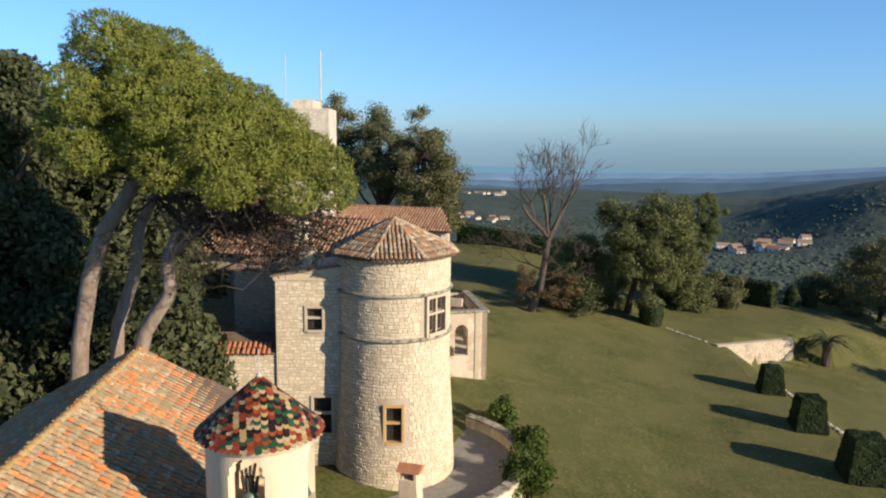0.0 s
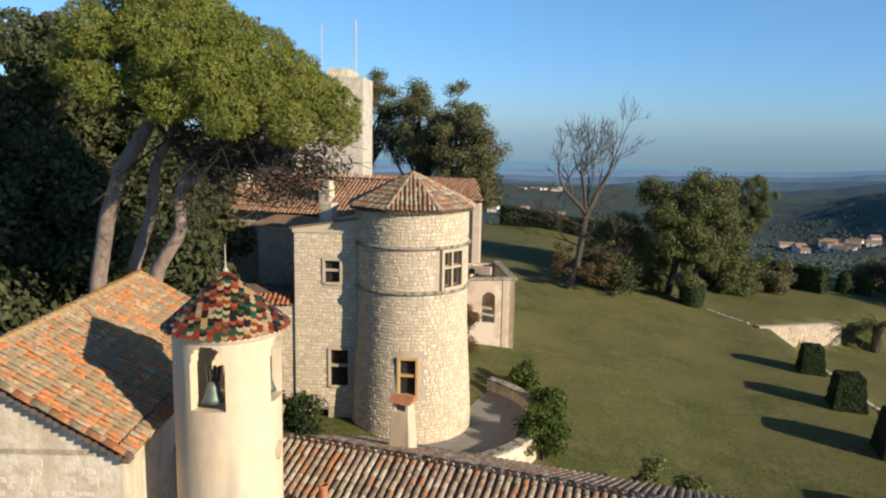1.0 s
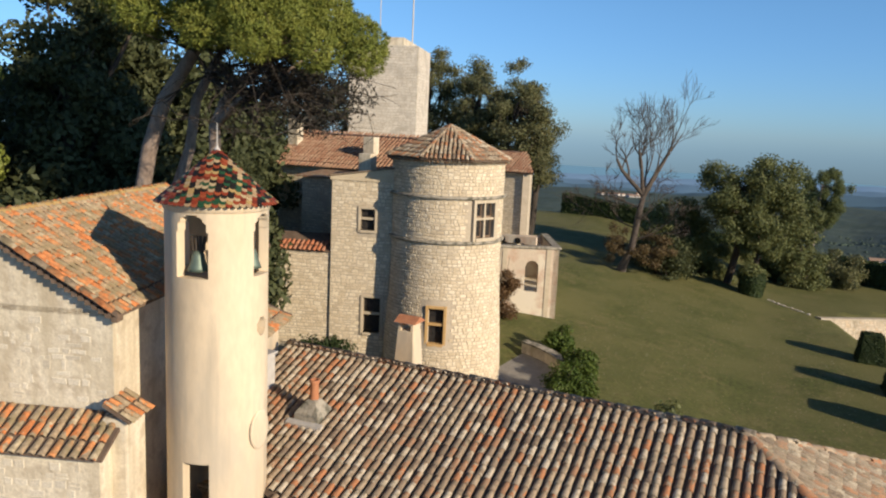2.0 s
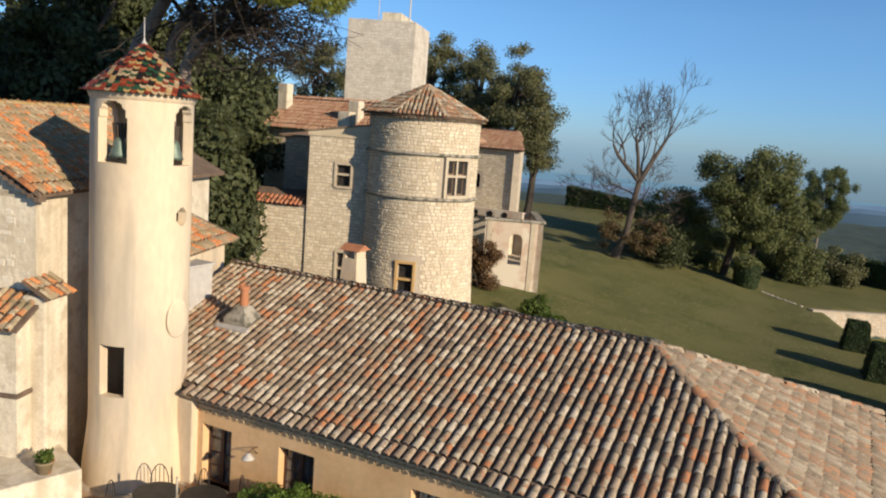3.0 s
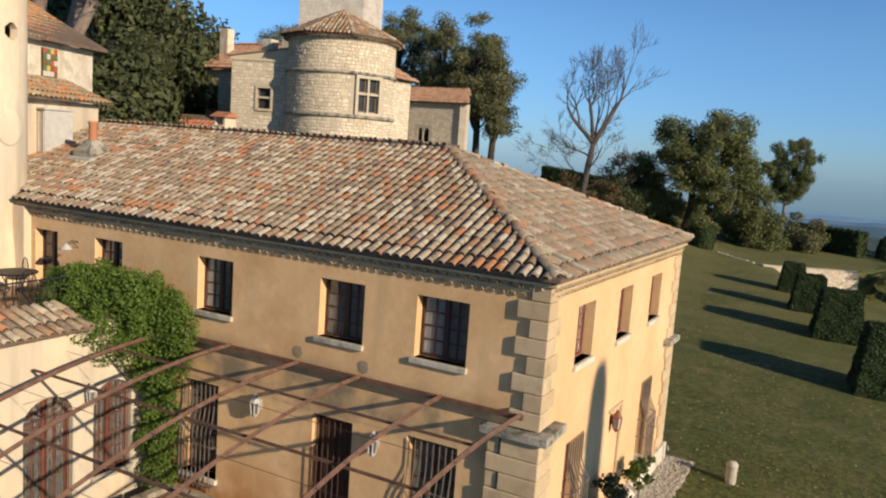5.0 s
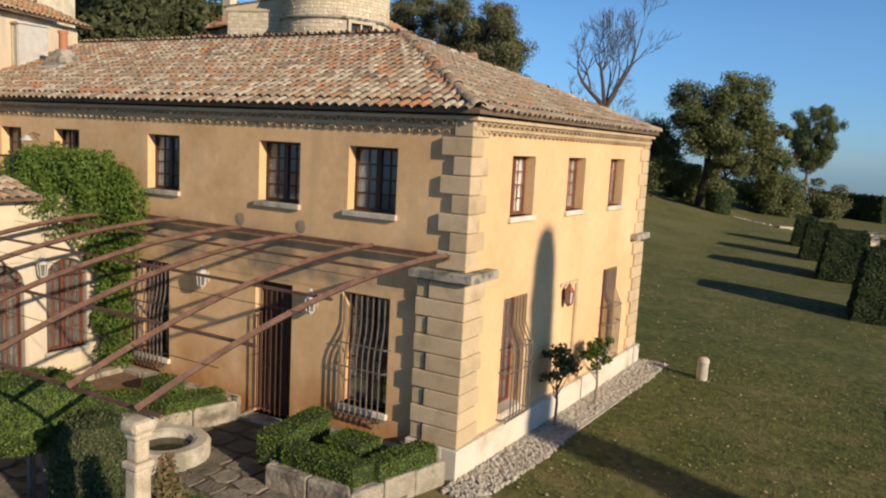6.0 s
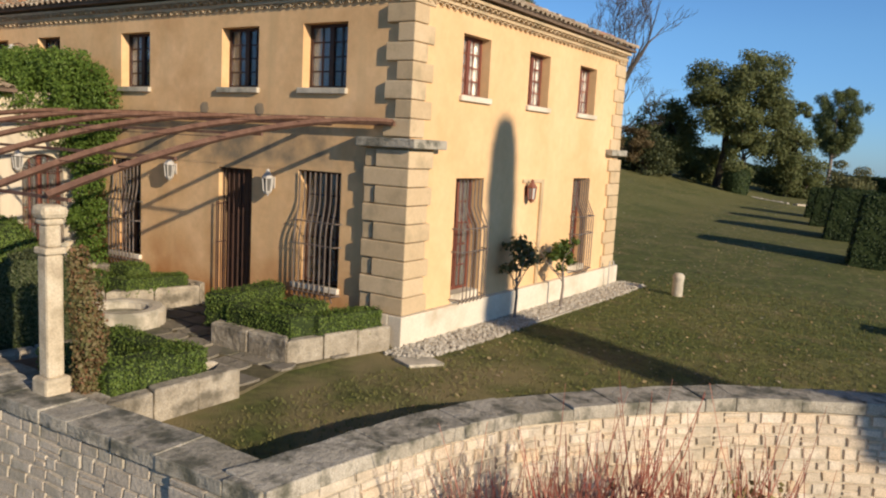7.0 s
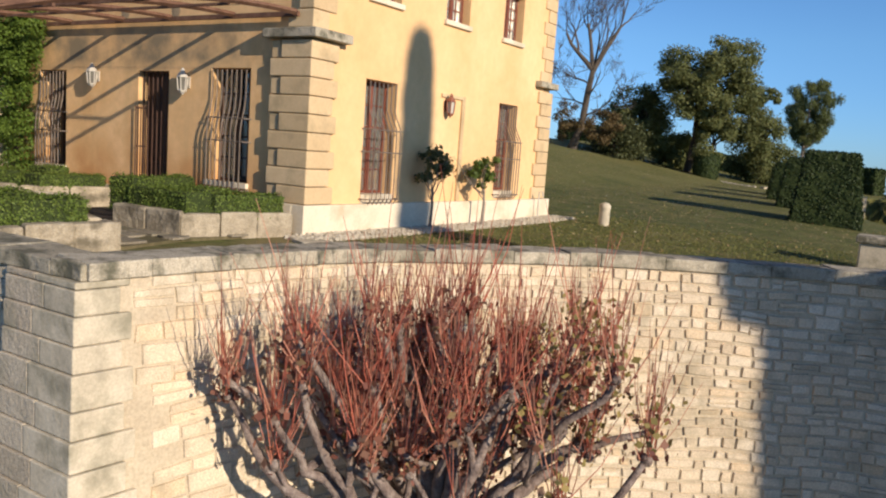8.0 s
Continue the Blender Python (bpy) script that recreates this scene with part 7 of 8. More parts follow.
def stone_window(parent, m, s0, s1, z0, z1, frame_mat, mullion="bar", depth=0.3, wide=0.14, name="window"):
    """A stone framed window with dark leaded lights behind."""
    f = Shape()
    f.box((s0 - wide, -0.06, z0 - wide), (s0, depth, z1 + wide), m).box((s1, -0.06, z0 - wide), (s1 + wide, depth, z1 + wide), m)
    f.box((s0, -0.06, z1), (s1, depth, z1 + wide), m).box((s0, -0.10, z0 - wide), (s1, depth, z0), m)
    w = part(name, f, frame_mat, parent, bevel=0.012)
    if mullion == "cross":
        mid = (s0 + s1) / 2
        part("mullion", Shape().box((mid - 0.05, 0.0, z0), (mid + 0.05, depth - 0.1, z1), m), frame_mat, w)
        for a, b in ((s0, mid - 0.05), (mid + 0.05, s1)):
            for c, d in ((z0, z0 + (z1 - z0) * 0.55 - 0.05), (z0 + (z1 - z0) * 0.55 + 0.05, z1)):
                sash = Shape()
                for lo, hi in (((a, c), (a + 0.06, d)), ((b - 0.06, c), (b, d)), ((a + 0.06, c), (b - 0.06, c + 0.06)), ((a + 0.06, d - 0.06), (b - 0.06, d))):
                    sash.box((lo[0], depth - 0.12, lo[1]), (hi[0], depth - 0.085, hi[1]), m)
                part("sash", sash, OLD_WOOD, w, "weathered brown wooden sash")
    if mullion:
        zt = z0 + (z1 - z0) * 0.55
        part("transom", Shape().box((s0, 0.003, zt - 0.05), (s1, depth - 0.103, zt + 0.05), m), frame_mat, w)
    part("glazing", Shape().box((s0, depth - 0.08, z0), (s1, depth - 0.05, z1), m), VOID_GLASS, w, "dark leaded glass")
    return w


VOID_GLASS = material("dark_window_glass", [(0.02, 0.02, 0.022), (0.05, 0.045, 0.04)], 4, 0.12, spec=0.5)
OLD_WOOD = material("weathered_oak", [(0.22, 0.15, 0.10), (0.30, 0.21, 0.14)], 5, 0.8, 0.002, 60)
stone_window(castle, tangent(-24, 2.68), -0.58, 0.58, 9.6, 11.2, ASHLAR, "cross", 0.3, 0.16)
OCHRE_FRAME = material("ochre_window_surround", [(0.50, 0.31, 0.12), (0.58, 0.38, 0.17)], 3, 0.9)
stone_window(castle, tangent(-71, 2.78), -0.36, 0.36, 4.65, 6.3, OCHRE_FRAME, "bar", 0.3, 0.13)
# eight-sided tiled tower roof
troof = part("tower_roof", Shape().lathe([(3.1, 13.10), (3.1, 13.18), (0, 14.66)], 8, (*TW, 0), 0, 360), DECK, castle, "eight-sided clay tile roof")

for k in range(8):
    a0, a1 = radians(45 * k), radians(45 * (k + 1))
    pa = Vector((TW[0] + 3.14 * math.cos(a0), TW[1] + 3.14 * math.sin(a0), 13.18))
    pb = Vector((TW[0] + 3.14 * math.cos(a1), TW[1] + 3.14 * math.sin(a1), 13.18))
    apex = Vector((*TW, 14.68))
    mid = (pa + pb) / 2
    w, l = (pb - pa).length, (apex - mid).length
    tiled_slope(troof, pa, pb - pa, apex - mid, w, l, lambda s, d, w=w, l=l: w / 2 * d / l < s < w - w / 2 * d / l, pitch=0.2, course=0.36)
    ridge_tiles(troof, pa + Vector((0, 0, 0.02)), apex, TILE, 0.1)
cor = Shape()
for k in range(90):
    m = Matrix.Translation((TW[0] + 2.72 * math.cos(k * 4 * K), TW[1] + 2.72 * math.sin(k * 4 * K), 13.0)) @ pose(0, 0, 0, 0, 0, 4 * k + 90)
    cor.add([m @ (Vector(p) + Vector((0, -0.24, 0))) for p in t1.v], t1.f)
part("tile_cornice", cor, TILE, castle, kind="stuff")


def stone_wall(o, u, length, z0, z1, holes=(), seed=1, thick=0.5, pieces=0, near=None, mat=None, size=(0.16, 0.36), course=(0.12, 0.2)):
    part("wall", Shape().wall(o, u, length, z0, z1, thick, holes), MORTAR, castle)
    stones(castle, flat_face(o, u), length, z0, z1, mat or STONE, course, size, 0.014, [(h[0] - 0.12, h[1] + 0.12, h[2] - 0.12, h[3] + 0.12) for h in holes], "stone", pieces, near, 0.004, seed, 0.022)


# front wall beside the tower
F0 = (-24.45, 18.08)
FU = (0.95, 0.313, 0)
fh = [(1.44, 2.14, 9.5, 10.52), (1.68, 2.53, 4.45, 6.2), (0.79, 1.58, 1.5, 3.2)]
stone_wall(F0, FU, 3.9, 1.2, 11.85, fh, 11)
MF = wall_frame(F0, FU)
for h in fh[:2]:
    stone_window(castle, MF, h[0], h[1], h[2], h[3], ASHLAR, "bar", 0.3, 0.12)
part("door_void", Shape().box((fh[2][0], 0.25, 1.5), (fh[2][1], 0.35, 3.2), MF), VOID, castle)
stone_wall((-24.45, 24.0), (0, -1, 0), 5.55, 1.2, 11.85, (), 12)
part("sloping_parapet", Shape().prism([(-24.5, 18.0), (-20.6, 19.28), (-20.6, 24), (-24.5, 24)], 11.85, lambda x, y: 11.95 + 0.16 * (x + 24.95)), STONE, castle)
part("sloping_coping", Shape().prism([(-24.6, 17.9), (-20.6, 19.2), (-20.6, 19.8), (-24.75, 18.45)], lambda x, y: 11.955 + 0.16 * (x + 24.95), lambda x, y: 12.03 + 0.16 * (x + 24.95)), TILE, castle)
# low wall with a tiled coping, and the recess behind it
stone_wall((-27.95, 17.05), FU, 3.65, 1.2, 8.3, (), 13)
stone_wall((-28.0, 22.0), (0, -1, 0), 4.95, 1.2, 8.3, (), 14)
lt = part("lean_to", Shape().prism([(-28.1, 16.9), (-24.5, 18.08), (-24.9, 19.6), (-28.5, 18.4)], 8.3, lambda x, y: 8.34 + 0.42 * (0.95 * (y - 16.9) - 0.313 * (x + 28.1))), DECK, castle)
tiled_slope(lt, (-28.08, 16.82, 8.36), FU, (-0.313, 0.95, 0.42), 3.7, 1.5, lambda s, d: d < 0.9, mat=material("red_roof_tile", [(0.40, 0.13, 0.06), (0.46, 0.19, 0.10), (0.36, 0.18, 0.11)], 4, 0.9, 0.005, 40, vary=0.6), pitch=0.24, course=0.4)
rh = [(2.4, 3.2, 8.6, 10.4)]
stone_wall((-28.4, 21.2), (1, 0, 0), 3.6, 8.0, 11.6, rh, 15)
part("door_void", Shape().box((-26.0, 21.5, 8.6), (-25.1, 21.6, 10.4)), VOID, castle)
part("recess_roof", Shape().prism([(-28.6, 20.9), (-24.85, 20.9), (-24.85, 24.2), (-28.6, 24.2)], 11.6, lambda x, y: 11.7 + 0.08 * (y - 21)), TILE, castle)
# main range and its roof
stone_wall((-32.0, 23.8), (1, 0, 0), 11.4, 1.2, 11.95, (), 16)
stone_wall((-20.6, 23.8), (0, 1, 0), 5.6, 1.2, 11.95, (), 17)
part("wall", Shape().box((-32, 24.35, 1.2), (-21.15, 29.3, 11.9)), OLD_RENDER, castle)
mr = Shape()
q = [Vector((-32.4, 23.4, 12.0)), Vector((-20.2, 23.4, 12.0)), Vector((-22.7, 26.6, 13.75)), Vector((-32.4, 26.6, 13.75)), Vector((-32.4, 29.8, 12.0)), Vector((-20.2, 29.8, 12.0))]
mr.add(q, [(0, 1, 2, 3), (1, 5, 2), (5, 4, 3, 2), (0, 3, 4), (0, 4, 5, 1)])
mroof = part("main_roof", mr, DECK, castle, "reddish clay tile roof")
OLDRED = material("reddish_roof_tile", [(0.30, 0.15, 0.09), (0.38, 0.21, 0.13), (0.43, 0.28, 0.18), (0.34, 0.17, 0.10)], 4, 0.9, 0.005, 40, fine=0.15, vary=0.6)
l = (q[3] - q[0]).length
tiled_slope(mroof, q[0], (1, 0, 0), q[3] - q[0], 12.2, l, lambda s, d: s < 12.2 - d * 2.5 / l, mat=OLDRED, pitch=0.23, course=0.4)
le = math.hypot(2.5, 1.75)
tiled_slope(mroof, q[1], (0, 1, 0), Vector((-2.5, 0, 1.75)), 6.4, le, lambda s, d: 3.2 * d / le < s < 6.4 - 3.2 * d / le, mat=OLDRED, pitch=0.23, course=0.4)
ridge_tiles(mroof, q[3], q[2], OLDRED)
ridge_tiles(mroof, q[1], q[2], OLDRED)
for x, y, z, hh in ((-32.0, 25.5, 12.8, 1.8), (-26.2, 24.6, 12.5, 1.3), (-23.6, 19.9, 12.1, 1.0)):
    part("chimney", Shape().box((x - 0.35, y - 0.3, z - 0.4), (x + 0.35, y + 0.3, z + hh)), OLD_RENDER, castle, bevel=0.04)
# keep
KE = [Vector((-30.36, 38.0, 0)), Vector((-35.2, 36.4, 0)), Vector((-36.8, 41.4, 0)), Vector((-31.9, 43.0, 0))]
part("keep", Shape().prism([(p.x, p.y) for p in KE][::-1], 1.2, 20.1), MORTAR, castle)
for a, b, sd in ((KE[1], KE[0], 21), (KE[0], KE[3], 22)):
    stones(castle, flat_face((a.x, a.y), b - a), (b - a).length, 11, 20.2, material("keep_stone", [(0.55, 0.50, 0.42), (0.63, 0.58, 0.49), (0.70, 0.64, 0.55)], 2.0, 0.95, 0.02, 9, fine=0.15, vary=0.3, stain=(0.42, 0.38, 0.32), stain_scale=0.8, stain_at=(0.5, 0.7)), (0.15, 0.24), (0.2, 0.45), 0.01, (), "stone", 0, None, 0.004, sd)
part("keep_parapet", Shape().prism([(p.x, p.y) for p in (KE[1].lerp(KE[0], 0.5), KE[0].lerp(KE[1], 0.22), KE[3].lerp(KE[2], 0.22), KE[3].lerp(KE[2], 0.5))], 20.1, 20.75), OLD_RENDER, castle)
for p, top, r in ((KE[0].lerp(KE[2], 0.12), 24.2, 0.05), (KE[1].lerp(KE[3], 0.35), 24.0, 0.03)):
    part("mast", Shape().tube([(p.x, p.y, 20), (p.x, p.y, top)], r, 6), PLINTH, castle, "slender white mast")
# wing and loggia towards the garden
wh = [(0.85, 1.27, 8.5, 9.55), (1.42, 1.84, 8.5, 9.55)]
stone_wall((-26.9, 40.0), (1, 0, 0), 4.93, 6.0, 11.45, wh, 24)
WD = Vector((-0.43, 0.9, 0)).normalized()
stone_wall((-21.97, 40.0), WD, 6.0, 1.5, 11.45, (), 25)
part("wall", Shape().prism([(-32, 40.6), (-22.7, 40.6), (-25.2, 45.9), (-32, 45.9)], 1.2, 11.4), OLD_RENDER, castle)
for h in wh:
    mid, r = (h[0] + h[1]) / 2, (h[1] - h[0]) / 2
    part("window_void", Shape().box((-26.9 + h[0], 40.3, h[2]), (-26.9 + h[1], 40.4, h[3])), VOID, castle)
    sp = Shape()
    arcp = [(mid + r * math.cos(math.pi * k / 8), h[3] - r + r * math.sin(math.pi * k / 8)) for k in range(9)]
    vs = []
    for x, z in arcp:
        vs += [Vector((-26.9 + x, 39.97, z)), Vector((-26.9 + x, 39.97, h[3] + 0.02)), Vector((-26.9 + x, 40.3, z))]
    sp.add(vs, [qq for k in range(8) for qq in ((3 * k + 1, 3 * k + 4, 3 * k + 3, 3 * k), (3 * k, 3 * k + 3, 3 * k + 5, 3 * k + 2))])
    part("arch_head", sp, ASHLAR, castle)
part("arch_column", Shape().box((-26.9 + 1.27, 39.96, 8.45), (-26.9 + 1.42, 40.25, 9.35)), ASHLAR, castle)
q = [Vector((-32.3, 39.7, 11.5)), Vector((-21.7, 39.7, 11.5)), Vector((-23.3, 43.0, 12.8)), Vector((-32.3, 43.0, 12.8)), Vector((-32.3, 46.2, 11.5)), Vector((-24.8, 46.2, 11.5))]
wr = part("wing_roof", Shape().add(q + [p - Vector((0, 0, 0.12)) for p in q], [(0, 1, 2, 3), (2, 5, 4, 3), (1, 7, 8, 2), (2, 8, 11, 5), (0, 6, 7, 1), (6, 9, 8, 7), (8, 9, 10, 11)]), DECK, castle)
part("gable", Shape().add([q[1] + Vector((-0.3, 0.3, -0.1)), q[5] + Vector((-0.3, -0.3, -0.1)), q[2] + Vector((-0.3, 0, -0.1))], [(0, 1, 2)]), STONE, castle)
wl = (q[3] - q[0]).length
tiled_slope(wr, q[0], (1, 0, 0), q[3] - q[0], 10.6, wl, lambda s, d: s < 10.6 - 1.6 * d / wl, mat=OLDRED, pitch=0.23, course=0.4)
ridge_tiles(wr, q[3], q[2], OLDRED)
PINKISH = material("patched_pink_render", [(0.55, 0.42, 0.31), (0.60, 0.50, 0.38), (0.50, 0.33, 0.23)], 0.9, 0.95, 0.01, 15, fine=0.1, stain=(0.66, 0.58, 0.45), stain_scale=0.7, stain_at=(0.48, 0.56))
LD = Vector((0.9, 0.43, 0)).normalized()
LN = Vector((-LD.y, LD.x, 0))
L0, L1 = Vector((-21.2, 32.9, 0)), Vector((-21.2, 32.9, 0)) + LD * 3.75
L2 = L1 + LN * 6.2
ar = (1.62, 2.48, 4.2, 6.25)
part("loggia_wall", Shape().wall((L0.x, L0.y), LD, 3.75, 1.2, 7.05, 0.35, [ar]), PINKISH, castle)
part("loggia_wall", Shape().wall((L1.x, L1.y), LN, 6.2, 1.2, 7.05, 0.35, [(1.2, 2.4, 4.2, 6.3), (3.4, 4.6, 4.2, 6.3)]), PINKISH, castle)
part("loggia_wall", Shape().wall((L2.x, L2.y), -LD, 3.6, 1.2, 7.05, 0.35), PINKISH, castle)
MLG = wall_frame(L0, LD)
sp, vs = Shape(), []
mid, r = (ar[0] + ar[1]) / 2, (ar[1] - ar[0]) / 2
for k in range(13):
    x, z = mid + r * math.cos(math.pi * k / 12), ar[3] - r + r * math.sin(math.pi * k / 12)
    vs += [MLG @ Vector((x, 0.0, z)), MLG @ Vector((x, 0.0, ar[3] + 0.01)), MLG @ Vector((x, 0.35, z))]
sp.add(vs, [qq for k in range(12) for qq in ((3 * k + 1, 3 * k + 4, 3 * k + 3, 3 * k), (3 * k, 3 * k + 3, 3 * k + 5, 3 * k + 2))])
part("arch_head", sp, PINKISH, castle)
part("loggia_floor", Shape().prism([(p.x, p.y) for p in (L0 + LN * 0.3 + LD * 0.1, L1 + LN * 0.3 - LD * 0.4, L2 - LD * 0.4 - LN * 0.3, L2 - LD * 3.5 - LN * 0.3)], 3.9, 4.05), OLD_RENDER, castle)
part("loggia_coping", Shape().box((-0.1, -0.12, 7.05), (3.87, 0.42, 7.2), MLG), CAPSTONE, castle, bevel=0.02)
part("loggia_coping", Shape().box((3.35, 0.42, 7.05), (3.87, 6.3, 7.2), MLG), CAPSTONE, castle, bevel=0.02)
for x in (0.5, 1.6, 2.7):
    part("beam", Shape().box((x, 0.3, 6.82), (x + 0.14, 5.9, 6.98), MLG), DARK_BARK, castle)
for x in (0.12, 2.95):
    part("corner_pillar", Shape().box((x, -0.05, 1.2), (x + 0.3, 0.02, 7.05), MLG), ASHLAR, castle)
part("terrace_block", Shape().box((-26.9, 36.2, 1.2), (-21.6, 40.2, 6.9)), OLD_RENDER, castle)
part("terrace_parapet", Shape().box((-25.0, 36.0, 6.9), (-19.9, 36.3, 7.45)), PINKISH, castle, bevel=0.02)
# Flat near-black discs paint the shade inside the small arches.
for x in (-23.4, -22.3, -21.2):
    m = Matrix.Translation((x, 35.98, 7.1)) @ pose(0, 0, 0, 90, 0, 0)
    la = Shape().lathe([(0.22, 0.0), (0.2, 0.015), (0, 0.015)], 14)
    la.v = [tuple(m @ Vector(p)) for p in la.v]
    part("small_arch", la, VOID, castle)

# ---- round forecourt below the tower ----
COBBLE = material("grey_gravel_forecourt", [(0.26, 0.24, 0.21), (0.34, 0.32, 0.28)], 3, 1, 0.02, 30, fine=0.2)
structure("forecourt", Shape().lathe([(2.0, 1.2), (2.0, 2.34), (6.25, 2.32), (6.25, 0.8)], 60, (*TW, 0), -95, 75), COBBLE, "grey gravel forecourt round the tower foot")
fw = thing("forecourt_wall", (-13.4, 20.5, 2), "low curved stone wall round the tower forecourt", "wall")
part("body", Shape().lathe([(6.2, 0.6), (6.2, 2.9), (6.55, 2.9), (6.6, 0.6)], 48, (*TW, 0), -75, 68), OLD_RENDER, fw)
for k in range(26):
    a0 = -75 + k * 5.5
    part("coping_stone", Shape().lathe([(6.12, 2.9), (6.12, 3.0), (6.66, 3.0), (6.66, 2.9), (6.12, 2.9)], 2, (*TW, 0), a0 + 0.15, a0 + 5.35), CAPSTONE, fw)
# shrubs about the castle
R2 = np.random.default_rng(77)
for k, (c, rad, leaf, lab, n, sz) in enumerate([((-12.75, 20.3, 2.75), (1.2, 1.4, 1.15), GREEN_LEAF, "leafy yellow-green shrub outside the curved wall", 6000, 0.07), ((-13.3, 23.8, 2.8), (1.1, 1.3, 1.0), GREEN_LEAF, "leafy yellow-green shrub outside the curved wall", 3000, 0.09), ((-15.4, 27.6, 2.9), (0.8, 1.0, 1.0), GREEN_LEAF, "leafy yellow-green shrub outside the curved wall", 2400, 0.09),
                                        ((-20.7, 31.3, 5.0), (1.5, 1.1, 2.3), BROWN_LEAF, "brown withering shrub below the loggia", 8000, 0.07), ((-23.6, 16.6, 3.3), (1.7, 1.1, 1.3), YEW_LEAF, "rounded dark evergreen shrub by the castle door", 5200, 0.08),
                                        ((-7.5, 13.0, 3.4), (0.9, 0.8, 2.3), LAWN_OAK, "tall loose olive-green shrub behind the house", 2600, 0.09), ((-6.0, 13.2, 3.1), (0.9, 0.8, 2.2), LAWN_OAK, "tall loose olive-green shrub behind the house", 2600, 0.09), ((-9.0, 12.8, 3.2), (0.8, 0.8, 2.2), LAWN_OAK, "tall loose olive-green shrub behind the house", 2400, 0.09)]):
    zb = lawn_z(c[0], c[1])
    t = thing("shrub", (c[0], c[1], zb), lab, "shrub", "shrubs round the castle")
    lb = Shape()
    for _ in range(9):
        limb(lb, (c[0], c[1], zb - 0.1), tuple(np.array(c) + R2.normal(0, 0.5, 3) * np.array(rad)), 0.04, 0.01, R2, 0.1)
    part("stems", lb, DARK_BARK, t, kind="stuff")
    p, d = cloud(spread(c, rad, 22, min(rad) * 0.55, R2, -0.95), int(n * 1.5), R2, 0.3)
    quads("leaves", p, d, sz, leaf, t, R2)


# ---- curved retaining wall of the terrace ----
def smooth_curve(pts, per=6):
    out = []
    for i in range(len(pts) - 1):
        p0, p1, p2, p3 = pts[max(0, i - 1)], pts[i], pts[i + 1], pts[min(len(pts) - 1, i + 2)]
        for k in range(per):
            t = k / per
            out.append(tuple(0.5 * (2 * b + (c - a) * t + (2 * a - 5 * b + 4 * c - d) * t * t + (3 * b - a - 3 * c + d) * t ** 3) for a, b, c, d in zip(p0, p1, p2, p3)))
    return out + [pts[-1]]


ARC = smooth_curve(BASTION[2:])
RW_TOP = 0.29
BATTER = 0.075


class Run:
    """Arc length along a line on the ground, with the outward direction."""

    def __init__(self, pts):
        self.p = [Vector((*q, 0)) for q in pts]
        self.s = [0.0]
        for a, b in zip(self.p, self.p[1:]):
            self.s.append(self.s[-1] + (b - a).length)
        self.length = self.s[-1]

    def at(self, s):
        s = max(0.0, min(self.length, s))
        i = 0
        while i < len(self.s) - 2 and self.s[i + 1] < s:
            i += 1
        t = (s - self.s[i]) / max(1e-6, self.s[i + 1] - self.s[i])
        def nrm(j):
            d = (self.p[min(j + 1, len(self.p) - 1)] - self.p[max(j - 1, 0)]).normalized()
            return Vector((d.y, -d.x, 0))
        return self.p[i].lerp(self.p[i + 1], t), nrm(i).lerp(nrm(i + 1), t).normalized()

    def face(self, s, z):
        p, n = self.at(s)
        p = p + n * ((RW_TOP - z) * BATTER)
        return Vector((p.x, p.y, z)), n


arc, west = Run(ARC), Run(BASTION[:3])
bastion = thing("retaining_wall", (4.2, -1.9, -4.3), "curved retaining wall of pale coursed stone with mossy coping", "wall", kind="structure")
for run in (arc, west):
    s = Shape()
    n = 70
    vs = []
    for k in range(n + 1):
        d = run.length * k / n
        a, nn = run.face(d, -4.8)
        b, _ = run.face(d, RW_TOP)
        vs += [a - nn * 0.012, b - nn * 0.012, b - nn * 0.5, Vector((*(b - nn * 0.5).xy, -4.8))]
    fs = []
    for k in range(n):
        for q in range(3):
            fs.append((4 * k + q, 4 * k + 4 + q, 4 * k + 5 + q, 4 * k + 1 + q))
    s.add(vs, fs + [(0, 1, 2, 3), (4 * n + 3, 4 * n + 2, 4 * n + 1, 4 * n)])
    part("wall_core", s, MORTAR, bastion)
BIG = 1.7             # larger, tighter blocks stand next to the corner
stones(bastion, arc.face, BIG, -4.7, RW_TOP, WALLSTONE, (0.15, 0.24), (0.26, 0.56), 0.013, [(0, 0.42, -5, 1)], "wall_stone", 60, (3.2, -5.2, -0.6), 0.004, 30, 0.014)
stones(bastion, lambda s, z: arc.face(s + BIG, z), arc.length - BIG, -4.7, RW_TOP, WALLSTONE, (0.12, 0.19), (0.14, 0.40), 0.02, (), "wall_stone", 240, (4.9, -1.6, -0.6), 0.007, 31, 0.02)
# Weathered grey for the west face, its shade put into the tones.
GREYSTONE = material("shaded_weathered_ashlar", [(0.387, 0.327, 0.249), (0.466, 0.396, 0.31), (0.528, 0.464, 0.37)], 4, 0.95, 0.02, 18, fine=0.25, vary=0.4, stain=(0.31, 0.28, 0.21), stain_scale=2.2, stain_at=(0.5, 0.68))
stones(bastion, west.face, west.length, -4.7, RW_TOP, GREYSTONE, (0.13, 0.22), (0.16, 0.44), 0.016, [(west.length - 1.1, west.length, -5, 1)], "wall_stone", 60, (2.5, -6.3, 0), 0.006, 32)
rq = random.Random(8)
z, k = -4.7, 0
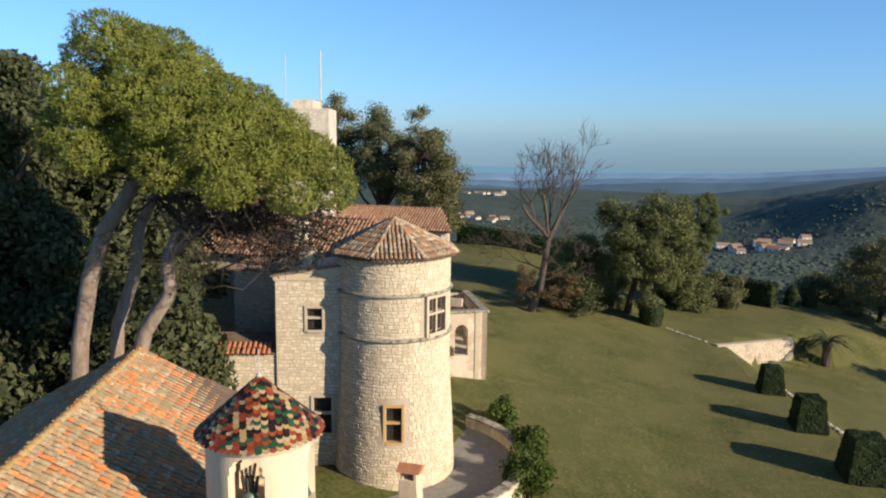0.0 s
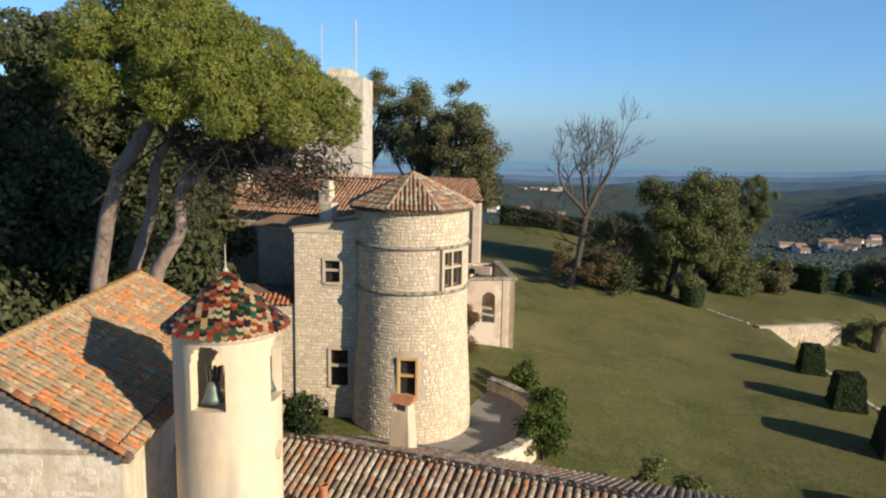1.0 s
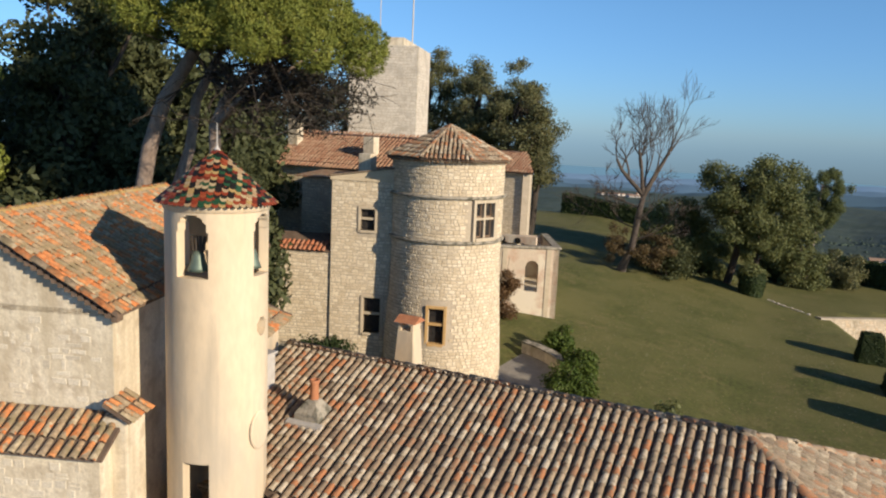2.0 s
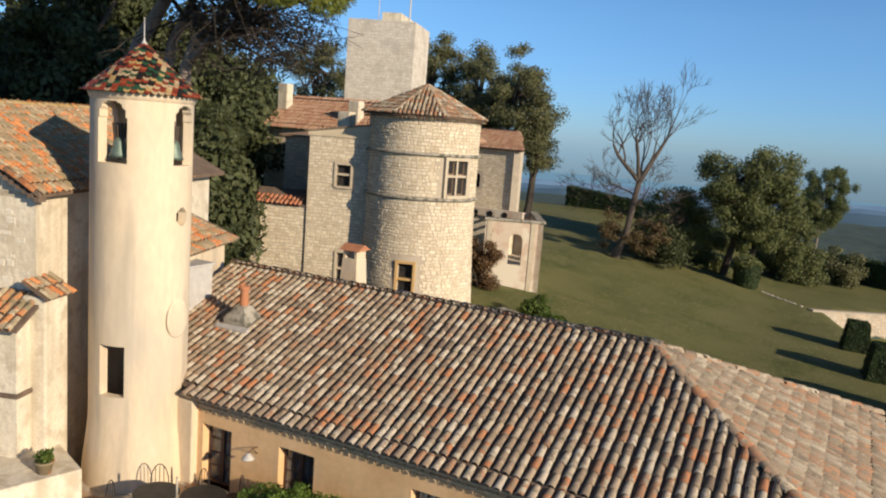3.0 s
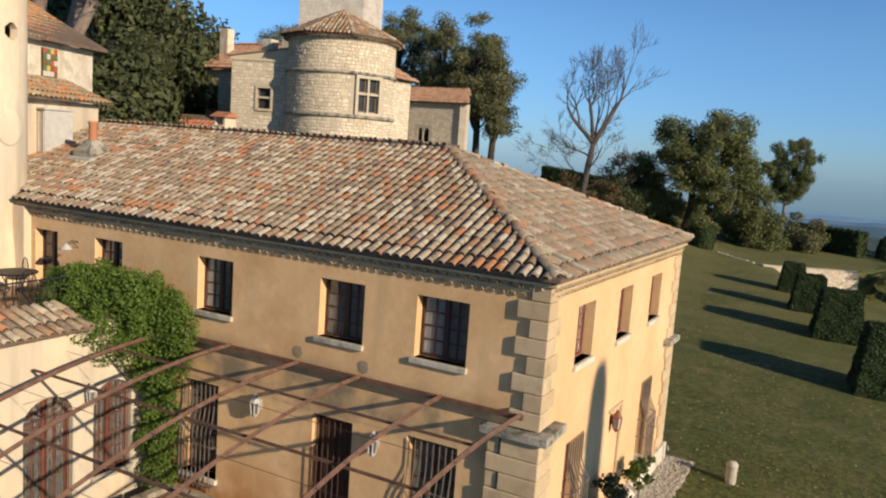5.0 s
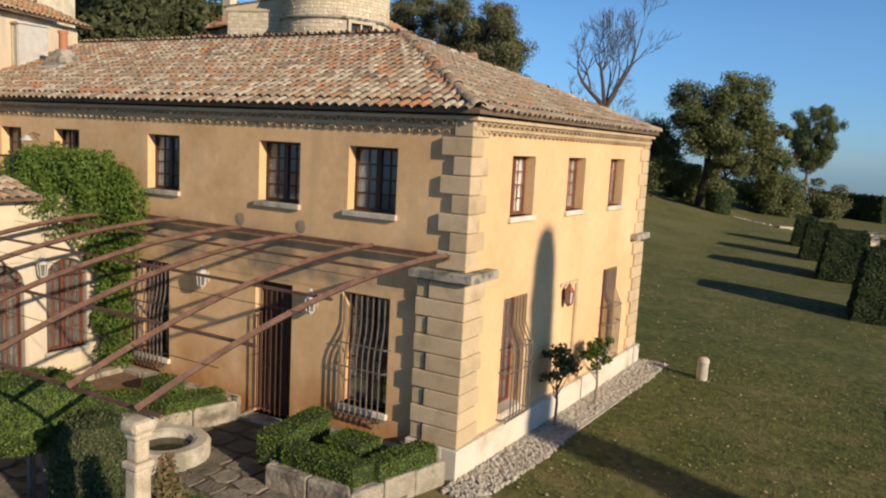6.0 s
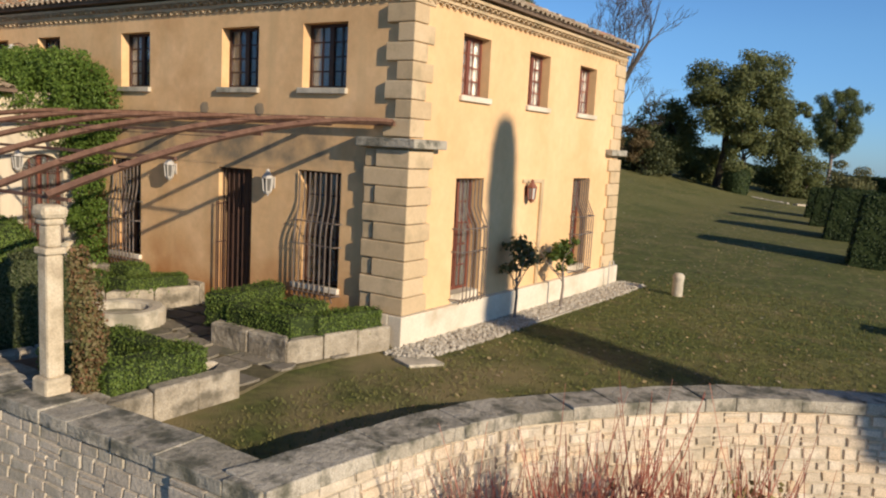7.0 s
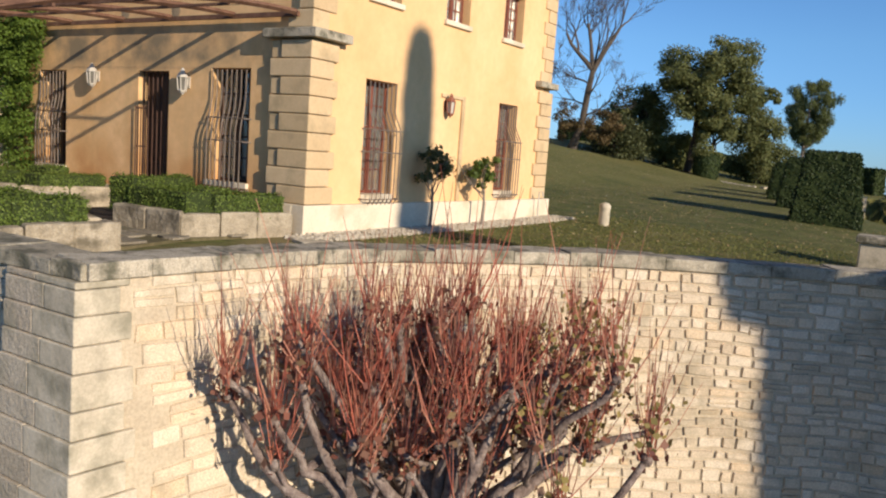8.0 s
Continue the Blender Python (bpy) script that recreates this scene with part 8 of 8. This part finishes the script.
while z < RW_TOP - 0.05:
    h = min(rq.uniform(0.24, 0.36), RW_TOP - z)
    c, n1 = arc.face(0, z)
    off = (RW_TOP - z - h / 2) * BATTER
    cut = 0.62 if k % 2 else 0.46
    b1 = 0.40 if k % 2 else 0.30
    ex = 2.878 + off
    part("corner_stone", Shape().prism([(2.87 - cut, -6.21 - off), (ex, -6.21 - off), (ex + 0.145 * (b1 + 0.11), -6.1 + b1), (2.87 - cut, -6.1 + b1)], z + 0.004, z + h - 0.004), PALE_STONE, bastion, bevel=0.014)
    part("corner_stone", Shape().box((2.87 - 1.12, -6.205 - off, z + 0.004), (2.87 - cut - 0.008, -5.85, z + h - 0.004)), GREYSTONE, bastion, bevel=0.014)
    z, k = z + h, k + 1
for run, back in ((arc, 0.56), (west, 0.56)):
    d = 0.0
    while d < run.length - 0.2:
        w = min(rq.uniform(0.4, 0.95), run.length - d)
        vs = []
        lift = rq.uniform(-0.012, 0.018)
        for q in (d + 0.002, d + w * 0.5, d + w - 0.002):
            p, n = run.at(q)
            for o in (0.06 + rq.uniform(-0.02, 0.012), -back + rq.uniform(-0.03, 0.03)):
                vs += [Vector((*(p + n * o).xy, RW_TOP)), Vector((*(p + n * (o * 0.97)).xy, RW_TOP + 0.16 + lift + rq.uniform(-0.016, 0.008)))]
        s = Shape().add(vs, [(0, 4, 5, 1), (1, 5, 7, 3), (3, 7, 6, 2), (2, 6, 4, 0), (4, 8, 9, 5), (5, 9, 11, 7), (7, 11, 10, 6), (6, 10, 8, 4), (0, 1, 3, 2), (8, 10, 11, 9)])
        part("coping_stone", s, CAPSTONE, bastion, bevel=0.014)
        d += w
# pier at the edge of the terrace, and an unseen wall to the east added to cast shade
pz = lawn_z(8.45, 9.1)
pier = thing("gate_pier", (8.45, 9.1, pz), "square stone pier at the edge of the lawn", "pier")
part("shaft", Shape().box((8.1, 8.75, pz - 0.4), (8.8, 9.45, pz + 0.62)), PALE_STONE, pier, bevel=0.04)
part("cap", Shape().box((8.03, 8.68, pz + 0.62), (8.87, 9.52, pz + 0.78)), CAPSTONE, pier, bevel=0.03)
ew = Shape()
run_e = [(13.1, -0.7), (13.6, 1.2), (14.6, 3.2), (17.0, 5.0)]
for (ax, ay), (bx, by) in zip(run_e, run_e[1:]):
    d = Vector((bx - ax, by - ay, 0)).normalized()
    nn = Vector((d.y, -d.x, 0)) * 0.5
    ew.prism([(ax, ay), (ax + nn.x, ay + nn.y), (bx + nn.x, by + nn.y), (bx, by)], -5.0, 2.2)
structure("wall_east", ew, WALLSTONE, "unseen stone wall added to shade the terrace's east end", bevel=0.02)
wlawn = Shape()
for k in range(7):
    ax, bx = -1.6 + k, -0.6 + k
    ay, by = low_wall_y(ax), low_wall_y(bx)
    wlawn.prism([(ax, ay), (bx, by), (bx - 0.3, by + 0.42), (ax - 0.3, ay + 0.42)], -5, lambda x, y: lawn_z(x - 1.0, y + 1.6) + 0.10)
structure("wall_lawn", wlawn, MORTAR, "low pale stone wall holding up the far lawn", bevel=0.03)
low_wall = thing("rubble_facing", (1.9, low_wall_y(1.9), -1.8), "pale rubble stones facing the low lawn wall", "wall")
stones(low_wall, flat_face((-1.6, low_wall_y(-1.6)), (1, 0.757, 0)), 8.6, -2.4, 0.36, WALLSTONE, (0.16, 0.3), (0.2, 0.5), 0.03, (), "stone", 0, None, 0.008, 77, 0.03)
# loose stones where the lawn breaks off, and a row of small edging stones
rk = random.Random(41)
rocks = Shape()
spots = [(bank_x(y) + rk.uniform(0.0, 1.3), y) for y in (rk.uniform(33, 46.5) for _ in range(420))]
spots += [(-5.9 + 4.5 * f + rk.uniform(-0.1, 0.1), 59.7 - 4.4 * f + rk.uniform(-0.15, 0.15)) for f in (rk.uniform(0, 1) ** 1.4 for _ in range(46))]
for x, y in spots:
    r = rk.uniform(0.05, 0.17)
    rocks.lathe([(0, -r * 0.5), (r, -r * 0.2), (r * 0.85, r * 0.4), (0, r * 0.7)], 6, (x, y, lawn_z(x, y) + r * 0.15), wobble=0.5)
loose = part("loose_stones", rocks, GRAVEL, None, "pale loose stones along the broken edge of the lawn")
tagged(loose, category="stones", kind="stuff")

# ---- pollarded tree below the wall ----
RED_BARK = material("red_young_shoots", [(0.28, 0.075, 0.052), (0.40, 0.11, 0.072), (0.42, 0.20, 0.14), (0.32, 0.16, 0.11)], 9, 0.6, vary=0.6)
GREY_BARK = material("knobbly_grey_bark", [(0.12, 0.088, 0.08), (0.22, 0.17, 0.15), (0.36, 0.30, 0.265)], 9, 0.95, 0.05, 26, fine=0.4)
rw_ = np.random.default_rng(14)
pol = thing("pollarded_tree", (5.22, -3.6, -4.3), "pollarded tree with knobbly grey limbs and red shoots", "tree")
U, V = Vector((0.846, 0.533, 0)), Vector((-0.533, 0.846, 0))
C = Vector((5.22, -3.6, 0))
part("trunk", Shape().tube([C + Vector((0, 0, -4.8)), C + Vector((0, 0, -4.0)), C + Vector((0.05, 0.03, -3.0)), C + Vector((0, 0, -2.3))], [0.36, 0.26, 0.23, 0.26], 10), GREY_BARK, pol, smooth=True)
limbs = Shape()
knobs = []
for k in range(30):
    su = -2.25 + 4.5 * (k + 0.5) / 30 + rw_.normal(0, 0.1)
    sv = rw_.uniform(-0.75, 0.7 - 0.38 * max(0.0, -su))
    z = 0.06 - 0.13 * su * su + rw_.uniform(-0.75, 0.1)
    tip = C + U * su + V * sv + Vector((0, 0, z))
    path = limb(limbs, C + Vector((0, 0, -2.5 + rw_.uniform(-0.2, 0.2))), tip, 0.085, 0.036, rw_, 0.08, 9)
    knobs.append(tip)
    for _ in range(2):
        i = int(rw_.integers(3, 7))
        tip2 = path[i] + Vector((rw_.normal(0, 0.28), rw_.normal(0, 0.28), rw_.uniform(0.25, 0.6)))
        limb(limbs, path[i], tip2, 0.042, 0.028, rw_, 0.14, 5)
        knobs.append(tip2)
part("limbwork", limbs, GREY_BARK, pol, "", True, kind="stuff")
kn = Shape()
for t in knobs:
    r = rw_.uniform(0.035, 0.08)
    kn.lathe([(0, -r), (r * 0.7, -r * 0.7), (r, 0), (r * 0.75, r * 0.7), (0, r * 0.9)], 8, t, wobble=0.5)
part("knucklework", kn, GREY_BARK, pol, "", True, kind="stuff")
sh = Shape()
for t in knobs:
    for _ in range(int(rw_.integers(14, 22))):
        l = rw_.uniform(0.35, 1.0) + (rw_.uniform(0.2, 0.7) if rw_.uniform(0, 1) < 0.22 else 0.0)
        d = Vector((rw_.normal(0, 0.26), rw_.normal(0, 0.26), 1)).normalized()
        p0 = t + Vector(rw_.normal(0, 0.05, 3))
        sh.tube([p0, p0 + d * l * 0.5 + Vector(rw_.normal(0, 0.02, 3)), p0 + (d + Vector((0, 0, 0.15))).normalized() * l], [0.0075, 0.0055, 0.0024], 3, cap=False)
part("shootwork", sh, RED_BARK, pol, "upright red young shoots", kind="stuff")
p, d = cloud([((t.x, t.y, t.z + 0.08), (0.26, 0.26, 0.22)) for t in knobs], 2500, rw_, 0.1)
quads("withered_leaves", p, d, 0.045, leaf_tones("withered_leaves", [(0.13, 0.055, 0.05), (0.18, 0.075, 0.06), (0.24, 0.10, 0.07), (0.17, 0.11, 0.08), (0.34, 0.24, 0.08)]), pol, rw_, 0.8)

p, d = cloud([((t.x, t.y, t.z + 0.3), (0.3, 0.3, 0.3)) for t in knobs if (t - C).dot(U) > 0.7], 700, rw_, 0.1)
quads("withered_leaves", p, d, 0.04, leaf_tones("yellowing_leaves", [(0.30, 0.24, 0.08), (0.22, 0.19, 0.075), (0.36, 0.27, 0.10)]), pol, rw_, 0.8, "last yellow-green leaves")

# ---- fallen leaves on the lawn ----
rl = np.random.default_rng(55)
n = 10000
xy = np.concatenate([rl.uniform((-16, 10), (2.5, 55), (n // 2, 2)), rl.uniform((0.9, -4), (9, 22), (n // 6, 2))])
keepers = np.array([inside_of(TERRACE, x, y) and not (x < 0.5 and y < 10) for x, y in xy])
xy = xy[keepers]
pts_ = np.array([(x, y, lawn_z(x, y) + 0.03) for x, y in xy])
fallen = quads("fallen_leaves", pts_, np.tile((0, 0, 1.0), (len(pts_), 1)), 0.035, leaf_tones("fallen_leaves", [(0.36, 0.24, 0.11), (0.44, 0.34, 0.19), (0.30, 0.20, 0.10), (0.6, 0.56, 0.47)]), None, rl, 0.7, "dry brown leaves scattered over the lawn", 0.3)
tagged(fallen, category="leaves", kind="stuff")
# grass tufts where the camera passes nearest
n = 26000
xy = rl.uniform((0.3, -6), (9.5, 12), (n, 2))
ok = np.array([inside_of(BASTION + [(14, 12), (0.95, 12), (0.95, -0.4), (0.4, -2.0), (0.2, -5.8)], x, y) and edge_distance(BASTION[2:], x, y) > 0.35 for x, y in xy])
xy = xy[ok]
pts_ = np.array([(x, y, lawn_z(x, y) + 0.015) for x, y in xy])
dr_ = rl.normal(0, 0.45, (len(pts_), 3)) + np.array((0, 0, 1.0))
dr_ /= np.linalg.norm(dr_, axis=1)[:, None]
sd_ = np.cross(dr_, rl.normal(0, 1, dr_.shape))
sd_ /= np.linalg.norm(sd_, axis=1)[:, None]
ln = rl.uniform(0.02, 0.055, (len(pts_), 1))
blades = np.stack([pts_ - sd_ * 0.012, pts_ + sd_ * 0.012, pts_ + dr_ * ln], 1).reshape(-1, 3)
grass = leaf_object("grass", blades, 3, leaf_tones("grass_blades", [(0.10, 0.115, 0.028), (0.15, 0.155, 0.045), (0.22, 0.185, 0.075)]), None, "short green grass blades on the lawn")
tagged(grass, category="grass", kind="stuff")

# ---- the valley ----
rf = np.random.default_rng(91)
# Haze over the far woods is put into these muted blue-greens.
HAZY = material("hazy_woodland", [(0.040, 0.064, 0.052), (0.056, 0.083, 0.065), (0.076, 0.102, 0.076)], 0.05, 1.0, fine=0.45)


def canopy(x, y):
    """Height of the tree tops over the ground: rounded crowns with creases between them."""
    a = 1 - 1.9 * abs(noise.noise((x / 6.0, y / 6.0, 0.5)))
    b = noise.noise((x / 2.6, y / 2.6, 4.5))
    return 2.2 + 0.7 * a + 0.6 * b + 1.5 * noise.noise((x / 40, y / 40, 2))


def woods(r0, r1, nr, a0, a1, na, label):
    """The far woods: one uneven canopy over the hills."""
    s = Shape()
    vs = []
    for i in range(nr + 1):
        r = r0 * (r1 / r0) ** (i / nr)
        for k in range(na + 1):
            a = radians(a0 + (a1 - a0) * k / na)
            x, y = -8 + r * math.sin(a), -10 + r * math.cos(a)
            vs.append((x, y, valley_z(x, y) + canopy(x, y) - (4 if i == 0 else 0)))
    m = na + 1
    s.add(vs, [(i * m + k, i * m + k + 1, i * m + m + k + 1, i * m + m + k) for i in range(nr) for k in range(na)])
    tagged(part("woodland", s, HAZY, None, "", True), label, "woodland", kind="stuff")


woods(112, 1420, 280, -32, 30, 300, "hazy pine woods covering the valley hills")
far_trees = Shape()
for _ in range(4600):
    r, a = 150 + 800 * rf.uniform(0, 1) ** 0.8, radians(rf.uniform(-16, 27))
    x, y = -8 + r * math.sin(a), -10 + r * math.cos(a)
    w, h = rf.uniform(1.8, 3.6), rf.uniform(1.6, 3.0)
    far_trees.lathe([(w, 0.6), (w * 0.9, h * 0.45), (w * 0.5, h * 0.85), (0.1, h)], 5, (x, y, valley_z(x, y) + 1.1), rf.uniform(0, 60), 360 + rf.uniform(60, 61), wobble=0.6)
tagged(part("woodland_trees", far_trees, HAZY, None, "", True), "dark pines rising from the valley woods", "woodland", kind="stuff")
HOUSE_WALL = material("village_render", [(0.60, 0.57, 0.52), (0.74, 0.71, 0.66)], 0.3, 0.95, vary=0.6)


VILLAGE_TILE = material("village_roof_tile", [(0.30, 0.19, 0.13), (0.36, 0.25, 0.18)], 0.3, 0.95, vary=0.5)


def village(x, y, w, d, h, yaw, k):
    z = valley_z(x, y) + 0.9
    t = thing("village_house", (x, y, z), "pale village house with a tiled roof in the valley", "house", "village houses")
    m = pose(x, y, z, 0, 0, yaw)
    part("wall", Shape().box((-w / 2, -d / 2, -4), (w / 2, d / 2, h), m), HOUSE_WALL, t)
    part("roof", Shape().add([m @ Vector(p) for p in ((-w / 2 - 0.5, -d / 2 - 0.5, h), (w / 2 + 0.5, -d / 2 - 0.5, h), (w / 2 + 0.5, d / 2 + 0.5, h), (-w / 2 - 0.5, d / 2 + 0.5, h), (-w / 2 - 0.5, 0, h + 2.2), (w / 2 + 0.5, 0, h + 2.2))],
                             [(0, 1, 5, 4), (2, 3, 4, 5), (0, 4, 3), (1, 2, 5)]), VILLAGE_TILE, t)
    for q in (-0.25, 0.25):
        part("window", Shape().box((w * q - 0.6, -d / 2 - 0.06, h * 0.4), (w * q + 0.6, -d / 2 + 0.02, h * 0.75), m), VOID_GLASS, t)


for k in range(16):
    r, a = rf.uniform(640, 760), radians(rf.uniform(5.0, 10.5))
    village(-8 + r * math.sin(a), -10 + r * math.cos(a), rf.uniform(7, 13), rf.uniform(6, 9), rf.uniform(3.5, 6), rf.uniform(-40, 40), k)
for k in range(12):
    r, a = rf.uniform(880, 980), radians(rf.uniform(-16, -10.5))
    village(-8 + r * math.sin(a), -10 + r * math.cos(a), rf.uniform(7, 12), rf.uniform(6, 9), rf.uniform(3, 5), rf.uniform(-40, 40), k)
for k in range(11):
    r, a = rf.uniform(1240, 1330), radians(rf.uniform(-13.6, -10.6))
    village(-8 + r * math.sin(a), -10 + r * math.cos(a), rf.uniform(7, 13), rf.uniform(6, 9), rf.uniform(3.5, 5), rf.uniform(-40, 40), k)
# far ridges behind which the coast lies; haze is put into their tones, paler with distance
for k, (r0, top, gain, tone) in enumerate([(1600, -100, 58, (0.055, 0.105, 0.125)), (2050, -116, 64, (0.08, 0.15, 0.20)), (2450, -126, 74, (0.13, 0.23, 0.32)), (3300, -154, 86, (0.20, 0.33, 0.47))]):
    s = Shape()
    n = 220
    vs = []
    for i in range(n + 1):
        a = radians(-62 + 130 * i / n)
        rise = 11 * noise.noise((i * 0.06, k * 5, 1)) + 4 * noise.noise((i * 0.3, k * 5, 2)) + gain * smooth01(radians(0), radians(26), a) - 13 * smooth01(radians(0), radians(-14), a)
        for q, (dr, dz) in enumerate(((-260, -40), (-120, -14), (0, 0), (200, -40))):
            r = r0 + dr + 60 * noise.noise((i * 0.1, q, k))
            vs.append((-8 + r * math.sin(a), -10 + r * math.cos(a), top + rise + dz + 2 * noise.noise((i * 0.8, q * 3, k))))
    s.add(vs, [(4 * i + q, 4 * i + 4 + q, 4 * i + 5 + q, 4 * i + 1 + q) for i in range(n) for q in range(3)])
    structure("backdrop_ridge", s, material("hazed_far_ridge", [tone, tuple(v * 1.15 for v in tone)], 0.01, 1.0), "far wooded ridge towards the coast, haze in its colour", True)


# ---- single tiles, stones and slabs ----
for name_, me_, m_, parent_ in PIECES:
    ob_ = new(name_, me_)
    ob_.parent = parent_
    ob_.matrix_parent_inverse = place(parent_).inverted()
    ob_.matrix_basis = m_
